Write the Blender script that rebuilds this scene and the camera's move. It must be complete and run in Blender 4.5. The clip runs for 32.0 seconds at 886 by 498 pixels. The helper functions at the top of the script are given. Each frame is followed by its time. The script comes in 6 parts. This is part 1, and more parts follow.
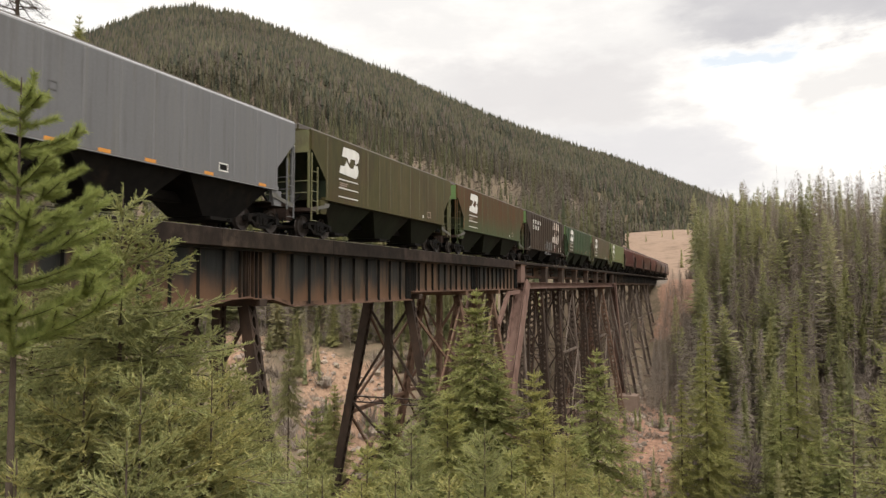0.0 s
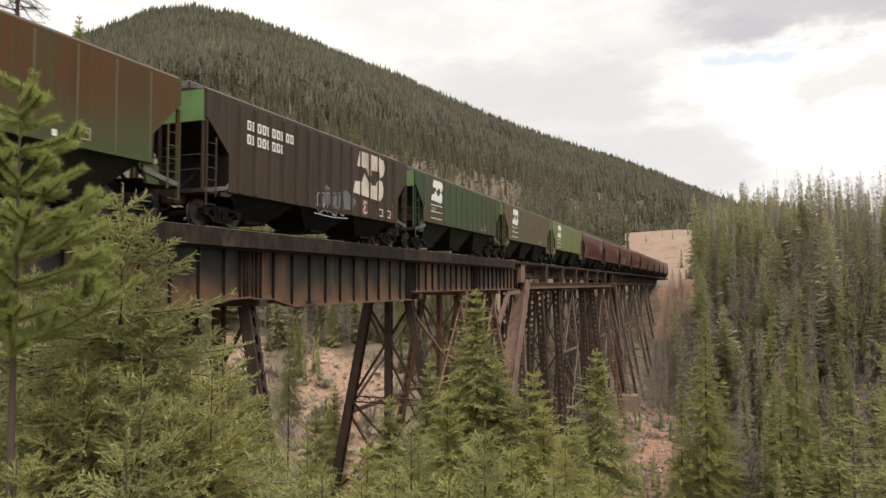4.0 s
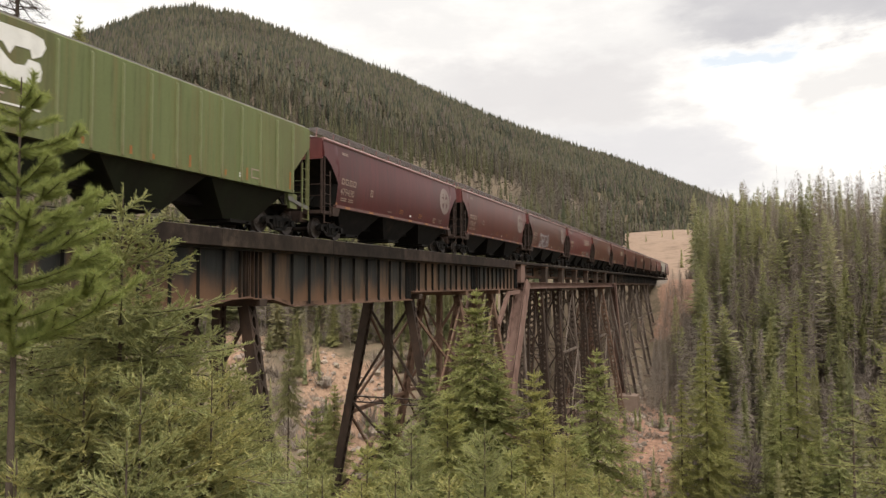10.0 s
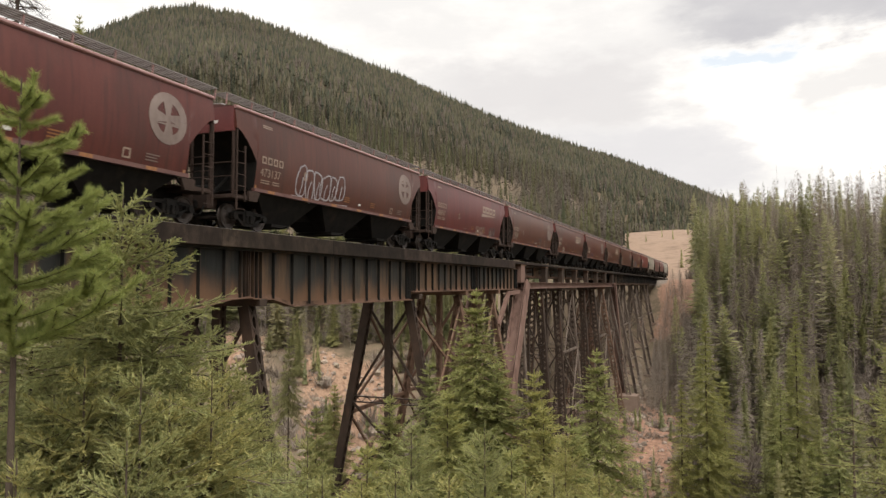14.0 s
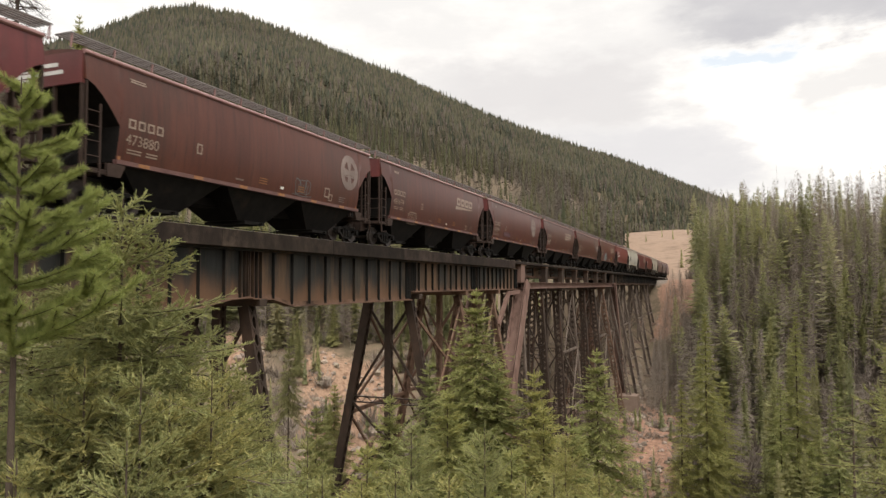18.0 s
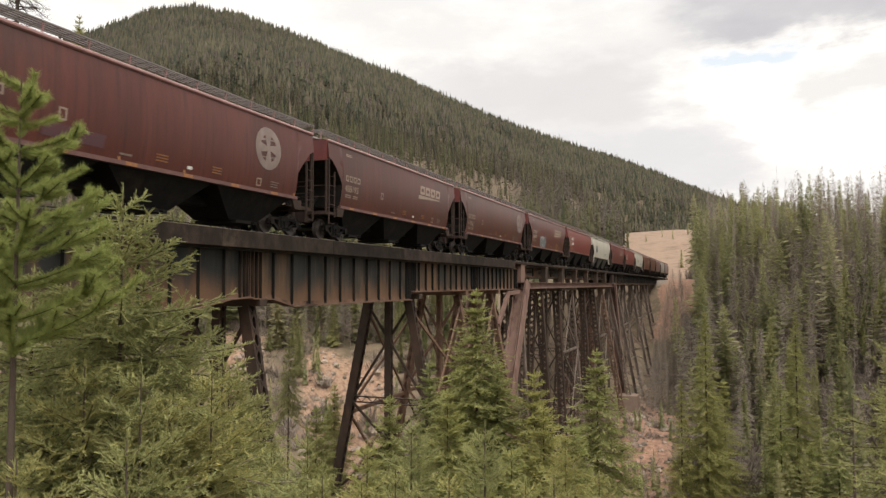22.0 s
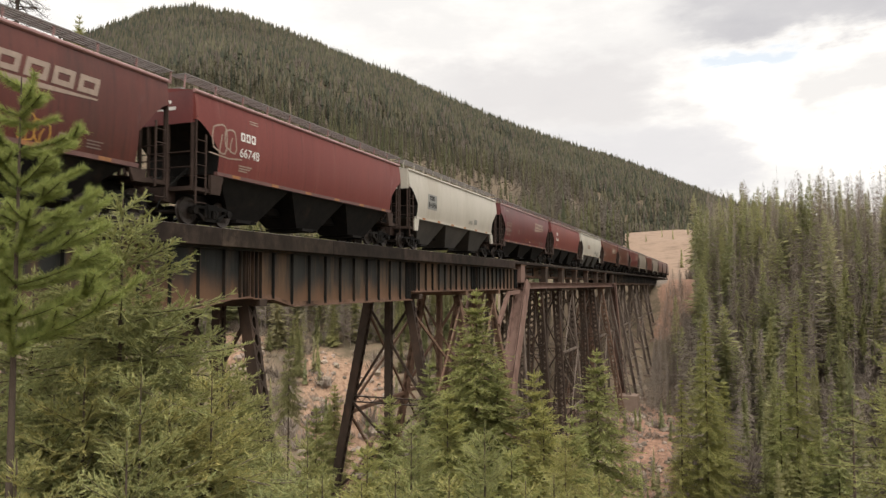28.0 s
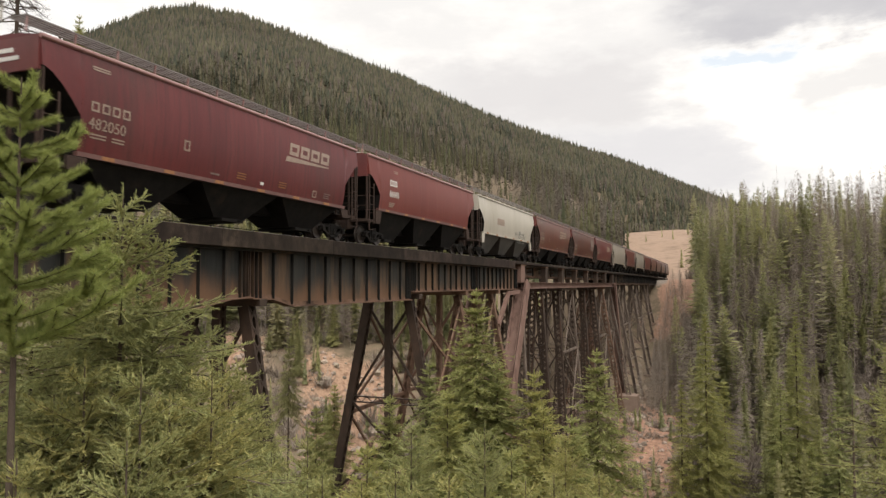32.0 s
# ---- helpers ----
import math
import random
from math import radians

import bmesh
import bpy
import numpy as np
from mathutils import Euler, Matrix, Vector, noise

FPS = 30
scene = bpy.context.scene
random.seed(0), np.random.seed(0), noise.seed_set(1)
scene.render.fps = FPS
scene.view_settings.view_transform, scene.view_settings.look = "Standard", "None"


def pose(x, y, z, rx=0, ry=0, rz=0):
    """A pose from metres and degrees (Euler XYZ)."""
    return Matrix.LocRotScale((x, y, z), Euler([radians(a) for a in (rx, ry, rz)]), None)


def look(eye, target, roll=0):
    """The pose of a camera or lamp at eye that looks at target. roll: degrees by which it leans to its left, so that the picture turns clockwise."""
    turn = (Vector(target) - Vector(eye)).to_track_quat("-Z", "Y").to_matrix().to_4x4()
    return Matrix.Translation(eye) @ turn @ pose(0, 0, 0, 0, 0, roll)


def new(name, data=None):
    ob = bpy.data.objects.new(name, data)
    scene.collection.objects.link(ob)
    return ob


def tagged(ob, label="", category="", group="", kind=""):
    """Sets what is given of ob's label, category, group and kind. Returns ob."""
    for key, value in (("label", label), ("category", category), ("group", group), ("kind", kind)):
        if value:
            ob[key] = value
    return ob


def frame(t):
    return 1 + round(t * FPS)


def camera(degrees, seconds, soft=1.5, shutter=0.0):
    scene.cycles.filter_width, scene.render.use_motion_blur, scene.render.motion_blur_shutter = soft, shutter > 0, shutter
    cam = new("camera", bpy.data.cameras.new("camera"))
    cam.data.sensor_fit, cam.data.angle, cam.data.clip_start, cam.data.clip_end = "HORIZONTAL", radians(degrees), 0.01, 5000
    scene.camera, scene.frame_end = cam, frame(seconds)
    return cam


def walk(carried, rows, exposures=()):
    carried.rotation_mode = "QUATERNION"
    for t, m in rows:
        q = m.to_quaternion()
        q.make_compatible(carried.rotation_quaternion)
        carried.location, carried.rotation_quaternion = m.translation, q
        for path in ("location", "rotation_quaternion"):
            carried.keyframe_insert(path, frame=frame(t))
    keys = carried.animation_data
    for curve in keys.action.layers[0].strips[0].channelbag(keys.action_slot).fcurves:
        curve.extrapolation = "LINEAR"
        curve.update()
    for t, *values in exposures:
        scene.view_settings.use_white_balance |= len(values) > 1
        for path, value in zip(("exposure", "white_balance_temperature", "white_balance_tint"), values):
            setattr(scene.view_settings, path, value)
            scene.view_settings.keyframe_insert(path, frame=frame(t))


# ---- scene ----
cam = camera(64.2, 32.0, soft=1.4, shutter=0.2)
EYE = Vector((17.62, 0.0, -2.04))
rig = pose(EYE.x, EYE.y, EYE.z, 90 + 2.82, 0, 21.27)
walk(cam, [(0, rig), (32, rig)])
scene.view_settings.exposure = 0.12

# ---------------------------------------------------------------- sky and sun
world = bpy.data.worlds.new("sky")
scene.world = world
world.use_nodes = True
wn, wl = world.node_tree.nodes, world.node_tree.links
wn.clear()
w_out = wn.new("ShaderNodeOutputWorld")
w_bg = wn.new("ShaderNodeBackground")
w_sky = wn.new("ShaderNodeTexSky")
w_sky.sky_type, w_sky.sun_disc = "NISHITA", False
w_sky.sun_elevation, w_sky.sun_rotation = radians(53.6), radians(137.6)
w_geo = wn.new("ShaderNodeTexCoord")


def wmath(op, a, b=None, c=None):
    n = wn.new("ShaderNodeMath")
    n.operation = op
    for i, v in enumerate((a, b, c)):
        if v is None:
            continue
        if isinstance(v, (int, float)):
            n.inputs[i].default_value = v
        else:
            wl.new(v, n.inputs[i])
    return n.outputs[0]


w_sep = wn.new("ShaderNodeSeparateXYZ")
wl.new(w_geo.outputs["Generated"], w_sep.inputs[0])
w_h = wmath("ADD", wmath("MAXIMUM", w_sep.outputs[2], 0.0), 0.16)
w_cx = wmath("DIVIDE", w_sep.outputs[0], w_h)
w_cy = wmath("DIVIDE", w_sep.outputs[1], w_h)
w_com = wn.new("ShaderNodeCombineXYZ")
wl.new(w_cx, w_com.inputs[0])
wl.new(w_cy, w_com.inputs[1])


def wnoise(scale, detail, rough, off):
    m = wn.new("ShaderNodeVectorMath")
    m.operation = "ADD"
    m.inputs[1].default_value = off
    wl.new(w_com.outputs[0], m.inputs[0])
    n = wn.new("ShaderNodeTexNoise")
    n.inputs["Scale"].default_value, n.inputs["Detail"].default_value = scale, detail
    n.inputs["Roughness"].default_value = rough
    wl.new(m.outputs[0], n.inputs["Vector"])
    return n.outputs["Fac"]


def wramp(fac, stops):
    r = wn.new("ShaderNodeValToRGB")
    r.color_ramp.interpolation = "EASE"
    while len(r.color_ramp.elements) < len(stops):
        r.color_ramp.elements.new(0.5)
    for e, (p, col) in zip(r.color_ramp.elements, stops):
        e.position, e.color = p, (*col, 1)
    wl.new(fac, r.inputs[0])
    return r.outputs[0]


def wmix(fac, a, b, kind="MIX"):
    m = wn.new("ShaderNodeMix")
    m.data_type, m.blend_type = "RGBA", kind
    for i, v in ((0, fac), (6, a), (7, b)):
        if isinstance(v, (int, float)):
            m.inputs[i].default_value = v
        elif isinstance(v, tuple):
            m.inputs[i].default_value = (*v, 1)
        else:
            wl.new(v, m.inputs[i])
    return m.outputs[2]


w_n1 = wnoise(0.62, 7, 0.55, (3.1, 7.4, 0))
# place in the sky: bearing (0 along the bridge, plus to the right) and rise
w_az = wmath("ARCTAN2", w_sep.outputs[0], w_sep.outputs[1])
w_el = wmath("DIVIDE", w_sep.outputs[2], wmath("SQRT", wmath("ADD", wmath("MULTIPLY", w_sep.outputs[0], w_sep.outputs[0]), wmath("ADD", wmath("MULTIPLY", w_sep.outputs[1], w_sep.outputs[1]), 1e-5))))
w_uv = wn.new("ShaderNodeCombineXYZ")
wl.new(w_az, w_uv.inputs[0])
wl.new(wmath("MULTIPLY", w_el, 2.4), w_uv.inputs[1])


def wisps(scale, detail, off):
    m = wn.new("ShaderNodeVectorMath")
    m.operation = "ADD"
    m.inputs[1].default_value = off
    wl.new(w_uv.outputs[0], m.inputs[0])
    n = wn.new("ShaderNodeTexNoise")
    n.inputs["Scale"].default_value, n.inputs["Detail"].default_value, n.inputs["Roughness"].default_value = scale, detail, 0.58
    wl.new(m.outputs[0], n.inputs["Vector"])
    return n.outputs["Fac"]


w_n2 = wisps(5.0, 7, (0.3, 1.1, 0))
w_n3 = wisps(9.0, 6, (4.3, 2.7, 0))
w_daz = wmath("ADD", w_az, wmath("MULTIPLY", wmath("SUBTRACT", w_n2, 0.5), 0.32))
w_del = wmath("ADD", w_el, wmath("MULTIPLY", wmath("SUBTRACT", w_n3, 0.5), 0.12))


def edge(v, lo, hi):
    r = wn.new("ShaderNodeMapRange")
    r.interpolation_type = "SMOOTHSTEP"
    wl.new(v, r.inputs[0])
    r.inputs[1].default_value, r.inputs[2].default_value = lo, hi
    return r.outputs[0]


def bank(a0, a1, e0, e1, soft_a, soft_e):
    """A ragged bank of cloud between two bearings and two rises."""
    f = wmath("MULTIPLY", edge(w_daz, a0 - soft_a, a0 + soft_a), wmath("SUBTRACT", 1.0, edge(w_daz, a1 - soft_a, a1 + soft_a)))
    g = wmath("MULTIPLY", edge(w_del, e0 - soft_e, e0 + soft_e), wmath("SUBTRACT", 1.0, edge(w_del, e1 - soft_e, e1 + soft_e)))
    return wmath("MULTIPLY", f, g)


w_cloud = wramp(wmath("ADD", wmath("MULTIPLY", w_n1, 0.5), wmath("MULTIPLY", w_n2, 0.5)), [(0.30, (0.56, 0.54, 0.54)), (0.45, (0.68, 0.66, 0.64)), (0.58, (0.80, 0.77, 0.735)), (0.72, (0.92, 0.88, 0.82))])
w_bright = bank(-0.03, 0.42, 0.15, 0.30, 0.06, 0.03)
w_cloud = wmix(wmath("MULTIPLY", w_bright, 0.8), w_cloud, (1.05, 1.0, 0.92))
w_high = wmath("MULTIPLY", bank(-0.05, 0.60, 0.318, 0.50, 0.05, 0.018), wmath("ADD", wmath("MULTIPLY", w_n3, 0.7), 0.5))
w_side = wmath("MULTIPLY", bank(0.10, 0.40, 0.215, 0.275, 0.03, 0.02), 0.75)
w_left = wmath("MULTIPLY", bank(-0.40, -0.05, 0.225, 0.315, 0.06, 0.025), 0.8)
w_low = wmath("MULTIPLY", bank(-0.36, 0.005, 0.08, 0.215, 0.04, 0.025), 0.8)
w_cloud = wmix(w_left, w_cloud, (0.575, 0.552, 0.545))
w_cloud = wmix(w_low, w_cloud, (0.575, 0.560, 0.565))
w_cloud = wmix(w_side, w_cloud, (0.56, 0.545, 0.54))
w_cloud = wmix(wmath("MINIMUM", w_high, 1.0), w_cloud, (0.435, 0.425, 0.44))
w_blue = wmix(1.0, w_sky.outputs[0], (0.10, 0.10, 0.10), "MULTIPLY")
w_gap = wmath("MULTIPLY", bank(-0.01, 0.105, 0.276, 0.303, 0.03, 0.010), 0.8)
w_col = wmix(w_gap, w_cloud, wmix(0.8, w_blue, (0.60, 0.66, 0.72)))
wl.new(w_col, w_bg.inputs[0])
# an overcast sky is brightest overhead
w_zen = wn.new("ShaderNodeMapRange")
w_zen.interpolation_type = "SMOOTHSTEP"
wl.new(w_sep.outputs[2], w_zen.inputs[0])
w_zen.inputs[1].default_value, w_zen.inputs[2].default_value, w_zen.inputs[3].default_value, w_zen.inputs[4].default_value = 0.36, 0.95, 1.3, 3.1
wl.new(w_zen.outputs[0], w_bg.inputs[1])
wl.new(w_bg.outputs[0], w_out.inputs[0])

sun = new("sun", bpy.data.lights.new("sun", "SUN"))
sun.data.energy, sun.data.angle, sun.data.color = 2.5, radians(42), (1.0, 0.95, 0.88)
sun.matrix_world = look((62, -68, 125), (0, 0, 0))


# ---------------------------------------------------------------- materials
def mat(name, cols, rough=0.7, metal=0.0, scale=3.0, streak=0.0, bump=0.15, fine=40.0, vary=0.0, stain=None, stain_at=0.6, spec=0.5, island=False, low=None, runs=None):
    """Colours blended by two scales of noise; streak stretches the noise downwards; stain adds a third colour in patches."""
    m = bpy.data.materials.new(name)
    m.use_nodes = True
    n, l = m.node_tree.nodes, m.node_tree.links
    b = n["Principled BSDF"]
    b.inputs["Roughness"].default_value, b.inputs["Metallic"].default_value = rough, metal
    b.inputs["Specular IOR Level"].default_value = spec
    tc = n.new("ShaderNodeTexCoord")
    mp = n.new("ShaderNodeMapping")
    mp.inputs["Scale"].default_value = (1, 1, 1 - streak)
    l.new(tc.outputs["Object"], mp.inputs[0])
    no = n.new("ShaderNodeTexNoise")
    no.inputs["Scale"].default_value, no.inputs["Detail"].default_value, no.inputs["Roughness"].default_value = scale, 6, 0.62
    l.new(mp.outputs[0], no.inputs["Vector"])
    ra = n.new("ShaderNodeValToRGB")
    while len(ra.color_ramp.elements) < len(cols):
        ra.color_ramp.elements.new(0.5)
    for i, (e, c) in enumerate(zip(ra.color_ramp.elements, cols)):
        e.position, e.color = 0.3 + 0.4 * i / max(1, len(cols) - 1), (*c, 1)
    l.new(no.outputs["Fac"], ra.inputs[0])
    col = ra.outputs[0]
    fi = n.new("ShaderNodeTexNoise")
    fi.inputs["Scale"].default_value, fi.inputs["Detail"].default_value = fine, 4
    l.new(tc.outputs["Object"], fi.inputs["Vector"])
    if stain:
        st = n.new("ShaderNodeTexNoise")
        st.inputs["Scale"].default_value, st.inputs["Detail"].default_value, st.inputs["Roughness"].default_value = scale * 0.45, 8, 0.7
        l.new(mp.outputs[0], st.inputs["Vector"])
        sr = n.new("ShaderNodeValToRGB")
        sr.color_ramp.elements[0].position, sr.color_ramp.elements[1].position = stain_at - 0.08, stain_at + 0.08
        l.new(st.outputs["Fac"], sr.inputs[0])
        mx = n.new("ShaderNodeMix")
        mx.data_type = "RGBA"
        l.new(sr.outputs[0], mx.inputs[0])
        l.new(col, mx.inputs[6])
        mx.inputs[7].default_value = (*stain, 1)
        col = mx.outputs[2]
    if runs:
        # long thin runs of dust and rust down the sides
        mr_ = n.new("ShaderNodeMapping")
        mr_.inputs["Scale"].default_value = (1.0, 2.6, 0.10)
        l.new(tc.outputs["Object"], mr_.inputs[0])
        for k, (c, at, mixed) in enumerate(runs):
            rn = n.new("ShaderNodeTexNoise")
            rn.inputs["Scale"].default_value, rn.inputs["Detail"].default_value, rn.inputs["Roughness"].default_value = 1.6 + 1.3 * k, 7, 0.7
            l.new(mr_.outputs[0], rn.inputs["Vector"])
            rr = n.new("ShaderNodeMapRange")
            rr.inputs[1].default_value, rr.inputs[2].default_value, rr.inputs[4].default_value = at - 0.05, at + 0.07, mixed
            l.new(rn.outputs["Fac"], rr.inputs[0])
            rm = n.new("ShaderNodeMix")
            rm.data_type = "RGBA"
            l.new(rr.outputs[0], rm.inputs[0])
            l.new(col, rm.inputs[6])
            rm.inputs[7].default_value = (*c, 1)
            col = rm.outputs[2]
    if low:
        # a colour that gathers below a height, with a ragged edge
        sx = n.new("ShaderNodeSeparateXYZ")
        l.new(tc.outputs["Object"], sx.inputs[0])
        ad = n.new("ShaderNodeMath")
        ad.operation = "MULTIPLY_ADD"
        l.new(no.outputs["Fac"], ad.inputs[0])
        ad.inputs[1].default_value = 2.6
        l.new(sx.outputs[2], ad.inputs[2])
        lr = n.new("ShaderNodeMapRange")
        lr.interpolation_type = "SMOOTHSTEP"
        l.new(ad.outputs[0], lr.inputs[0])
        lr.inputs[1].default_value, lr.inputs[2].default_value, lr.inputs[3].default_value, lr.inputs[4].default_value = low[1] + 1.3, low[2] + 1.3, 1.0, 0.0
        lm = n.new("ShaderNodeMix")
        lm.data_type = "RGBA"
        l.new(lr.outputs[0], lm.inputs[0])
        l.new(col, lm.inputs[6])
        lm.inputs[7].default_value = (*low[0], 1)
        col = lm.outputs[2]
    if vary:
        src = n.new("ShaderNodeNewGeometry").outputs["Random Per Island"] if island else n.new("ShaderNodeObjectInfo").outputs["Random"]
        hs = n.new("ShaderNodeHueSaturation")
        mr = n.new("ShaderNodeMapRange")
        mr.inputs[3].default_value, mr.inputs[4].default_value = 1 - vary, 1 + vary
        l.new(src, mr.inputs[0])
        l.new(mr.outputs[0], hs.inputs["Value"])
        mh = n.new("ShaderNodeMapRange")
        mh.inputs[3].default_value, mh.inputs[4].default_value = 0.5 - vary * 0.06, 0.5 + vary * 0.06
        wnz = n.new("ShaderNodeTexWhiteNoise")
        wnz.noise_dimensions = "1D"
        l.new(src, wnz.inputs["W"])
        l.new(wnz.outputs["Value"], mh.inputs[0])
        l.new(mh.outputs[0], hs.inputs["Hue"])
        l.new(col, hs.inputs["Color"])
        col = hs.outputs[0]
    mf = n.new("ShaderNodeMix")
    mf.data_type, mf.blend_type = "RGBA", "MULTIPLY"
    mf.inputs[0].default_value = 0.35
    fr = n.new("ShaderNodeMapRange")
    fr.inputs[3].default_value, fr.inputs[4].default_value = 0.6, 1.35
    l.new(fi.outputs["Fac"], fr.inputs[0])
    l.new(col, mf.inputs[6])
    l.new(fr.outputs[0], mf.inputs[7])
    l.new(mf.outputs[2], b.inputs["Base Color"])
    if bump:
        bu = n.new("ShaderNodeBump")
        bu.inputs["Strength"].default_value, bu.inputs["Distance"].default_value = bump, 0.02
        l.new(fi.outputs["Fac"], bu.inputs["Height"])
        l.new(bu.outputs[0], b.inputs["Normal"])
    return m


def leafy(name, cols, vary=0.3, rough=0.75, glow=0.25, patch=1.3, by_tree=False, mixed=False):
    """Foliage: colour by piece, or by tree where a mesh holds many, with light through the needles."""
    m = bpy.data.materials.new(name)
    m.use_nodes = True
    n, l = m.node_tree.nodes, m.node_tree.links
    b = n["Principled BSDF"]
    b.inputs["Roughness"].default_value = rough
    b.inputs["Specular IOR Level"].default_value = 0.25
    g = n.new("ShaderNodeNewGeometry")
    ra = n.new("ShaderNodeValToRGB")
    while len(ra.color_ramp.elements) < len(cols):
        ra.color_ramp.elements.new(0.5)
    for i, (e, c) in enumerate(zip(ra.color_ramp.elements, cols)):
        e.position, e.color = i / max(1, len(cols) - 1), (*c, 1)
    if by_tree:
        at_ = n.new("ShaderNodeAttribute")
        at_.attribute_name = "tint"
        ma = n.new("ShaderNodeMath")
        ma.operation = "MULTIPLY_ADD"
        l.new(g.outputs["Random Per Island"], ma.inputs[0])
        ma.inputs[1].default_value = 0.16
        l.new(at_.outputs["Fac"], ma.inputs[2])
        l.new(ma.outputs[0], ra.inputs[0])
    else:
        l.new(g.outputs["Random Per Island"], ra.inputs[0])
    tc = n.new("ShaderNodeTexCoord")
    no = n.new("ShaderNodeTexNoise")
    no.inputs["Scale"].default_value, no.inputs["Detail"].default_value = patch, 4
    l.new(tc.outputs["Object"], no.inputs["Vector"])
    mr = n.new("ShaderNodeMapRange")
    mr.inputs[3].default_value, mr.inputs[4].default_value = 1 - vary, 1 + vary
    l.new(no.outputs["Fac"], mr.inputs[0])
    mx = n.new("ShaderNodeMix")
    mx.data_type, mx.blend_type = "RGBA", "MULTIPLY"
    mx.inputs[0].default_value = 1
    l.new(ra.outputs[0], mx.inputs[6])
    l.new(mr.outputs[0], mx.inputs[7])
    leaf = mx.outputs[2]
    if mixed:
        oi = n.new("ShaderNodeObjectInfo")
        hue = n.new("ShaderNodeValToRGB")
        for e, c in zip(hue.color_ramp.elements, ((0.94, 0.99, 1.04), (1.07, 1.02, 0.95))):
            e.color = (*c, 1)
        l.new(oi.outputs["Random"], hue.inputs[0])
        mo = n.new("ShaderNodeMix")
        mo.data_type, mo.blend_type = "RGBA", "MULTIPLY"
        mo.inputs[0].default_value = 1
        l.new(leaf, mo.inputs[6])
        l.new(hue.outputs[0], mo.inputs[7])
        leaf = mo.outputs[2]
    l.new(leaf, b.inputs["Base Color"])
    tr = n.new("ShaderNodeBsdfTranslucent")
    l.new(leaf, tr.inputs[0])
    ms = n.new("ShaderNodeMixShader")
    ms.inputs[0].default_value = glow
    l.new(b.outputs[0], ms.inputs[1])
    l.new(tr.outputs[0], ms.inputs[2])
    l.new(ms.outputs[0], n["Material Output"].inputs[0])
    return m


OXIDE = mat("oxide_red_paint", [(0.0650, 0.0142, 0.0103), (0.0850, 0.0190, 0.0136), (0.1050, 0.0270, 0.0195)], 0.42, scale=0.9, streak=0.8, stain=(0.0493, 0.0193, 0.0138), stain_at=0.60, fine=14, bump=0.05, vary=0.22, runs=[((0.1244, 0.0500, 0.0390), 0.63, 0.30), ((0.0300, 0.0110, 0.0080), 0.56, 0.5)], spec=0.34)
OXIDE_NEW = mat("bright_oxide_red_paint", [(0.125, 0.0300, 0.0250), (0.155, 0.0390, 0.0310)], 0.45, scale=0.9, streak=0.8, fine=14, bump=0.05, runs=[((0.185, 0.075, 0.056), 0.60, 0.45), ((0.066, 0.022, 0.0172), 0.60, 0.5)], spec=0.2)
OXIDE_END = mat("oxide_red_end_paint", [(0.090, 0.0210, 0.0190), (0.125, 0.0310, 0.0280)], 0.5, scale=1.5, streak=0.5, fine=14, bump=0.05)
# pale pink paints the highlight along the red cars' rounded roof edge
CAPS = mat("highlit_eave_paint", [(0.2167, 0.1088, 0.1011), (0.3034, 0.1734, 0.1590)], 0.35, scale=2, streak=0.2, bump=0.03)
OLIVE = mat("faded_olive_green_paint", [(0.046, 0.043, 0.0160), (0.064, 0.056, 0.0210), (0.080, 0.066, 0.0285)], 0.6, scale=0.9, streak=0.6, stain=(0.060, 0.040, 0.020), stain_at=0.58, fine=14, bump=0.05, runs=[((0.074, 0.046, 0.021), 0.56, 0.5), ((0.030, 0.027, 0.015), 0.56, 0.6)], spec=0.15)
OLIVE_RUST = mat("rusted_olive_green_paint", [(0.0531, 0.0369, 0.0153), (0.0729, 0.0441, 0.0189), (0.0468, 0.0531, 0.0198)], 0.65, scale=0.6, streak=0.8, stain=(0.0630, 0.0306, 0.0126), stain_at=0.50, fine=14, bump=0.05, runs=[((0.0855, 0.0378, 0.0144), 0.48, 0.75), ((0.0450, 0.0630, 0.0225), 0.56, 0.6)], spec=0.15, low=((0.054, 0.067, 0.029), 1.4, 3.5))
BROWNED = mat("brown_weathered_green_paint", [(0.0755, 0.0625, 0.0354), (0.1015, 0.0732, 0.0472), (0.1180, 0.0802, 0.0578)], 0.65, scale=1.1, streak=0.4, stain=(0.0708, 0.0708, 0.0354), stain_at=0.53, fine=14, bump=0.05, runs=[((0.1038, 0.0566, 0.0307), 0.55, 0.45), ((0.0566, 0.0472, 0.0307), 0.57, 0.45)], spec=0.15, low=((0.0826, 0.0802, 0.0401), 1.4, 2.6))
DARKGREEN = mat("dark_green_paint", [(0.0247, 0.0500, 0.0211), (0.0377, 0.0650, 0.0295), (0.0442, 0.0538, 0.0272)], 0.55, scale=0.8, streak=0.6, stain=(0.0540, 0.0372, 0.0207), stain_at=0.55, fine=14, bump=0.05, runs=[((0.0650, 0.0402, 0.0214), 0.57, 0.65), ((0.0338, 0.0784, 0.0350), 0.60, 0.6)], spec=0.15)
LIGHTGREEN = mat("faded_light_green_paint", [(0.1071, 0.1273, 0.0517), (0.1351, 0.1527, 0.0644)], 0.55, scale=0.8, streak=0.8, stain=(0.1115, 0.1041, 0.0500), stain_at=0.56, fine=14, bump=0.05, runs=[((0.1381, 0.1169, 0.0500), 0.55, 0.7), ((0.0638, 0.0800, 0.0319), 0.57, 0.6)], spec=0.15)
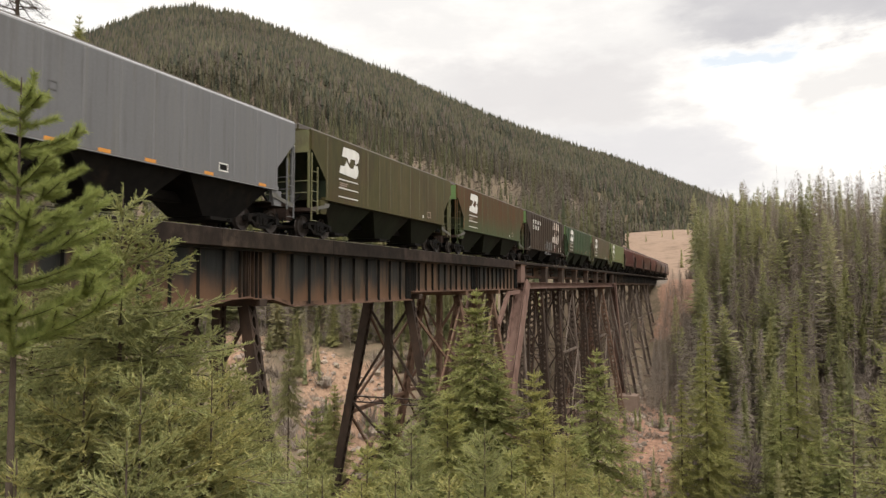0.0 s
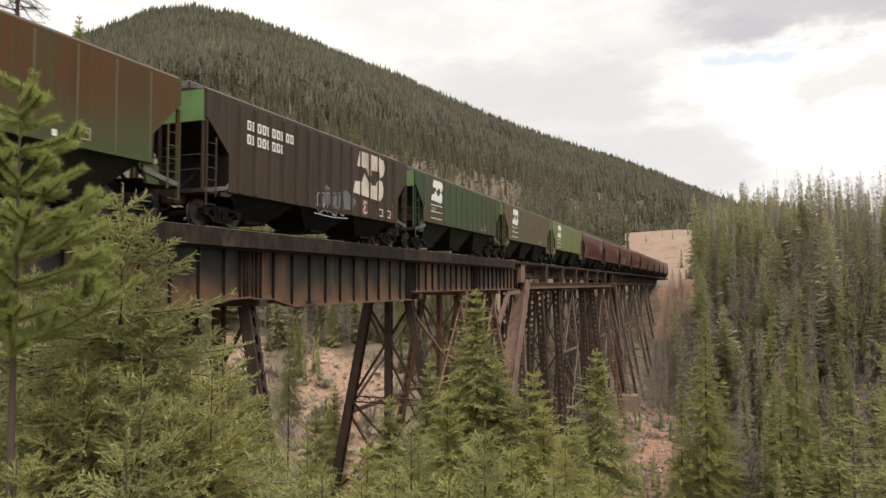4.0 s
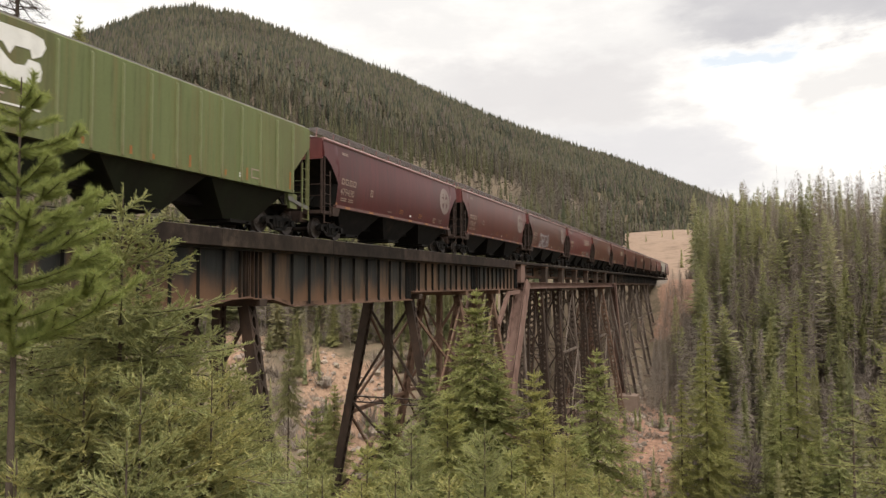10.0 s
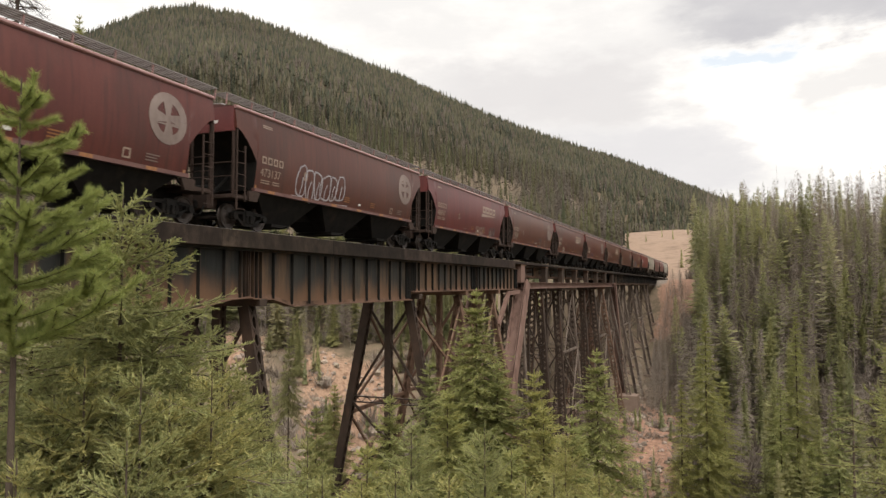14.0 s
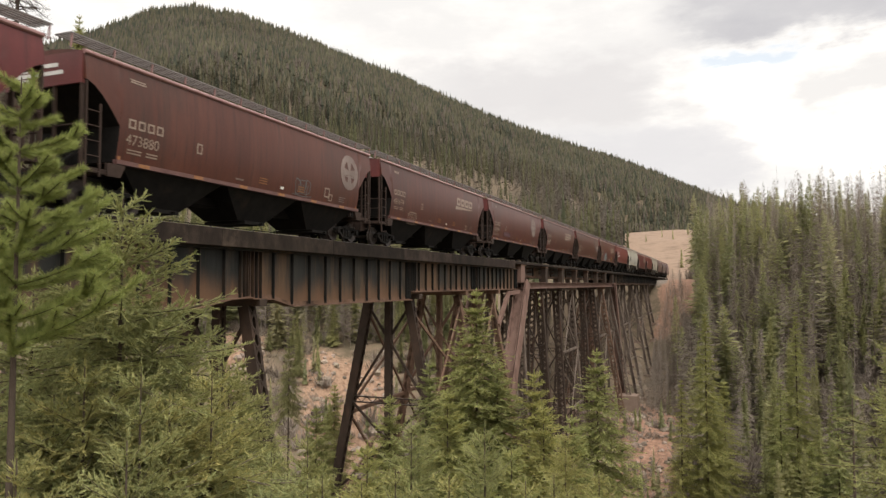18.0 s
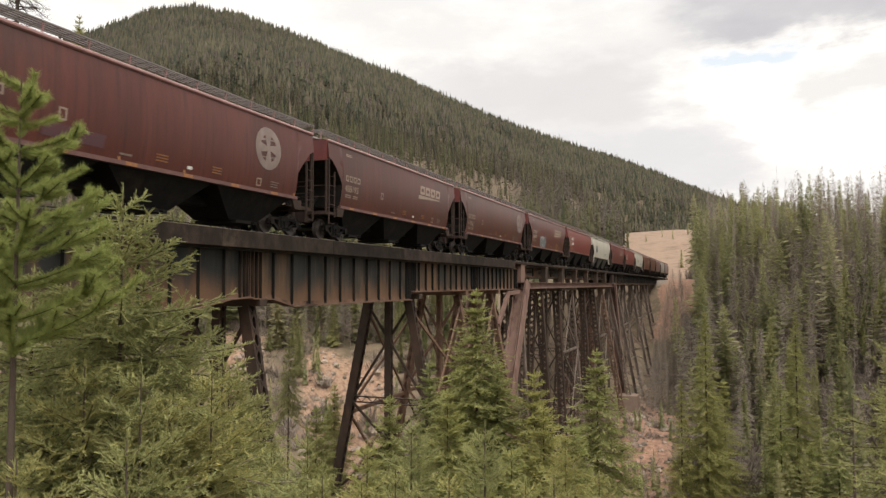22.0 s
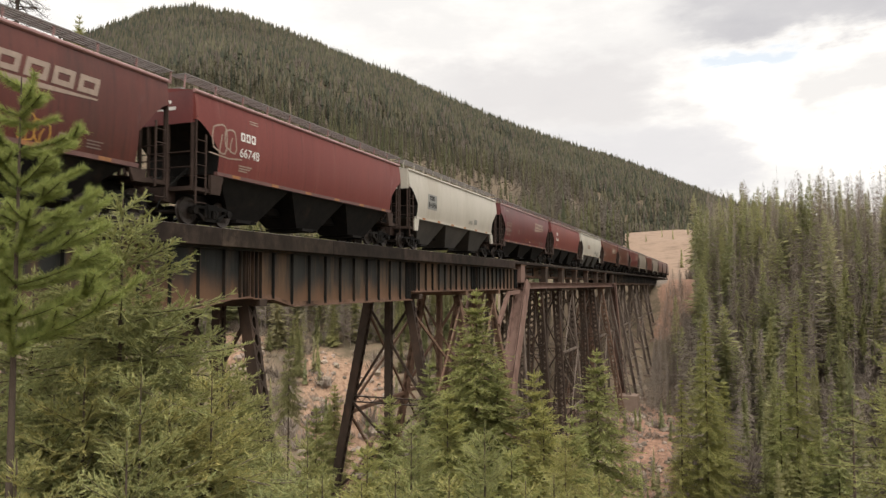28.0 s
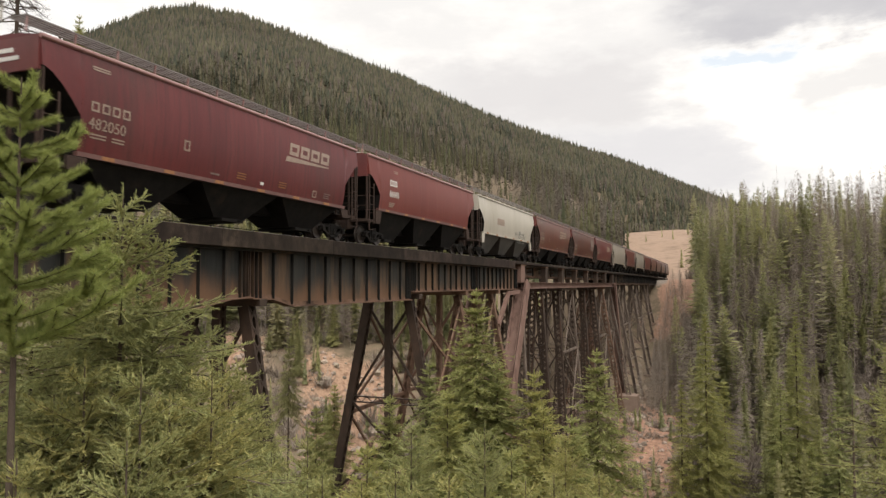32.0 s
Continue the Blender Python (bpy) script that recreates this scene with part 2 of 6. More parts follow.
# rib green lightened so that the ribs' lit edges are in the colour
LIGHT_RIB = mat("lit_light_green_rib_paint", [(0.1438, 0.1650, 0.0700), (0.1812, 0.2000, 0.0900)], 0.55, scale=1.2, streak=0.7, stain=(0.1250, 0.0938, 0.0438), stain_at=0.57)
OLIVE_RIB = mat("paler_olive_seam_paint", [(0.074, 0.070, 0.032), (0.104, 0.096, 0.046)], 0.55, scale=1.2, streak=0.7, stain=(0.062, 0.044, 0.022), stain_at=0.56)
GREEN_RIB = mat("paler_green_seam_paint", [(0.032, 0.062, 0.029), (0.046, 0.086, 0.041)], 0.55, scale=1.2, streak=0.7, stain=(0.045, 0.040, 0.022), stain_at=0.55)
END_OLIVE = mat("olive_yellow_end_paint", [(0.105, 0.105, 0.045), (0.145, 0.138, 0.062)], 0.55, scale=1.4, streak=0.5, stain=(0.07, 0.055, 0.03), stain_at=0.58, fine=14, bump=0.05)
# dusty green, darkened to hold the shade inside the end openings
SLOPE_GREEN = mat("dusty_shaded_slope_sheet", [(0.010, 0.014, 0.008), (0.020, 0.028, 0.014)], 0.7, scale=1.3, streak=0.5, fine=18, stain=(0.035, 0.030, 0.018), stain_at=0.58, spec=0.15)
# hopper bays of the green cars, much darker than their sides
UNDER_GREEN = mat("dark_green_hopper_paint", [(0.0099, 0.0115, 0.0059), (0.0198, 0.0223, 0.0112)], 0.75, scale=1.2, streak=0.6, fine=20, stain=(0.0124, 0.0093, 0.0062), stain_at=0.56, spec=0.15)
END_GREEN = mat("bright_green_end_paint", [(0.085, 0.155, 0.050), (0.12, 0.20, 0.066)], 0.55, scale=1.4, fine=14, bump=0.05)
DARKBROWN = mat("black_brown_paint", [(0.0350, 0.0245, 0.0165), (0.0550, 0.0395, 0.0285)], 0.6, scale=0.8, streak=0.8, fine=14, bump=0.05, runs=[((0.065, 0.047, 0.034), 0.54, 0.6), ((0.012, 0.010, 0.009), 0.56, 0.5)], spec=0.15)
GREYPAINT = mat("grey_paint", [(0.1190, 0.1190, 0.1215), (0.1394, 0.1394, 0.1428)], 0.5, scale=0.7, streak=0.85, stain=(0.1011, 0.0978, 0.0952), stain_at=0.62, fine=14, bump=0.04, runs=[((0.1445, 0.1403, 0.1318), 0.55, 0.6), ((0.0765, 0.0723, 0.0680), 0.58, 0.5)], spec=0.3)
GREY_CAP = mat("pale_grey_eave_paint", [(0.26, 0.26, 0.265), (0.34, 0.34, 0.345)], 0.45, scale=2, streak=0.4, bump=0.03)
GREY_SEAM = mat("lighter_grey_seam_paint", [(0.128, 0.128, 0.131), (0.156, 0.156, 0.160)], 0.5, scale=0.7, streak=0.85, bump=0.04)
MARK_GREY = mat("faint_grey_marking_paint", [(0.09, 0.09, 0.092), (0.11, 0.11, 0.112)], 0.6, scale=3, bump=0.02)
AMBER = mat("amber_reflector", [(0.50, 0.20, 0.020), (0.60, 0.25, 0.028)], 0.4, scale=6, bump=0.02)
WHITEPAINT = mat("dirty_white_paint", [(0.35, 0.320, 0.265), (0.42, 0.388, 0.328)], 0.45, scale=0.6, streak=0.7, stain=(0.31, 0.275, 0.215), stain_at=0.60, fine=14, bump=0.03, runs=[((0.24, 0.205, 0.155), 0.60, 0.35), ((0.40, 0.37, 0.315), 0.60, 0.3)])
BEIGE = mat("dusty_beige_paint", [(0.210, 0.175, 0.140), (0.266, 0.231, 0.189)], 0.5, scale=0.8, streak=0.85, bump=0.04, runs=[((0.15, 0.12, 0.09), 0.55, 0.6)])
# underframe grime; also colours the shade on the red cars' slope sheets
UNDER = mat("grimy_shaded_underframe", [(0.0052, 0.0048, 0.0043), (0.0130, 0.0112, 0.0095)], 0.8, scale=2.5, fine=25, stain=(0.0216, 0.0151, 0.0104), stain_at=0.64, spec=0.15)
WHEELSTEEL = mat("dark_wheel_steel", [(0.035, 0.028, 0.024), (0.07, 0.055, 0.046)], 0.55, 0.5, scale=5)
TREAD = mat("polished_rail_steel", [(0.28, 0.27, 0.26), (0.40, 0.39, 0.38)], 0.3, 0.9, scale=6, bump=0.02)
GRATING = mat("weathered_grating_steel", [(0.15, 0.135, 0.125), (0.22, 0.20, 0.185)], 0.6, 0.3, scale=4)
SILLDUST = mat("dusty_sill_paint", [(0.080, 0.032, 0.027), (0.120, 0.056, 0.045)], 0.6, scale=2.5, bump=0.03)
MARK = mat("white_marking_paint", [(0.55, 0.54, 0.50), (0.68, 0.67, 0.63)], 0.55, scale=3, streak=0.5, bump=0.02)
MARK_DIM = mat("faded_marking_paint", [(0.205, 0.150, 0.115), (0.285, 0.215, 0.165)], 0.55, scale=5, streak=0.5, bump=0.02)
MARK_WORN = mat("worn_emblem_paint", [(0.13, 0.092, 0.078), (0.205, 0.158, 0.136)], 0.6, scale=2.2, streak=0.4, bump=0.02)
MARK_AGED = mat("aged_white_emblem_paint", [(0.44, 0.385, 0.335), (0.56, 0.50, 0.44)], 0.6, scale=1.6, streak=0.6, stain=(0.27, 0.19, 0.14), stain_at=0.60, bump=0.02)
SIGN_RED = mat("dull_red_sign", [(0.085, 0.022, 0.020), (0.12, 0.034, 0.030)], 0.6, scale=3, bump=0.02)
MARK_DARK = mat("dark_grey_marking_paint", [(0.15, 0.15, 0.14), (0.22, 0.22, 0.20)], 0.6, scale=3, bump=0.02)
YELLOW = mat("yellow_reflector", [(0.36, 0.19, 0.035), (0.45, 0.24, 0.045)], 0.4, scale=6, bump=0.02)
REFLECT_DIM = mat("dull_amber_reflector", [(0.17, 0.066, 0.022), (0.27, 0.115, 0.030)], 0.5, scale=6, bump=0.02)
ORANGE = mat("orange_rust_streak", [(0.2160, 0.0720, 0.0144), (0.2736, 0.1080, 0.0216)], 0.7, scale=4)
SPRAY_FILL = mat("dull_teal_spray_paint", [(0.075, 0.080, 0.080), (0.125, 0.128, 0.125)], 0.6, scale=2.5, bump=0.0)
SPRAY_BLUE = mat("thin_blue_spray_paint", [(0.078, 0.024, 0.026), (0.066, 0.027, 0.034)], 0.6, scale=2.5, bump=0.0)
SPRAY = mat("pale_spray_paint", [(0.22, 0.21, 0.22), (0.34, 0.33, 0.34)], 0.6, scale=3, bump=0.0)
TIMBER = mat("dark_creosoted_timber", [(0.011, 0.008, 0.006), (0.023, 0.0165, 0.0125), (0.046, 0.033, 0.025)], 0.9, scale=1.3, streak=0.3, fine=18, bump=0.6, vary=0.25, stain=(0.070, 0.050, 0.037), stain_at=0.66, spec=0.15)
GIRDER = mat("black_rust_girder_paint", [(0.0125, 0.0135, 0.0130), (0.027, 0.0275, 0.0245), (0.052, 0.042, 0.030)], 0.6, scale=0.8, streak=0.85, stain=(0.130, 0.078, 0.043), stain_at=0.56, fine=18, bump=0.15, low=((0.125, 0.070, 0.041), -2.95, -1.75), spec=0.15, runs=[((0.105, 0.066, 0.038), 0.60, 0.55), ((0.012, 0.011, 0.010), 0.55, 0.6)])
# girder paint darkened to draw the stiffeners' shaded faces as dark lines
STIFF = mat("shaded_stiffener_paint", [(0.009, 0.009, 0.009), (0.020, 0.018, 0.016)], 0.65, scale=1.2, streak=0.8, stain=(0.060, 0.036, 0.022), stain_at=0.62, fine=18, bump=0.15, spec=0.15)
RUST = mat("rusty_steel", [(0.085, 0.050, 0.034), (0.134, 0.080, 0.054), (0.168, 0.105, 0.073)], 0.75, scale=1.6, streak=0.4, stain=(0.0306, 0.0195, 0.0145), stain_at=0.6, fine=20, bump=0.2, spec=0.15)
STEEL_DARK = mat("dark_brown_painted_steel", [(0.030, 0.021, 0.016), (0.058, 0.040, 0.030)], 0.65, scale=1.4, streak=0.5, stain=(0.080, 0.046, 0.032), stain_at=0.6, fine=20, bump=0.2, spec=0.15)
STEEL_RED = mat("red_brown_painted_steel", [(0.148, 0.090, 0.070), (0.195, 0.125, 0.102)], 0.65, scale=1.4, streak=0.5, stain=(0.070, 0.039, 0.031), stain_at=0.62, fine=20, bump=0.15, spec=0.15)
CONCRETE = mat("stained_concrete", [(0.150, 0.108, 0.083), (0.215, 0.155, 0.122)], 0.9, scale=1.5, fine=20, bump=0.3, spec=0.15)
BARK = mat("conifer_bark", [(0.055, 0.040, 0.030), (0.10, 0.078, 0.060)], 0.9, scale=6, streak=0.7, fine=40, bump=0.5, spec=0.15)
FIR = leafy("fir_needles", [(0.205, 0.216, 0.088), (0.255, 0.258, 0.102), (0.305, 0.293, 0.114), (0.365, 0.330, 0.130)], 0.35, glow=0.28, mixed=True)
FIR_DARK = leafy("ravine_fir_needles", [(0.2344, 0.2523, 0.0975), (0.2943, 0.3021, 0.1124), (0.3652, 0.3456, 0.1314)], 0.30, glow=0.5, mixed=True)
PINE = leafy("pine_needles", [(0.200, 0.240, 0.074), (0.258, 0.296, 0.092), (0.345, 0.360, 0.116)], 0.3, glow=0.5)
WOOD_NEAR = leafy("hillside_conifers", [(0.2050, 0.2112, 0.1098), (0.2755, 0.2736, 0.1288), (0.3416, 0.3300, 0.1478), (0.3505, 0.3096, 0.2070)], 0.3, glow=0.5, patch=0.5, by_tree=True)
WOOD_BROWN = leafy("bare_larch_twigs", [(0.1890, 0.1547, 0.1254), (0.2358, 0.1953, 0.1599), (0.2814, 0.2369, 0.1954)], 0.3, glow=0.3, by_tree=True)
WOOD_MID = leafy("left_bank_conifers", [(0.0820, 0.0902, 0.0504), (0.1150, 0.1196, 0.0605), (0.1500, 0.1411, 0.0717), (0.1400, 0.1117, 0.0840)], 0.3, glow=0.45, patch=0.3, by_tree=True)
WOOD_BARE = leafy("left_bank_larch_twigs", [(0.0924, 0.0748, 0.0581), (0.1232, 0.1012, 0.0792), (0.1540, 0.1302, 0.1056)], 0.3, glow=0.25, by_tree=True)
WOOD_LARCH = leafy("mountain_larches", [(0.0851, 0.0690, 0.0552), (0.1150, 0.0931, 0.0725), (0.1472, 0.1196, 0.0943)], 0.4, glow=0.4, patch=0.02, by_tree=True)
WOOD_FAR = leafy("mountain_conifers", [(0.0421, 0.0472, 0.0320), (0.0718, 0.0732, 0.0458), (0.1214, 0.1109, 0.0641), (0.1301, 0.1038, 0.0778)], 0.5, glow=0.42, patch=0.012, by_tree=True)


# ---------------------------------------------------------------- mesh helpers
class Geo:
    """Collects boxes, beams, tubes and plates for one mesh."""

    def __init__(self):
        self.v, self.f = [], []

    def add(self, verts, faces):
        k = len(self.v)
        self.v += [tuple(p) for p in verts]
        self.f += [tuple(i + k for i in f) for f in faces]
        return self

    def box(self, x0, x1, y0, y1, z0, z1, c=0.0):
        """A box; c chamfers its long edges (those along y)."""
        if c:
            ring = [(x0 + c, z0), (x1 - c, z0), (x1, z0 + c), (x1, z1 - c), (x1 - c, z1), (x0 + c, z1), (x0, z1 - c), (x0, z0 + c)]
            return self.prism_y(ring, y0, y1)
        v = [(x, y, z) for z in (z0, z1) for y in (y0, y1) for x in (x0, x1)]
        return self.add(v, [(0, 2, 3, 1), (4, 5, 7, 6), (0, 1, 5, 4), (2, 6, 7, 3), (0, 4, 6, 2), (1, 3, 7, 5)])

    def prism_y(self, ring, y0, y1):
        n = len(ring)
        v = [(x, y0, z) for x, z in ring] + [(x, y1, z) for x, z in ring]
        f = [(i, (i + 1) % n, n + (i + 1) % n, n + i) for i in range(n)]
        return self.add(v, f + [tuple(range(n))[::-1], tuple(range(n, 2 * n))])

    def prism_x(self, ring, x0, x1):
        """ring: (y, z) points."""
        n = len(ring)
        v = [(x0, y, z) for y, z in ring] + [(x1, y, z) for y, z in ring]
        f = [(i, (i + 1) % n, n + (i + 1) % n, n + i) for i in range(n)]
        return self.add(v, f + [tuple(range(n))[::-1], tuple(range(n, 2 * n))])

    def beam(self, p, q, w, h, up=(0, 0, 1)):
        p, q = Vector(p), Vector(q)
        d = (q - p).normalized()
        s = d.cross(Vector(up))
        if s.length < 1e-4:
            s = d.cross(Vector((1, 0, 0)))
        s.normalize()
        u = s.cross(d)
        s, u = s * (w / 2), u * (h / 2)
        v = [e + a * s + b * u for e in (p, q) for a, b in ((-1, -1), (1, -1), (1, 1), (-1, 1))]
        return self.add(v, [(3, 2, 1, 0), (4, 5, 6, 7), (0, 1, 5, 4), (1, 2, 6, 5), (2, 3, 7, 6), (3, 0, 4, 7)])

    def tube(self, p, q, r, n=6, r2=None):
        p, q = Vector(p), Vector(q)
        d = (q - p).normalized()
        s = d.cross(Vector((0, 0, 1)))
        if s.length < 1e-4:
            s = Vector((1, 0, 0))
        s.normalize()
        u = s.cross(d)
        r2 = r if r2 is None else r2
        v = [e + (math.cos(2 * math.pi * i / n) * s + math.sin(2 * math.pi * i / n) * u) * k for e, k in ((p, r), (q, r2)) for i in range(n)]
        f = [(i, (i + 1) % n, n + (i + 1) % n, n + i) for i in range(n)]
        return self.add(v, f + [tuple(range(n))[::-1], tuple(range(n, 2 * n))])

    def mesh(self, name, material, smooth=False):
        me = bpy.data.meshes.new(name)
        me.from_pydata(self.v, [], self.f)
        me.materials.append(material)
        if smooth:
            me.shade_smooth()
        return me


def fix(me):
    """Turns all faces of a closed mesh outwards."""
    bm = bmesh.new()
    bm.from_mesh(me)
    bmesh.ops.recalc_face_normals(bm, faces=bm.faces)
    bm.to_mesh(me)
    bm.free()
    return me


def part(name, geo, material, parent, label="", smooth=False):
    """Links a Geo or a mesh as one object under a thing or a part."""
    me = fix(geo.mesh(name, material, smooth)) if isinstance(geo, Geo) else geo
    ob = new(name, me)
    ob.parent = parent
    return tagged(ob, label=label)


def thing(name, label, category, group="", kind="", at=None):
    ob = new(name)
    ob.empty_display_size = 0.2
    if at is not None:
        ob.matrix_basis = at
    return tagged(ob, label, category, group, kind)


# ---------------------------------------------------------------- the land
def ease(a, b, x):
    t = min(1.0, max(0.0, (x - a) / (b - a)))
    return t * t * (3 - 2 * t)


def bear(x, y):
    """Degrees to the left of the bridge's line, seen from the near bank."""
    return math.degrees(math.atan2(EYE.x - x, y - EYE.y))


RIDGE = [(-180, 0.05), (-40, 0.06), (-8, 0.07), (-1, 0.083), (5, 0.130), (11.5, 0.1765), (18.3, 0.228), (25.1, 0.280), (31.4, 0.322), (37.5, 0.354), (41.2, 0.359), (44.4, 0.343), (48.5, 0.298), (56, 0.24), (75, 0.16), (120, 0.07), (180, 0.05)]


def ridge(b):
    for (b0, h0), (b1, h1) in zip(RIDGE, RIDGE[1:]):
        if b0 <= b <= b1:
            return h0 + (h1 - h0) * (b - b0) / (b1 - b0)
    return 0.05


def smax(a, b, k):
    h = max(0.0, min(1.0, 0.5 + 0.5 * (a - b) / k))
    return b + (a - b) * h + k * h * (1 - h)


def track_x(y):
    """The track's line in plan: straight over the bridge, bending away beyond it."""
    return 0.0 if y < 252 else -((y - 252) ** 2) / 300.0


def height(x, y):
    r = math.hypot(x - EYE.x, y)
    b = bear(x, y)
    wob = noise.noise((x * 0.05, y * 0.05, 0)) * 1.3 + noise.noise((x * 0.17, y * 0.17, 5)) * 0.5
    s = y - 0.12 * (x - EYE.x)
    near = -3.72 - 0.50 * max(0.0, s) + 0.05 * max(0.0, -s)
    floor = -19.5 - 0.16 * min(60, max(0.0, x)) + 0.15 * min(70, max(0.0, -x - 6)) - 7.0 * math.exp(-(((y - 68) / 24) ** 2)) * ease(-10, 5, x) - 2.0 * math.exp(-(((y - 118) / 26) ** 2)) * ease(-30, 0, x)
    s_ = y + 0.75 * (-x)
    left = -17.5 + 0.36 * (min(s_, 101) - 80) + 0.16 * max(0.0, s_ - 101)
    edge = 203 - 1.5 * min(62.0, max(0.0, x - 3))
    far = -1.2 - 0.42 * (edge - y) if y < edge else -1.2 + 0.015 * (y - edge)
    z = smax(near, floor, 3.0)
    z = smax(z, far, 3.0)
    if x < 0:
        z = smax(z, min(left, 10), 3.0) if x < -12 else smax(z, min(left, 10) - (12 + x) * 2.0, 3.0)
    z += wob * ease(1.5, 10, r)
    if 40 < r < 105 and 22 < b < 41 and x < -5:
        z += covers(x, y)[0] * (1.1 * noise.noise((x * 0.33, y * 0.33, 8)) + 0.5 * noise.noise((x * 0.9, y * 0.9, 14)))
    # the mountain behind
    top = (ridge(b) + 0.016 - 0.0045 * ease(24, 31, b)) * 1250.0
    m = (r - 170) / 1080.0
    if m > 0 and b > -6.0:
        k = min(1.0, m)
        up = top * (0.86 * k + 0.14 * k * k) - 2
        if m > 1:
            up = top * max(0.2, 1 - 0.5 * (m - 1))
        up += noise.noise((x * 0.004, y * 0.004, 9)) * 26 * min(1, 3 * k) * (1 - 0.7 * k)
        z = z + (up - z) * max(ease(170, 340, r) * ease(7.0, 11.0, b), ease(480, 760, r))
    elif m > 1:
        z = min(z, 40)
    # the grass hill at the end of the valley
    g = ease(-3, 1.2, b) * (1 - ease(6.6, 9.5, b))
    if r > 255:
        hill = -1.0 + (31 + 4 * noise.noise((x * 0.02, y * 0.02, 6))) * ease(262, 470, r)
        z = z + (hill - z) * g * ease(255, 300, r) * (1 - ease(480, 760, r))
    # the railway's bed
    tx = track_x(y)
    if y > 196 or y < -4:
        d = abs(x - tx)
        k = 1 - ease(4.0, 11.0, d)
        k *= ease(196, 210, y) if y > 0 else ease(-4, -14, -(-y))
        if y < 0:
            k = (1 - ease(4.0, 10.0, d)) * ease(4, 14, -y)
        z = z + (-1.05 - z) * k
    return z


def ground_grid():
    bs = list(np.arange(-180, -20, 5.0)) + list(np.arange(-20, 66, 0.45)) + list(np.arange(66, 180, 4.0))
    rs = [0.0]
    r = 1.2
    while r < 4200:
        rs.append(r)
        r += 0.8 if 45 < r < 104 else max(0.9, r * 0.028)
    v, f = [], []
    for rr in rs:
        for b in bs:
            a = radians(b)
            x, y = EYE.x - rr * math.sin(a), rr * math.cos(a)
            v.append((x, y, height(x, y)))
    n = len(bs)
    for i in range(len(rs) - 1):
        for j in range(n):
            f.append((i * n + j, i * n + (j + 1) % n, (i + 1) * n + (j + 1) % n, (i + 1) * n + j))
    me = bpy.data.meshes.new("ground")
    me.from_pydata(v, [], f)
    me.shade_smooth()
    return me


def on_grass(x, y):
    r, b = math.hypot(x - EYE.x, y), bear(x, y)
    return 268 < r < 520 and 0.3 < b < 6.8


def band(v, a, b, soft):
    return ease(a - soft, a + soft, v) * (1 - ease(b - soft, b + soft, v))


def covers(x, y):
    """How far the ground is bare earth, dry grass, red earth or ballast here."""
    r, b = math.hypot(x - EYE.x, y), bear(x, y)
    n = noise.noise((x * 0.06, y * 0.06, 3)) * 9
    scar = max(band(b + 0.3 * n, 25.5, 32.3, 1.6) * band(r + 1.5 * n, 46, 91, 6), band(b, 35.4, 38.8, 0.8) * band(r, 40, 98, 8)) if x < -5 else 0.0
    grass = band(r, 262, 560, 14) * band(b, 0.2, 7.6, 0.6)
    m = noise.noise((x * 0.08, y * 0.08, 4)) * 5
    red = band(x + m * 0.6, 4, 13, 2.5) * band(y + m, 74, 128, 10)
    red = max(red, band(x + m * 0.5, 3.5, 15, 2.0) * band(y, 168, 206, 5))
    tx = abs(x - track_x(y))
    bed = (1 - ease(3.2, 6.5, tx)) if (y > 200 or y < -8) and y < 430 else 0.0
    return scar, grass, red, bed


def on_scar(x, y):
    return covers(x, y)[0] > 0.45


def on_red(x, y):
    return covers(x, y)[2] > 0.5


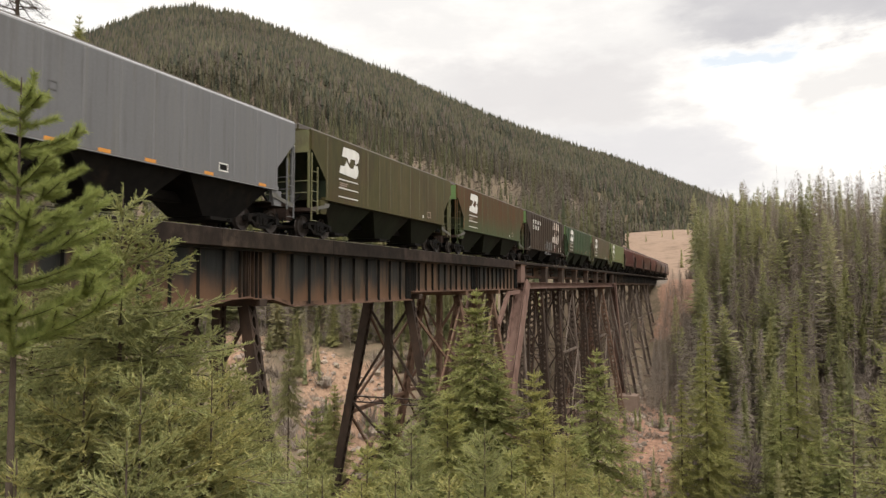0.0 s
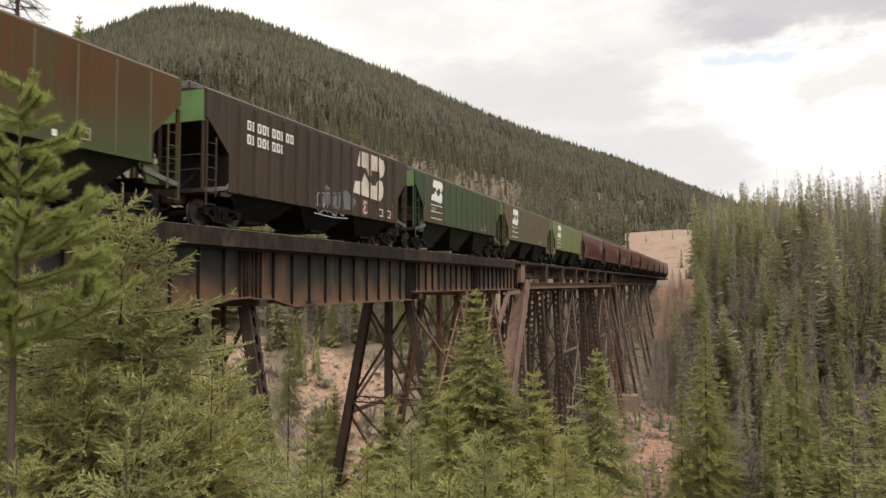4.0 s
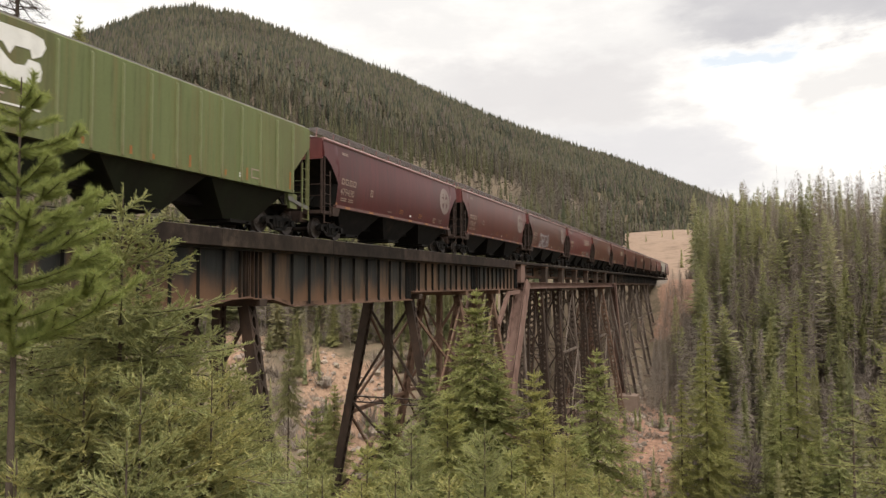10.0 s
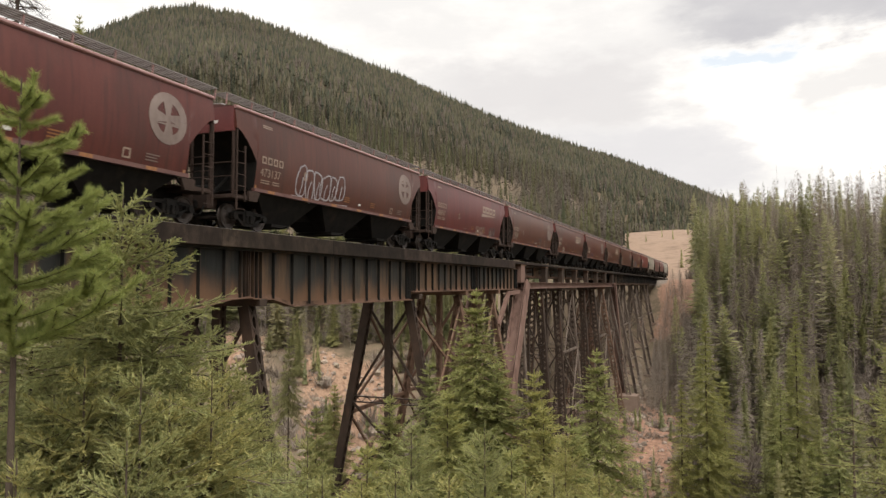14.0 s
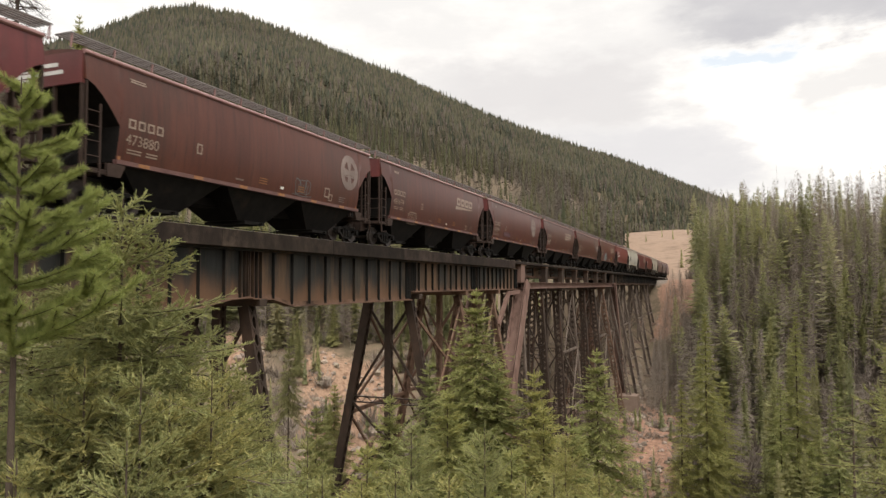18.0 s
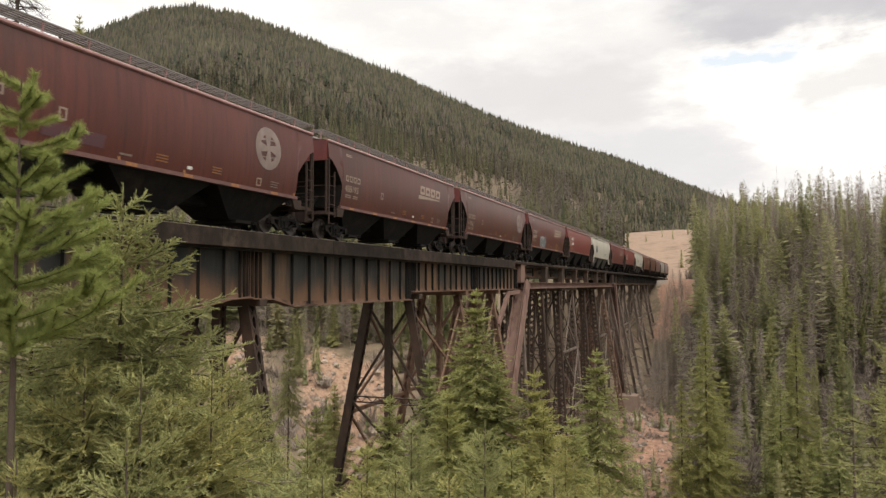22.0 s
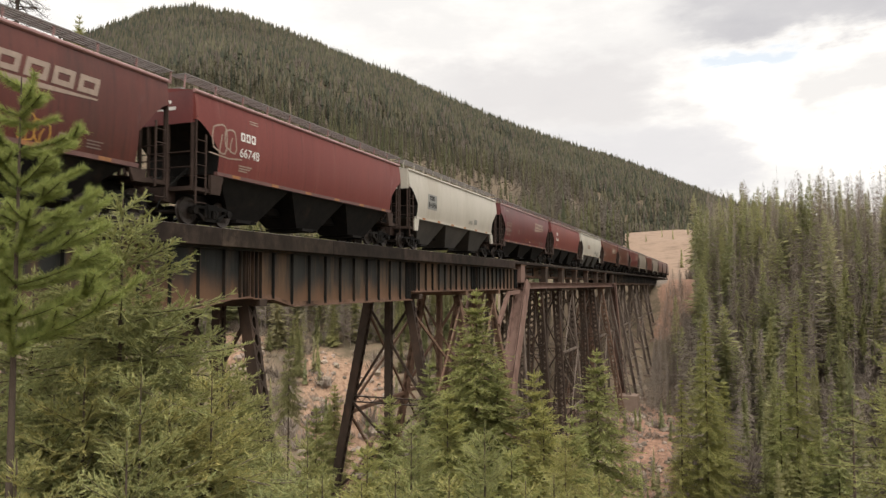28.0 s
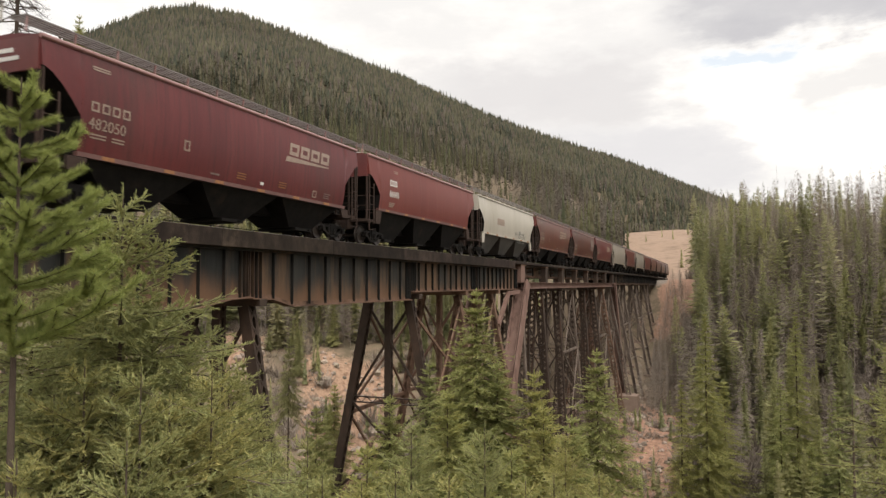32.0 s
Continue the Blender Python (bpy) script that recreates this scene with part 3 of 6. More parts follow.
def ground_material():
    """Forest floor with bare earth, dry grass, red earth and ballast where the masks say, ragged at the edges."""
    m = bpy.data.materials.new("ground_cover")
    m.use_nodes = True
    n, l = m.node_tree.nodes, m.node_tree.links
    b = n["Principled BSDF"]
    b.inputs["Roughness"].default_value = 0.95
    b.inputs["Specular IOR Level"].default_value = 0.2
    tc = n.new("ShaderNodeTexCoord")

    def nz(scale, detail=7, rough=0.65):
        t = n.new("ShaderNodeTexNoise")
        t.inputs["Scale"].default_value, t.inputs["Detail"].default_value, t.inputs["Roughness"].default_value = scale, detail, rough
        l.new(tc.outputs["Object"], t.inputs["Vector"])
        return t.outputs["Fac"]

    def ramp(fac, cols, p0=0.3, p1=0.7):
        r = n.new("ShaderNodeValToRGB")
        while len(r.color_ramp.elements) < len(cols):
            r.color_ramp.elements.new(0.5)
        for i, (e, c) in enumerate(zip(r.color_ramp.elements, cols)):
            e.position, e.color = p0 + (p1 - p0) * i / (len(cols) - 1), (*c, 1)
        l.new(fac, r.inputs[0])
        return r.outputs[0]

    n1, n2, n3, n4 = nz(0.35), nz(1.6), nz(0.05), nz(6.0)
    col = ramp(n1, [(0.068, 0.057, 0.036), (0.106, 0.083, 0.054), (0.155, 0.113, 0.078), (0.094, 0.090, 0.048)])
    at = n.new("ShaderNodeAttribute")
    at.attribute_name = "cover"
    sp = n.new("ShaderNodeSeparateColor")
    l.new(at.outputs["Color"], sp.inputs[0])
    kinds = [(sp.outputs[0], ramp(n2, [(0.08, 0.052, 0.035), (0.19, 0.118, 0.077), (0.30, 0.197, 0.134), (0.12, 0.078, 0.052)]), n2),
             (sp.outputs[1], ramp(nz(0.16, 8, 0.75), [(0.11, 0.078, 0.053), (0.20, 0.139, 0.099), (0.24, 0.169, 0.121), (0.14, 0.100, 0.068)]), n1),
             (sp.outputs[2], ramp(n2, [(0.12, 0.075, 0.050), (0.24, 0.138, 0.094), (0.34, 0.215, 0.155)]), n2),
             (at.outputs["Alpha"], ramp(n4, [(0.13, 0.105, 0.085), (0.26, 0.22, 0.185)]), n4)]
    for mask, c, wob in kinds:
        ad = n.new("ShaderNodeMath")
        ad.operation = "MULTIPLY_ADD"
        l.new(wob, ad.inputs[0])
        ad.inputs[1].default_value = 1.1
        l.new(mask, ad.inputs[2])
        mr = n.new("ShaderNodeMapRange")
        mr.interpolation_type = "SMOOTHSTEP"
        l.new(ad.outputs[0], mr.inputs[0])
        mr.inputs[1].default_value, mr.inputs[2].default_value = 0.88, 1.18
        mx = n.new("ShaderNodeMix")
        mx.data_type = "RGBA"
        l.new(mr.outputs[0], mx.inputs[0])
        l.new(col, mx.inputs[6])
        l.new(c, mx.inputs[7])
        col = mx.outputs[2]
    l.new(col, b.inputs["Base Color"])
    bu = n.new("ShaderNodeBump")
    bu.inputs["Strength"].default_value, bu.inputs["Distance"].default_value = 0.6, 0.12
    l.new(n2, bu.inputs["Height"])
    l.new(bu.outputs[0], b.inputs["Normal"])
    return m


gm = ground_grid()
gm.materials.append(ground_material())
ca = gm.color_attributes.new("cover", "FLOAT_COLOR", "POINT")
ca.data.foreach_set("color", np.array([covers(v_.co.x, v_.co.y) for v_ in gm.vertices], dtype=np.float32).ravel())
ground = tagged(new("ground", gm), "forest floor with bare pale earth cuts and a dry grass hill", "ground", kind="structure")


# ---------------------------------------------------------------- woods
def bough_conifer(rng, boughs, slim, bare, sprays=3, thin=0.085, fold=0.5, core=0.0):
    """A loose conifer of height 1: boughs all up the stem, uneven in reach, each with side sprays folded along their rib."""
    v, f = [], []
    st = 0.006
    v += [(st, 0, 0), (-st * 0.5, st * 0.87, 0), (-st * 0.5, -st * 0.87, 0), (0, 0, 1)]
    f += [(0, 1, 3), (1, 2, 3), (2, 0, 3)]
    for k in range(5 if core else 0):  # the closed heart of the crown
        z0 = bare + (0.97 - bare) * k / 5
        z1 = min(0.99, z0 + 0.30 * (1 - bare))
        i = len(v)
        for j in range(6):
            q = core * (slim * (1 - z0) ** 0.75 + 0.004) * rng.uniform(0.7, 1.2)
            v.append((q * math.cos(1.047 * j + k), q * math.sin(1.047 * j + k), z0 + rng.uniform(-0.02, 0.02)))
        v.append((0, 0, z1))
        f += [(i + j, i + (j + 1) % 6, i + 6) for j in range(6)]
    fans = ((0.0, 0.0, 1.0), (0.30, 0.75, 0.5), (0.38, -0.75, 0.5), (0.58, 0.6, 0.4), (0.62, -0.6, 0.4))[:sprays]
    lobe = [rng.uniform(0.6, 1.1) for _ in range(9)]
    for k in range(boughs):
        h = bare + (0.985 - bare) * (1 - (1 - k / boughs) ** 1.15) + rng.uniform(-0.008, 0.008)
        a = k * 2.39996 + rng.uniform(-0.5, 0.5)
        rad = (slim * (1 - h) ** 0.75 + 0.006) * (0.6 + 0.4 * min(1, (h - bare) * 5 + 0.2))
        L = rad * rng.uniform(0.55, 1.02) * lobe[int(a * 1.43 + h * 17) % 9] * 1.15
        rise = 0.55 - 0.85 * min(1, (1 - h) * 1.5) + rng.uniform(-0.38, 0.32)
        for u, turn, ln in fans:
            bx, by, bz = math.cos(a) * L * u, math.sin(a) * L * u, h + rise * L * u
            turn += rng.uniform(-0.25, 0.25)
            c, s = math.cos(a + turn), math.sin(a + turn)
            q = L * ln * rng.uniform(0.7, 1.2)
            w = max(0.0045, q * thin)
            t = rng.uniform(-0.5, 0.5) * w
            d = fold * w
            i = len(v)
            v += [(bx, by, bz), (bx + c * q * 0.6 - s * w, by + s * q * 0.6 + c * w, bz + rise * q * 0.5 + t - d), (bx + c * q, by + s * q, bz + rise * q), (bx + c * q * 0.6 + s * w, by + s * q * 0.6 - c * w, bz + rise * q * 0.5 - t - d)]
            f += [(i, i + 1, i + 2), (i, i + 2, i + 3)]
    return np.array(v), np.array(f)


def larch(rng, twigs=46, wide=0.0042, slim=0.085):
    """A leafless larch of height 1: stem and many short feathery limbs."""
    v, f = [], []
    st = 0.0032
    v += [(st, 0, 0), (-st * 0.5, st * 0.87, 0), (-st * 0.5, -st * 0.87, 0), (0, 0, 1)]
    f += [(0, 1, 3), (1, 2, 3), (2, 0, 3)]
    for k in range(twigs):
        h = 0.18 + 0.80 * k / twigs
        a = k * 2.39996 + rng.uniform(-0.6, 0.6)
        L = slim * (1.06 - h) ** 0.65 * rng.uniform(0.5, 1.3)
        c, s = math.cos(a), math.sin(a)
        w = wide * rng.uniform(0.6, 1.3)
        dz = L * rng.uniform(-0.3, 0.9)
        i = len(v)
        v += [(0, 0, h), (c * L * 0.5 - s * w, s * L * 0.5 + c * w, h + dz * 0.35 - w), (c * L, s * L, h + dz)]
        f += [(i, i + 1, i + 2)]
    return np.array(v), np.array(f)


def plant(name, templates, spots, material, label, category="trees", kind="stuff"):
    """Many trees in one mesh. spots: (x, y, z, height, width factor, template)."""
    V, F, T, k = [], [], [], 0
    for x, y, z, h, w, t in spots:
        tv, tf = templates[t]
        a = (x * 12.9898 + y * 78.233) % 6.283
        c, s = math.cos(a), math.sin(a)
        lx, ly = noise.noise((x, y, 1)) * 0.03, noise.noise((x, y, 2)) * 0.03
        p = np.empty_like(tv)
        p[:, 0] = x + h * (w * (c * tv[:, 0] - s * tv[:, 1]) + lx * tv[:, 2])
        p[:, 1] = y + h * (w * (s * tv[:, 0] + c * tv[:, 1]) + ly * tv[:, 2])
        p[:, 2] = z + h * tv[:, 2] - 0.3
        V.append(p)
        F.append(tf + k)
        T.append(np.full(len(tv), 0.8 * ((x * 3.717 + y * 9.131) % 1.0)))
        k += len(tv)
    V, F = np.concatenate(V), np.concatenate(F)
    me = bpy.data.meshes.new(name)
    me.vertices.add(len(V))
    me.vertices.foreach_set("co", V.ravel())
    me.loops.add(F.size)
    me.loops.foreach_set("vertex_index", F.ravel().astype(np.int32))
    me.polygons.add(len(F))
    me.polygons.foreach_set("loop_start", np.arange(0, F.size, 3, dtype=np.int32))
    me.polygons.foreach_set("loop_total", np.full(len(F), 3, dtype=np.int32))
    me.update(calc_edges=True)
    me.attributes.new("tint", "FLOAT", "POINT").data.foreach_set("value", np.concatenate(T).astype(np.float32))
    me.materials.append(material)
    return tagged(new(name, me), label, category, kind=kind)


rng = random.Random(11)
GREEN_T = [bough_conifer(rng, 300, s, b, 2, 0.115, 0.3) for s, b in ((0.17, 0.10), (0.20, 0.22), (0.15, 0.32), (0.21, 0.06), (0.13, 0.42))]
BROWN_T = [larch(rng, n, w, sl) for n, w, sl in ((260, 0.0026, 0.105), (230, 0.0028, 0.09), (190, 0.0026, 0.08), (100, 0.0024, 0.06))]


def spire(rng, slim, tiers):
    """A far conifer of height 1: ragged stacked cones."""
    v, f = [], []
    for k in range(tiers):
        z0 = 0.04 + 0.86 * k / tiers
        z1 = min(1.0, z0 + 1.55 / tiers)
        r = slim * (1 - z0) ** 0.9
        i = len(v)
        a0 = rng.random() * 6.28
        for j in range(6):
            a = a0 + 1.0472 * j
            q = r * rng.uniform(0.45, 1.3)
            v.append((q * math.cos(a), q * math.sin(a), z0 + rng.uniform(-0.09, 0.04)))
        v.append((rng.uniform(-0.012, 0.012), rng.uniform(-0.012, 0.012), z1 if k < tiers - 1 else 1.0))
        f += [(i + j, i + (j + 1) % 6, i + 6) for j in range(6)]
    return np.array(v), np.array(f)


FAR_T = [spire(rng, s, 4) for s in (0.13, 0.16, 0.19, 0.22)]
LARCH_T = [bough_conifer(rng, 230, s, b, 2, 0.045, 0.2) for s, b in ((0.12, 0.12), (0.10, 0.2), (0.14, 0.16))]
LARCH_FAR_T = [bough_conifer(rng, 70, s, b, 1, 0.24, 0.4) for s, b in ((0.10, 0.15), (0.085, 0.2), (0.12, 0.1))]
MID_T = [bough_conifer(rng, 110, s, b, 1, 0.22, 0.5, 0.42) for s, b in ((0.13, 0.06), (0.15, 0.12), (0.115, 0.18))]
FULL_T = [bough_conifer(rng, 420, s, b, 3, 0.12, 0.4, 0.3) for s, b in ((0.17, 0.06), (0.20, 0.12), (0.15, 0.2), (0.13, 0.3))]


def scatter(n, b0, b1, r0, r1, keep, h0, h1, nt, w=(0.8, 1.25), seed=1, power=1.0):
    g = random.Random(seed)
    out = []
    tries = 0
    while len(out) < n and tries < n * 12:
        tries += 1
        b = g.uniform(b0, b1)
        u = g.random() ** power
        r = math.sqrt(r0 * r0 + (r1 * r1 - r0 * r0) * u)
        x, y = EYE.x - r * math.sin(radians(b)), r * math.cos(radians(b))
        if not keep(x, y, r, b):
            continue
        out.append((x, y, height(x, y), g.uniform(h0, h1) * g.uniform(0.85, 1.1), g.uniform(*w), g.randrange(nt)))
    return out


def clear_of_track(x, y, w=7.0):
    return abs(x - track_x(y)) > w


def right_wood(x, y, r, b):
    return clear_of_track(x, y, 6.5) and not on_grass(x, y) and x > 6.5 and not on_red(x, y) and not (b > 2.6 and r < 125) and not (b > 1.75 and r > 150)


def left_wood(x, y, r, b):
    return clear_of_track(x, y, 9) and not on_grass(x, y) and not on_scar(x, y) and x < 0


def far_wood(x, y, r, b):
    return clear_of_track(x, y, 12) and not on_grass(x, y) and noise.noise((x * 0.006, y * 0.006, 30)) > -0.55


plant("ravine_conifers", FULL_T, scatter(105, -16, 1.9, 60, 128, right_wood, 8, 16, 4, w=(0.75, 1.15), seed=31), WOOD_NEAR, "green conifers standing in the ravine", "conifers")
plant("right_bank_conifers", GREEN_T, scatter(320, -16, 3.4, 112, 270, right_wood, 7, 20, 5, w=(0.95, 1.6), seed=3, power=1.1), WOOD_NEAR, "green conifers on the ravine's far slope", "conifers")
plant("right_bank_larches", LARCH_T, scatter(360, -16, 4.6, 88, 280, right_wood, 8, 19, 3, w=(0.9, 1.4), seed=4), WOOD_BROWN, "leafless grey-brown larches among the conifers", "larches")
plant("scar_edge_conifers", FULL_T, scatter(190, 18, 50, 97, 160, left_wood, 7, 15, 4, w=(1.0, 1.4), seed=32), WOOD_NEAR, "green conifers above the bare earth cut", "conifers")
plant("scar_rim_conifers", FULL_T, scatter(130, 19, 48, 92, 118, left_wood, 5, 12, 4, w=(1.0, 1.5), seed=61), WOOD_NEAR, "green conifers along the top of the earth cut", "conifers")
plant("scar_rim_larches", BROWN_T, scatter(380, 19, 48, 92, 124, left_wood, 5, 12, 4, w=(1.0, 2.0), seed=62), WOOD_BROWN, "leafless larches along the top of the earth cut", "larches")
plant("scar_brow_conifers", FULL_T, scatter(110, 19, 48, 84, 99, left_wood, 2.0, 5.0, 4, w=(1.1, 1.7), seed=68), WOOD_NEAR, "low green conifers on the brow of the earth cut", "conifers")
plant("right_skyline_conifers", GREEN_T, scatter(125, -10, 2.0, 165, 225, right_wood, 15, 23, 5, w=(0.6, 1.0), seed=63), WOOD_NEAR, "tall green conifers on the far bank's top", "conifers")
plant("mid_slope_larches", LARCH_T, scatter(170, -14, 2.0, 105, 165, right_wood, 8, 16, 3, w=(0.8, 1.2), seed=67), WOOD_BROWN, "leafless grey larches halfway up the far slope", "larches")
plant("right_skyline_larches", BROWN_T, scatter(330, -12, 2.0, 165, 235, right_wood, 16, 25.5, 4, w=(0.7, 1.2), seed=66), WOOD_BROWN, "tall thin leafless larches on the far bank's top", "larches")
plant("viaduct_end_larches", LARCH_FAR_T, scatter(200, 7.6, 15.5, 225, 340, lambda x, y, r, b: clear_of_track(x, y, 8), 14, 21, 3, w=(0.9, 1.4), seed=64), WOOD_BARE, "stand of leafless brown larches beyond the bridge's end", "larches")
plant("wood_edge_conifers", GREEN_T, scatter(85, -4.5, 1.7, 172, 245, lambda x, y, r, b: x > 8, 17, 25, 5, w=(0.7, 1.1), seed=65), WOOD_NEAR, "green conifers at the wood's edge by the grass hill", "conifers")
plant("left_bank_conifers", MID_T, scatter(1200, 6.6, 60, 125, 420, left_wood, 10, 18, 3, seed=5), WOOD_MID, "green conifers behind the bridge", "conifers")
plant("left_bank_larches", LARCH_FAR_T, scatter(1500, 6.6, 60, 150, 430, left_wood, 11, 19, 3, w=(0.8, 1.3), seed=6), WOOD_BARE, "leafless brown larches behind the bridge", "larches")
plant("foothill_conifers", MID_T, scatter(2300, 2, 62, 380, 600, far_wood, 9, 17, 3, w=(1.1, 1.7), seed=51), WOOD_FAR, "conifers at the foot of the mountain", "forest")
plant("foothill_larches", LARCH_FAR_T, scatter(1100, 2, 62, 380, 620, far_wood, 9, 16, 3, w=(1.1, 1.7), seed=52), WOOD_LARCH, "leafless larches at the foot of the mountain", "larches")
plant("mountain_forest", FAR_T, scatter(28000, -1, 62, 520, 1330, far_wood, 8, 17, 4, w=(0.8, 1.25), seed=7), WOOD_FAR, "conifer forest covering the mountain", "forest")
plant("mountain_larches", FAR_T, scatter(9000, -1, 62, 520, 1200, far_wood, 8, 15, 4, w=(0.7, 1.15), seed=17, power=1.15), WOOD_LARCH, "brown leafless larches among the mountain's conifers", "forest")
plant("bank_larches", BROWN_T, scatter(170, 2.0, 8.5, 115, 192, lambda x, y, r, b: abs(x) > 5.5 and x < 20, 4.5, 9.5, 4, w=(0.9, 1.7), seed=18), WOOD_BROWN, "leafless brown larches beside the far viaduct", "larches")
plant("skyline_forest", FAR_T, scatter(1500, -6, 62, 1190, 1290, far_wood, 13, 20, 4, w=(0.7, 1.1), seed=8), WOOD_FAR, "conifers along the mountain's ridge", "forest")


# ---------------------------------------------------------------- loose rock and brush on the bare slopes
def rubble(name, spots, material, label, category):
    v, f = [], []
    g = random.Random(77)
    for x, y, r in spots:
        k = len(v)
        z = height(x, y)
        for dz, rr in ((-0.4, 0.8), (0.25, 1.0), (0.75, 0.55)):
            for j in range(5):
                a = 1.2566 * j + g.uniform(-0.3, 0.3)
                q = r * rr * g.uniform(0.7, 1.2)
                v.append((x + q * math.cos(a), y + q * math.sin(a), z + r * dz * g.uniform(0.7, 1.2)))
        for i in range(2):
            for j in range(5):
                f.append((k + i * 5 + j, k + i * 5 + (j + 1) % 5, k + i * 5 + 5 + (j + 1) % 5, k + i * 5 + 5 + j))
        f.append(tuple(k + 10 + j for j in range(5)))
    me = bpy.data.meshes.new(name)
    me.from_pydata(v, [], f)
    me.materials.append(material)
    return tagged(new(name, me), label, category, kind="stuff")


STONE = mat("pale_broken_stone", [(0.16, 0.125, 0.095), (0.27, 0.215, 0.17)], 0.95, scale=1.5, fine=8, bump=0.5, vary=0.35, island=True)
g_ = random.Random(5)
spots_ = []
while len(spots_) < 900:
    b_, r_ = radians(g_.uniform(22, 41)), g_.uniform(40, 112)
    x_, y_ = EYE.x - r_ * math.sin(b_), r_ * math.cos(b_)
    if on_scar(x_, y_):
        spots_.append((x_, y_, 0.10 + 0.55 * g_.random() ** 3))
rubble("scree", spots_, STONE, "pale broken stones strewn down the bare earth cut", "rocks")
spots_ = []
while len(spots_) < 350:
    x_, y_ = g_.uniform(3, 24), g_.uniform(68, 150)
    if on_red(x_, y_):
        spots_.append((x_, y_, 0.10 + 0.5 * g_.random() ** 3))
rubble("fallen_rock", spots_, STONE, "broken stones on the reddish bank", "rocks")


def brush(rng, n=60):
    """A low leafless shrub of height 1."""
    v, f = [], []
    for k in range(n):
        a, L = rng.random() * 6.283, rng.uniform(0.4, 1.0)
        bx, by = rng.uniform(-0.25, 0.25), rng.uniform(-0.25, 0.25)
        c, s = math.cos(a) * 0.5, math.sin(a) * 0.5
        i = len(v)
        v += [(bx - s * 0.05, by + c * 0.05, 0), (bx + s * 0.05, by - c * 0.05, 0), (bx + c * L, by + s * L, L * rng.uniform(0.5, 1.0))]
        f += [(i, i + 1, i + 2)]
    return np.array(v), np.array(f)


BRUSH_T = [brush(rng) for _ in range(3)]
anywhere = lambda x, y, r, b: clear_of_track(x, y, 3) and noise.noise((x * 0.1, y * 0.1, 12)) > -0.15
plant("ravine_brush", BRUSH_T, scatter(2200, -14, 52, 22, 130, anywhere, 0.7, 2.4, 3, w=(0.8, 1.6), seed=41), WOOD_BROWN, "leafless brown brush on the ravine's slopes", "shrubs")
plant("earth_cut_brush", BRUSH_T, scatter(330, 21, 46, 48, 104, lambda x, y, r, b: x < -4 and covers(x, y)[0] < 0.5 and noise.noise((x * 0.12, y * 0.12, 19)) > -0.1, 0.8, 2.3, 3, w=(0.8, 1.6), seed=43), WOOD_BROWN, "leafless brush over the earth cut", "shrubs")
plant("slope_brush", BRUSH_T, scatter(2600, -15, 2.2, 80, 215, lambda x, y, r, b: clear_of_track(x, y, 5) and not on_red(x, y), 1.8, 5.5, 3, w=(0.8, 1.5), seed=44), WOOD_BROWN, "leafless brown undergrowth between the trees", "shrubs")
plant("ravine_saplings", MID_T, scatter(260, -14, 50, 24, 125, anywhere, 1.6, 5.5, 3, w=(1.2, 2.0), seed=42), WOOD_NEAR, "small green conifer saplings on the slopes", "saplings")
for b_, r_, h_ in ((5.2, 395, 4.5), (4.0, 430, 5.0), (3.2, 405, 6.0), (2.1, 440, 7.0), (2.6, 318, 9.0), (1.9, 300, 7.0)):
    x_, y_ = EYE.x - r_ * math.sin(radians(b_)), r_ * math.cos(radians(b_))
    plant("conifer", MID_T, [(x_, y_, height(x_, y_), h_, 1.6, 0)], WOOD_NEAR, "lone dark conifer on the dry grass hill", "tree", kind="")
# ---------------------------------------------------------------- the bridge
DECK_TOP, DECK_LOW, SPAN_Y0, SPAN_Y1 = -0.18, -0.79, -10.0, 204.0


def rail_line(x):
    g = Geo()
    ring = [(-0.07, -0.172), (0.07, -0.172), (0.07, -0.155), (0.012, -0.135), (0.012, -0.05), (0.036, -0.038), (0.036, 0.0), (-0.036, 0.0), (-0.036, -0.038), (-0.012, -0.05), (-0.012, -0.135), (-0.07, -0.155)]
    n = len(ring)
    ys = [-420, -10] + [0, 60, 120, 180, 222] + list(range(232, 360, 8))
    v = [(track_x(y) + x + a, y, c) for y in ys for a, c in ring]
    f = [(i * n + j, i * n + (j + 1) % n, (i + 1) * n + (j + 1) % n, (i + 1) * n + j) for i in range(len(ys) - 1) for j in range(n)]
    g.add(v, f)
    return g


track = thing("railway_track", "steel rails on dark timber sleepers over the bridge", "track")
part("rail", rail_line(-0.75), TREAD, track)
part("rail", rail_line(0.75), TREAD, track)

deck = thing("bridge_deck", "dark creosoted timber deck with heavy edge beams", "deck")
for sx in (1, -1):
    y = SPAN_Y0
    while y < SPAN_Y1:
        L = 7.3
        g = Geo().box(min(sx * 1.98, sx * 2.26), max(sx * 1.98, sx * 2.26), y, min(y + L - 0.015, SPAN_Y1), DECK_LOW if y < 55 else -0.40, DECK_TOP, 0.02)
        part("edge_beam", g, TIMBER, deck)
        y += L
tie = Geo().box(-1.97, 1.97, -0.13, 0.13, -0.42, -0.174, 0.015)
tie_me = fix(tie.mesh("sleeper", TIMBER))
for i in range(290):
    o = part("sleeper", tie_me, TIMBER, track)
    o.location.y = -6 + i * 0.52
rest = Geo()
for i in range(110):
    yy = -6 + 290 * 0.52 + i * 0.52
    rest.box(-1.97, 1.97, yy - 0.13, yy + 0.13, -0.42, -0.174)
tagged(part("far_sleepers", rest, TIMBER, track), kind="stuff")
rest = Geo()
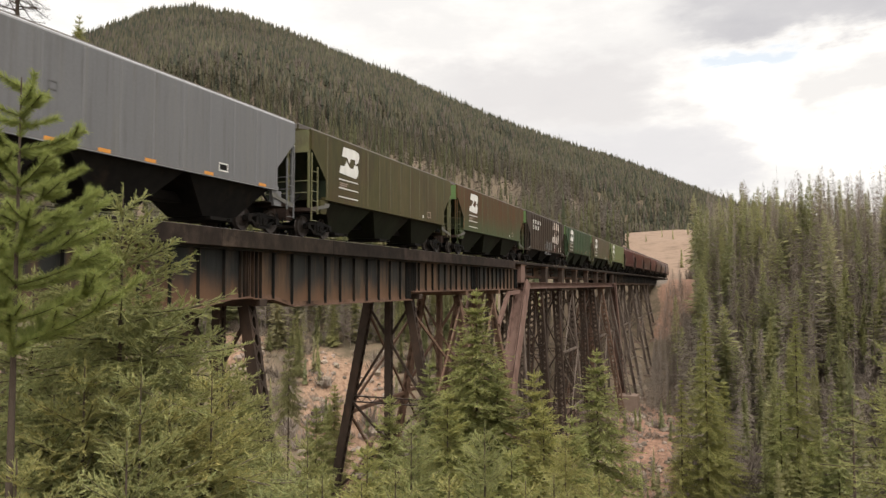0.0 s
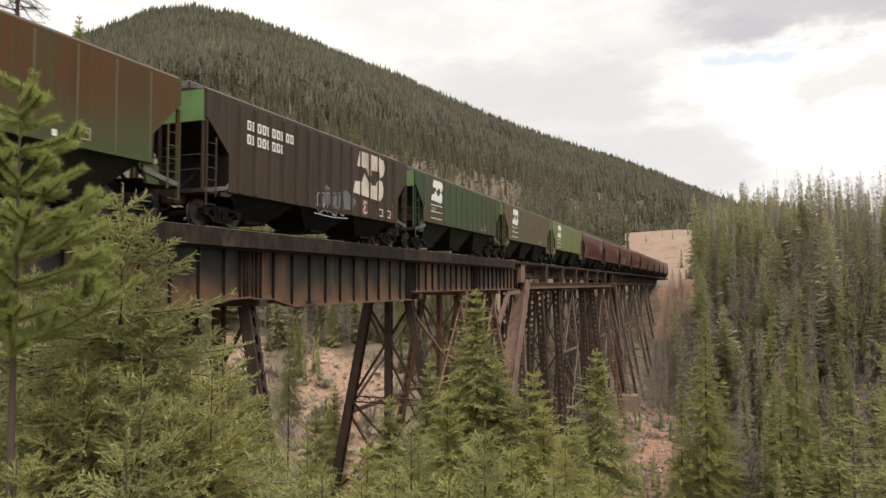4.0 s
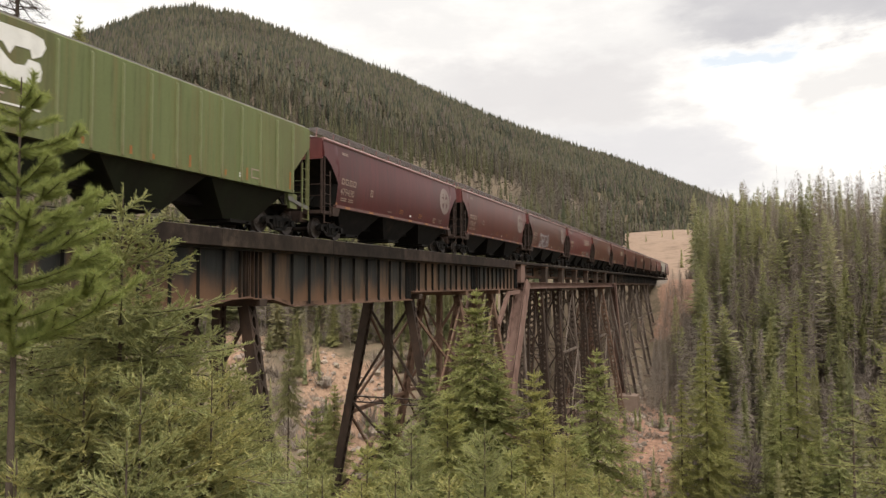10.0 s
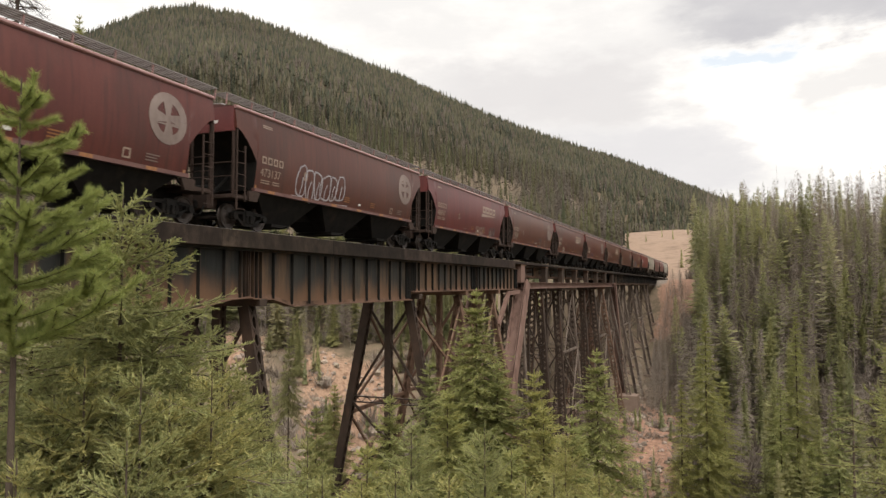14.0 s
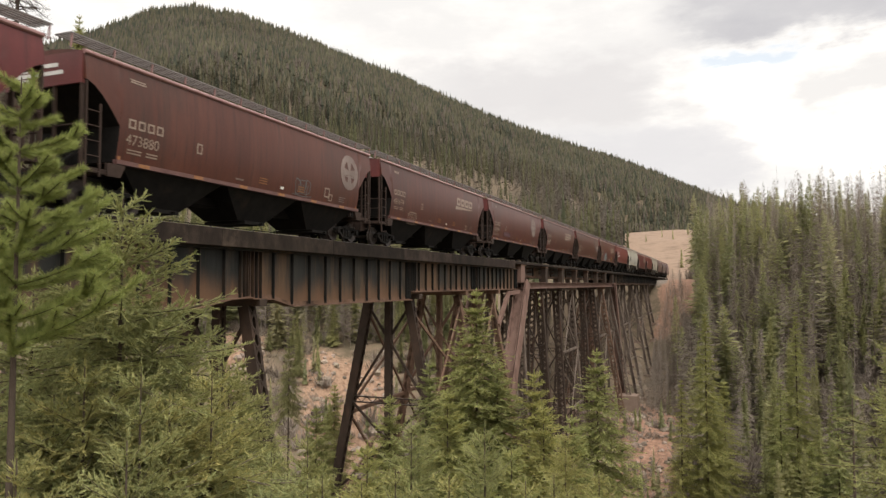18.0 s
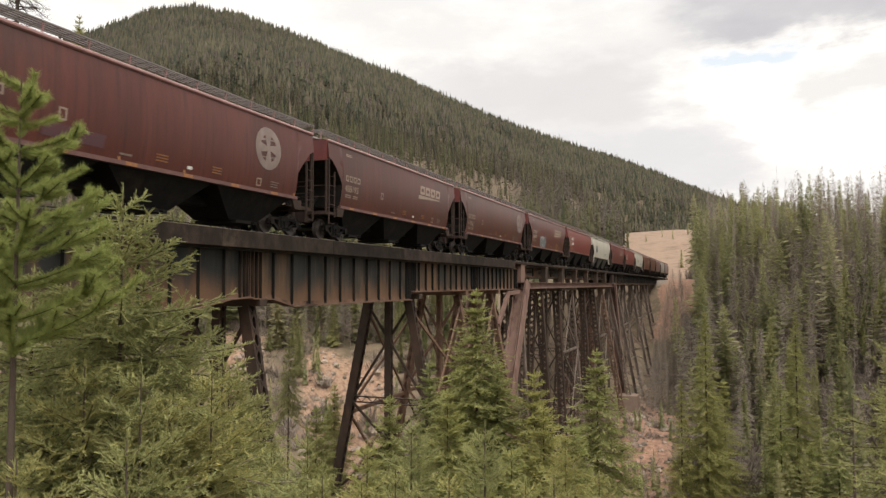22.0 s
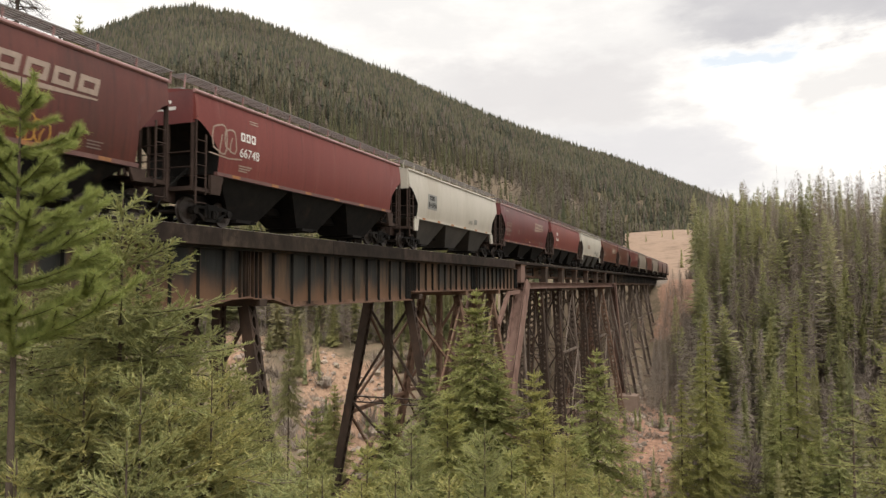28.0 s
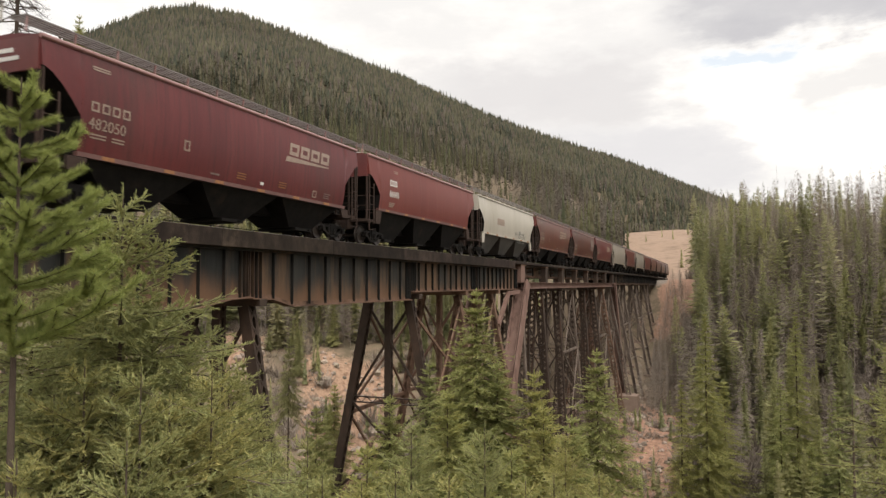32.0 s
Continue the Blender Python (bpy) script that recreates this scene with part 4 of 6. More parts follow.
for i in range(300):
    yy = 205 + i * 0.52
    rest.box(track_x(yy) - 1.3, track_x(yy) + 1.3, yy - 0.12, yy + 0.12, -1.06, -0.172)
for i in range(700):
    yy = -9 - i * 0.55
    rest.box(-1.3, 1.3, yy - 0.12, yy + 0.12, -1.06, -0.172)
tagged(part("bank_sleepers", rest, TIMBER, track), kind="stuff")

railing = thing("cable_railing", "low steel posts with a wire cable along the deck", "railing")
for i in range(72):
    yy = -8 + i * 2.9
    part("post", Geo().beam((-2.1, yy, DECK_TOP), (-2.1, yy, 0.42), 0.06, 0.06), UNDER, railing)
part("cable", Geo().tube((-2.1, -8, 0.40), (-2.1, 198, 0.40), 0.018, 5), UNDER, railing)


def girder(y0, y1, low, haunch0, haunch1, step, name_label, xg=1.78, top=DECK_LOW - 0.003):
    """A pair of plate girders with flanges, stiffeners and cross frames; the bottom lifts at a bearing."""
    t = thing("plate_girder_span", name_label, "girder", "girder spans")
    for sx in (1, -1):
        xw = sx * xg
        prof = [(y0 + 0.02, low + (0.34 if haunch0 else 0))]
        if haunch0:
            prof += [(y0 + 1.3, low + 0.30), (y0 + 2.6, low)]
        if haunch1:
            prof += [(y1 - 3.0, low), (y1 - 1.2, low + 0.30)]
        prof += [(y1 - 0.02, low + (0.34 if haunch1 else 0))]
        web = Geo().prism_x([(y0 + 0.02, top)] + prof + [(y1 - 0.02, top)], xw - 0.012, xw + 0.012)
        part("web", web, GIRDER, t)
        part("top_flange", Geo().box(xw - 0.2, xw + 0.2, y0 + 0.02, y1 - 0.02, top - 0.06, top - 0.002), GIRDER, t)
        fl = Geo()
        for (a, za), (b, zb) in zip(prof, prof[1:]):
            fl.beam((xw, a, za - 0.02), (xw, b, zb - 0.02), 0.40, 0.045)
            fl.beam((xw + sx * 0.02, a, za + 0.08), (xw + sx * 0.02, b, zb + 0.08), 0.02, 0.15)
        part("bottom_flange", fl, RUST, t, "rust-stained bottom flange")
        ys = []
        y = y0 + 0.12
        while y < y1 - 0.1:
            ys.append(y)
            y += step
        ys += [y0 + 0.35, y0 + 0.6, y1 - 0.35, y1 - 0.6, y1 - 0.12]
        for y in ys:
            zb = low + 0.05
            if haunch0 and y < y0 + 2.6:
                zb += 0.34 * (1 - max(0, y - y0) / 2.6)
            if haunch1 and y > y1 - 3.0:
                zb += 0.34 * (1 - max(0, y1 - y) / 3.0)
            st = Geo().box(xw - 0.14, xw - 0.014, y - 0.012, y + 0.012, zb, top - 0.07).box(xw + 0.014, xw + 0.14, y - 0.012, y + 0.012, zb, top - 0.07)
            part("stiffener", st, STIFF, t)
    y = y0 + 1.2
    while y < y1 - 0.8:
        part("cross_frame", Geo().beam((-1.7, y, top - 0.2), (1.7, y, low + 0.5), 0.09, 0.09).beam((-1.7, y, low + 0.5), (1.7, y, top - 0.2), 0.09, 0.09).beam((-1.7, y, low + 0.4), (1.7, y, low + 0.4), 0.1, 0.1), STEEL_DARK, t)
        y += 4.6
    return t


girder(-9.5, 6.9, -2.85, False, True, 1.28, "black plate girder span streaked with orange rust")
girder(6.9, 21.3, -2.85, True, True, 1.28, "black plate girder span streaked with orange rust")
girder(21.3, 35.6, -2.90, True, False, 1.28, "black plate girder span streaked with orange rust")
girder(35.6, 46.5, -2.47, False, False, 1.02, "shallower black plate girder span with close stiffeners")
girder(46.5, 57.6, -2.47, False, False, 1.02, "shallower black plate girder span with close stiffeners")
girder(57.6, 114.3, -1.42, False, False, 3.85, "shallow dark girder over the long frame", 1.2, -0.425)
girder(114.3, 138.0, -2.1, False, False, 1.3, "dark plate girder span of the far viaduct", 1.78, -0.425)
girder(138.0, 170.0, -2.1, False, False, 1.3, "dark plate girder span of the far viaduct", 1.78, -0.425)
girder(170.0, 203.5, -2.1, False, False, 1.3, "dark plate girder span of the far viaduct", 1.78, -0.425)


def lattice_leg(p, q, w, d, material, parent, name="leg", lace=True, step=0.62, web_front=False, open_web=False):
    """A built-up leg: two plates joined by crossed lacing bars."""
    p, q = Vector(p), Vector(q)
    ax = (q - p).normalized()
    side = ax.cross(Vector((0, 1, 0))).normalized()   # across the bridge
    fwd = side.cross(ax).normalized()                 # along the bridge
    if web_front:
        side, fwd, w, d = fwd, side, d, w
    leg = Geo()
    # one rolled shape: two flanged plates on a thin diaphragm
    hw, hd, t, fl = w / 2, d / 2, 0.02, 0.13
    ring = [(-hw, -hd), (-hw + fl, -hd), (-hw + fl, -hd + t), (-hw + t, -hd + t), (-hw + t, -t / 2), (hw - t, -t / 2), (hw - t, -hd + t), (hw - fl, -hd + t), (hw - fl, -hd), (hw, -hd), (hw, hd), (hw - fl, hd), (hw - fl, hd - t), (hw - t, hd - t), (hw - t, t / 2), (-hw + t, t / 2), (-hw + t, hd - t), (-hw + fl, hd - t), (-hw + fl, hd), (-hw, hd)]
    halves = [ring]
    if open_web:
        half = [(-hw, -hd), (-hw + fl, -hd), (-hw + fl, -hd + t), (-hw + t, -hd + t), (-hw + t, hd - t), (-hw + fl, hd - t), (-hw + fl, hd), (-hw, hd)]
        halves = [half, [(-a_, b_) for a_, b_ in reversed(half)]]
    for ring in halves:
        m = len(ring)
        leg.add([e + side * a_ + fwd * b_ for e in (p, q) for a_, b_ in ring], [(i, (i + 1) % m, m + (i + 1) % m, m + i) for i in range(m)] + [tuple(range(m)), tuple(range(m, 2 * m))])
    ob = part(name, leg, material, parent)
    if lace:
        L = (q - p).length
        n = max(2, int(L / step))
        for e in (-1, 1):
            g = Geo()
            for i in range(n):
                a, b = p + ax * (L * i / n), p + ax * (L * (i + 1) / n)
                o = fwd * (e * (d / 2 + 0.008))
                for sg in (-1, 1):
                    g.beam(a + o - side * (sg * w / 2), b + o + side * (sg * w / 2), 0.075, 0.014, up=fwd)
            tagged(part("lacing", g, material, ob), kind="stuff")
    return ob


HALF = 1.25


def bent(y, top, batter, material, w=0.46, d=0.44, label="", step=6.0, lace=True, middle=True, lift=0.0, ped=0.0, web_front=True, open_web=False):
    """Two battered legs and a middle column across the bridge, with struts and crossed braces, on concrete footings."""
    t = thing("trestle_bent", label, "bent", "trestle bents")
    feet = {}
    for sx in (1, -1, 0) if middle else (1, -1):
        x0 = sx * HALF
        h = 3.0
        while h < 45:
            gx = x0 + sx * batter * h
            if top - h < height(gx, y) + 0.5 + ped:
                break
            h += 0.25
        feet[sx] = Vector((gx, y, top - h))
        zb = top - h
        if sx or h > 3:
            lattice_leg((x0, y, top), feet[sx], w if sx else w * 0.8, d if sx else d * 0.8, material, t, "leg" if sx else "middle_column", lace=lace, web_front=web_front, open_web=open_web)
            f_ = 0.75 if not ped else 1.45
            part("footing", Geo().add([(gx + a * f_, y + b * f_, zb + 0.02) for a, b in ((-1, -1), (1, -1), (1, 1), (-1, 1))] + [(gx + a * (f_ + 0.3), y + b * (f_ + 0.3), zb - 2.6 - ped) for a, b in ((-1, -1), (1, -1), (1, 1), (-1, 1))], [(0, 1, 2, 3), (7, 6, 5, 4), (0, 4, 5, 1), (1, 5, 6, 2), (2, 6, 7, 3), (3, 7, 4, 0)]), CONCRETE, t, "stained concrete footing")
    part("cap", Geo().box(-2.0, 2.0, y - 0.22, y + 0.22, top + 0.002, top + 0.28 + lift, 0.03), material, t)
    low = min(top - feet[1].z, top - feet[-1].z)

    def at(sx, h):
        return Vector((sx * (HALF + batter * h), y, top - h))

    hs = [0.3]
    while hs[-1] + step < low - 2:
        hs.append(hs[-1] + step)
    for h in hs[1:]:
        g = Geo()
        for dz in (-0.16, 0.16):
            g.beam(at(1, h) + Vector((0, 0, dz)), at(-1, h) + Vector((0, 0, dz)), 0.18, 0.06)
        n = max(4, int(2 * (HALF + batter * h) / 0.34))
        for k in range(n):
            a, b = at(1, h).lerp(at(-1, h), k / n), at(1, h).lerp(at(-1, h), (k + 1) / n)
            e = Vector((0, 0, 0.16 if k % 2 else -0.16))
            g.beam(a + e, b - e, 0.05, 0.03)
        part("strut", g, material, t)
    for h0, h1 in zip(hs, hs[1:] + [low - 0.5]):
        for a, b in ((1, -1), (-1, 1)):
            p, q = at(a, h0), at(b, h1)
            part("brace", Geo().beam(p + Vector((0, 0.12 * a, 0)), q + Vector((0, 0.12 * a, 0)), 0.10, 0.13), material, t)
    return feet


def tower_braces(y0, y1, top, batter, material, low):
    """Crossed braces along the bridge between two bents."""
    t = thing("tower_bracing", "crossed rusty steel braces between two bents", "bracing", "tower bracing")
    for sx in (1, -1):
        h = 0.6
        while h + 6 < low:
            a = lambda k: sx * (HALF + batter * k)
            part("brace", Geo().beam((a(h), y0, top - h), (a(h + 6), y1, top - h - 6), 0.10, 0.14), material, t)
            part("brace", Geo().beam((a(h) + sx * 0.13, y1, top - h), (a(h + 6) + sx * 0.13, y0, top - h - 6), 0.10, 0.14), material, t)
            part("strut", Geo().beam((a(h + 6), y0, top - h - 6), (a(h + 6), y1, top - h - 6), 0.16, 0.24), material, t)
            h += 6


FADED = mat("faded_brown_steel", [(0.112, 0.086, 0.068), (0.162, 0.126, 0.102)], 0.75, scale=1.4, streak=0.5, stain=(0.050, 0.036, 0.029), stain_at=0.56, fine=20, bump=0.15, spec=0.15)
DARK_LABEL = "dark laced steel trestle bent with crossed braces"
bent(7.4, -2.87, 0.19, STEEL_DARK, label=DARK_LABEL)
bent(21.9, -2.87, 0.19, STEEL_DARK, label=DARK_LABEL)
bent(36.7, -2.90, 0.20, STEEL_DARK, label=DARK_LABEL, step=5.5)
bent(44.6, -2.80, 0.19, RUST, 0.42, 0.42, web_front=False, label="rusty brown laced trestle bent", lift=0.03)
bent(52.0, -2.80, 0.19, RUST, 0.42, 0.42, web_front=False, label="red-brown laced trestle bent", lift=0.03)
tower_braces(36.7, 44.6, -2.9, 0.195, RUST, 16)
tower_braces(44.6, 52.0, -2.8, 0.19, RUST, 16)
for i in range(8):
    bent(60.2 + 7.7 * i, -2.82, (0.05, 0.07, 0.05, 0.08, 0.06, 0.10, 0.17, 0.185)[i], (FADED, STEEL_DARK, STEEL_DARK, FADED, STEEL_DARK, STEEL_DARK, RUST, FADED)[i], 0.74, 0.56, open_web=True, label="laced trestle bent under the long frame", lift=0.05, web_front=False, ped=2.2 if i in (5, 7) else 0.0)
    if i in (2, 5, 6):
        tower_braces(60.2 + 7.7 * i, 60.2 + 7.7 * (i + 1), -2.82, 0.12, FADED, 18)
for y_ in (123.0, 131.0, 146.0, 154.0, 170.0, 178.0):
    bent(y_, -2.45, 0.18, FADED, web_front=False, label="rusty brown bent of the far viaduct", lace=False, lift=0.04)

for a_, b_ in ((123.0, 131.0), (146.0, 154.0), (170.0, 178.0)):
    tower_braces(a_, b_, -2.45, 0.18, FADED, 16 if a_ < 160 else 9)
frame_ = thing("long_frame", "red-brown steel frame with raking legs and short posts", "frame")
for sx in (1, -1):
    x = sx * 1.95
    b = Geo().box(x - 0.28, x + 0.28, 58.6, 114.6, -2.48, -2.43).box(x - 0.28, x + 0.28, 58.6, 114.6, -1.98, -1.93).box(x - 0.02, x + 0.02, 58.6, 114.6, -2.43, -1.98)
    part("longitudinal_beam", b, STEEL_RED, frame_)
    for i in range(8):
        yy = 59.6 + 7.7 * i if i else 58.4
        ww = 0.9 if i else 1.25
        p_ = Geo().box(x - 0.24, x + 0.24, yy - ww / 2, yy + ww / 2, -1.926, -0.52)
        part("post_cap", Geo().box(x - 0.27, x + 0.27, yy - ww * 0.62, yy + ww * 0.62, -0.516, -0.41), RUST, frame_)
        part("post", p_, STEEL_DARK if i else STEEL_RED, frame_)
    for (ya, yb, zb) in ((59.2, 45.9, -20.0), (114.3, 122.0, -26.0)):
        k = 0
        n = 40
        for k in range(4, n):
            yy, zz = ya + (yb - ya) * k / n, -2.0 + (zb + 2.0) * k / n
            if zz < height(x + sx * 0.05 * k, yy) + 0.2:
                break
        lattice_leg((x, ya, -1.95), (x + sx * 0.02 * k, yy, zz), 1.1, 0.9, STEEL_RED, frame_, "raking_leg", lace=False)
        part("leg_plate", Geo().beam(Vector((x + sx * 0.30, ya, -1.95)), Vector((x + sx * 0.02 * k + sx * 0.30, yy, zz)), 0.9, 0.05, up=(1, 0, 0)), STEEL_RED, frame_)
for yy in (52.0, 55.0):
    part("side_brace", Geo().beam((1.9, yy, -5.2 + (yy - 52) * 0.8), (1.9, yy + 3.0, -2.7), 0.28, 0.3), STEEL_RED, frame_)
abut = thing("abutment", "stained concrete abutment under the bridge's end", "abutment")
part("wall", Geo().box(-2.6, 2.6, -12.0, -9.6, -9.0, -2.9, 0.1), CONCRETE, abut)
part("backwall", Geo().box(-2.6, 2.6, -12.0, -10.2, -2.898, -0.80), CONCRETE, abut)
abut2 = thing("abutment", "stained concrete abutment at the far bank", "abutment")
part("wall", Geo().box(-2.6, 2.6, 203.6, 205.8, -8.0, -2.2, 0.1), CONCRETE, abut2)
# ---------------------------------------------------------------- the train
MESHES = {}
GRIMY = mat("grimy_end_platform", [(0.030, 0.020, 0.016), (0.055, 0.036, 0.028)], 0.8, scale=3, fine=20, spec=0.15)


def cached(key, make):
    key = (key, EAVE, SILL)
    if key not in MESHES:
        MESHES[key] = make()
    return MESHES[key]


EAVE, SILL, PANEL, CUT, KNEE = 4.33, 1.50, 3.60, 1.20, 2.52
FORMS = {"smooth": (4.48, 1.72, 3.68), "flat": (4.44, 1.72, 3.68), "post": (4.52, 1.27, 3.60), "round": (4.33, 1.50, 3.58), "deep": (4.36, 1.79, 3.42)}


def half_width(style, z):
    if style in ("round", "deep"):
        return 1.60 - 0.22 * abs((z - 3.05) / 1.73) ** 2.0
    return 1.58


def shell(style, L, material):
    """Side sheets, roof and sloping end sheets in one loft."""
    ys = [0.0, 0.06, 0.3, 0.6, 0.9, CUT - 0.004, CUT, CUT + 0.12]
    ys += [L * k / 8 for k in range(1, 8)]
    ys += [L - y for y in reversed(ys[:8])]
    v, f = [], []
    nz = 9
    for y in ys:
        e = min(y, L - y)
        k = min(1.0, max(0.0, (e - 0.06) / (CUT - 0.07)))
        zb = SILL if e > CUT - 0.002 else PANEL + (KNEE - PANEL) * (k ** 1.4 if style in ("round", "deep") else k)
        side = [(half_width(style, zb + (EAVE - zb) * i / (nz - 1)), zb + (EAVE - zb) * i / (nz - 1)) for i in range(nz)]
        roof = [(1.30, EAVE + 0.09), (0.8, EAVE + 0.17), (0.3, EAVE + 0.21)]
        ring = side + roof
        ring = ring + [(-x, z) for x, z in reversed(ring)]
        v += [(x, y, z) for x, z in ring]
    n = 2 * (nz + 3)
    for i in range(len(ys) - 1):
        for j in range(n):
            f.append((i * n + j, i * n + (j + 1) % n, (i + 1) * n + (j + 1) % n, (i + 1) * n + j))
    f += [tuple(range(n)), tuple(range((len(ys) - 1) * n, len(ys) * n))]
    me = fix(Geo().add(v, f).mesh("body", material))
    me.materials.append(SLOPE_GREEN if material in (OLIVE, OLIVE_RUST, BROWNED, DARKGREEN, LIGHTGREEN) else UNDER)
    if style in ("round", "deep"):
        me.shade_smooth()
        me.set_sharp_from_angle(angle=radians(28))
    for p in me.polygons:  # grime and the shade under the ends are both put into these sheets' dark colour
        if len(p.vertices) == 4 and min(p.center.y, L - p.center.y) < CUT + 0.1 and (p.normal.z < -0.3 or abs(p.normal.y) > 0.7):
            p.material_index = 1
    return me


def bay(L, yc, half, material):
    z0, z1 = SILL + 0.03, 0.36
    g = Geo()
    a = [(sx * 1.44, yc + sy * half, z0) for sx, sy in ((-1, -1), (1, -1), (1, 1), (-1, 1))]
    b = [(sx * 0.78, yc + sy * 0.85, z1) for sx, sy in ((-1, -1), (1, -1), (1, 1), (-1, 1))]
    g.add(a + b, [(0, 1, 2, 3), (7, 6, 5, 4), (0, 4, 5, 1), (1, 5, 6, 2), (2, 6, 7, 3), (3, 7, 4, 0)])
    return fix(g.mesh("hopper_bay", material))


def sideframe(sx):
    g = Geo()
    x0, x1 = 0.93, 1.07
    for s in (-1, 1):
        g.prism_x([(s * 0.30, 0.66), (s * 0.74, 0.66), (s * 1.04, 0.56), (s * 1.04, 0.36), (s * 0.72, 0.38), (s * 0.72, 0.55), (s * 0.30, 0.56)], x0, x1)
        g.prism_x([(s * 0.74, 0.42), (s * 0.62, 0.42), (s * 0.26, 0.22), (s * 0.26, 0.14), (s * 0.40, 0.14)], x0, x1)
        g.box(x0, x1, s * 0.30 - 0.06, s * 0.30 + 0.06, 0.16, 0.62)
        g.tube((x0 - 0.02, s * 0.89, 0.457), (x1 + 0.09, s * 0.89, 0.457), 0.13, 12)
        for k in (-0.12, 0.12):
            g.tube((1.0 + (k * 0.4), s * 0.12 + 0.01 * k, 0.24), (1.0 + (k * 0.4), s * 0.12 + 0.01 * k, 0.52), 0.07, 8)
    g.box(x0, x1, -0.30, 0.30, 0.12, 0.22).box(x0 - 0.05, x1 + 0.03, -0.22, 0.22, 0.52, 0.70).box(x0, x1, -0.32, 0.32, 0.60, 0.72)
    if sx < 0:
        g.v = [(-x, y, z) for x, y, z in g.v]
    return fix(g.mesh("side_frame", UNDER))


def wheelset_mesh():
    g = Geo()
    for s in (-1, 1):
        n = 28
        prof = [(0.08, 0.0), (0.08, 0.12), (0.02, 0.30), (0.03, 0.395), (0.055, 0.405), (0.065, 0.452), (-0.035, 0.460), (-0.062, 0.487), (-0.072, 0.480), (-0.07, 0.40), (-0.03, 0.30), (-0.06, 0.12), (-0.06, 0.0)]
        v = [(s * (0.76 + dx), r * math.cos(6.2832 * k / n), r * math.sin(6.2832 * k / n)) for dx, r in prof for k in range(n)]
        f = [(i * n + k, i * n + (k + 1) % n, (i + 1) * n + (k + 1) % n, (i + 1) * n + k) for i in range(len(prof) - 1) for k in range(n)]
        g.add(v, f)
        for k in range(3):
            a = 2.094 * k
            g.beam((s * 0.795, 0.16 * math.cos(a), 0.16 * math.sin(a)), (s * 0.795, 0.36 * math.cos(a), 0.36 * math.sin(a)), 0.05, 0.03, up=(1, 0, 0))
    g.tube((-1.0, 0, 0), (1.0, 0, 0), 0.085, 10)
    return fix(g.mesh("wheelset", WHEELSTEEL))


WHEELSETS = []


def truck(car, yc):
    bol = part("truck", cached("bolster", lambda: fix(Geo().box(-1.0, 1.0, -0.20, 0.20, 0.42, 0.74, 0.05).box(-0.25, 0.25, -0.25, 0.25, 0.74, 0.86).mesh("truck", UNDER))), None, car)
    bol.location = (0, yc, 0)
    for sx in (1, -1):
        part("side_frame", cached(("side_frame", sx), lambda: sideframe(sx)), None, bol)
    for s in (-1, 1):
        w = part("wheelset", cached("wheelset", wheelset_mesh), None, bol)
        w.matrix_parent_inverse = Matrix.Translation((0, s * 0.89, 0.457))
        WHEELSETS.append(w)
    return bol


def ladder(ya, yb, material):
    g = Geo()
    for sx in (1,):
        g.beam((1.56, ya, 0.62), (1.56, ya, 3.55), 0.05, 0.05, up=(1, 0, 0)).beam((1.56, yb, 0.95), (1.56, yb, 3.0), 0.05, 0.05, up=(1, 0, 0))
        for k in range(6):
            g.tube((1.57, ya, 0.66 + 0.42 * k), (1.57, yb, 0.66 + 0.42 * k), 0.016, 5)
    return g


def brake_wheel():
    g = Geo()
    c = Vector((-0.95, -0.14, 2.75))
    for k in range(14):
        a, b = 6.2832 * k / 14, 6.2832 * (k + 1) / 14
        g.tube(c + Vector((0.27 * math.cos(a), 0, 0.27 * math.sin(a))), c + Vector((0.27 * math.cos(b), 0, 0.27 * math.sin(b))), 0.018, 5)
        if k % 3 == 0:
            g.tube(c, c + Vector((0.27 * math.cos(a), 0, 0.27 * math.sin(a))), 0.014, 4)
    g.tube(c + Vector((0, -0.03, 0)), c + Vector((0, 0.13, 0)), 0.04, 8)
    return g


def strip_of(poly, y0, y1):
    """The piece of a (y, z) polygon between two uprights."""
    for lim, sign in ((y0, 1), (y1, -1)):
        out = []
        for p, q in zip(poly, poly[1:] + poly[:1]):
            a, b = (p[0] - lim) * sign, (q[0] - lim) * sign
            if a >= 0:
                out.append(p)
            if a * b < 0:
                u = a / (a - b)
                out.append((lim, p[1] + u * (q[1] - p[1])))
        poly = out
    return poly


def mark_mesh(polys, x, material, style="flat", thick=0.006):
    """Painted shapes on a side, following its curve: polygons of (y, z)."""
    g = Geo()
    curved = style in ("round", "deep")
    for p in polys:
        z0, z1 = min(c for _, c in p), max(c for _, c in p)
        n = max(1, math.ceil((z1 - z0) / 0.16)) if curved else 1
        flip = [(c, b) for b, c in p]
        for k in range(n):
            q = p if n == 1 else [(b, c) for c, b in strip_of(flip, z0 + (z1 - z0) * k / n, z0 + (z1 - z0) * (k + 1) / n)]
            if len(q) > 2:
                g.prism_x(q, x, x + thick)
    if curved:
        g.v = [(a - 1.60 + half_width(style, c), b, c) for a, b, c in g.v]
    return fix(g.mesh("marking", material))


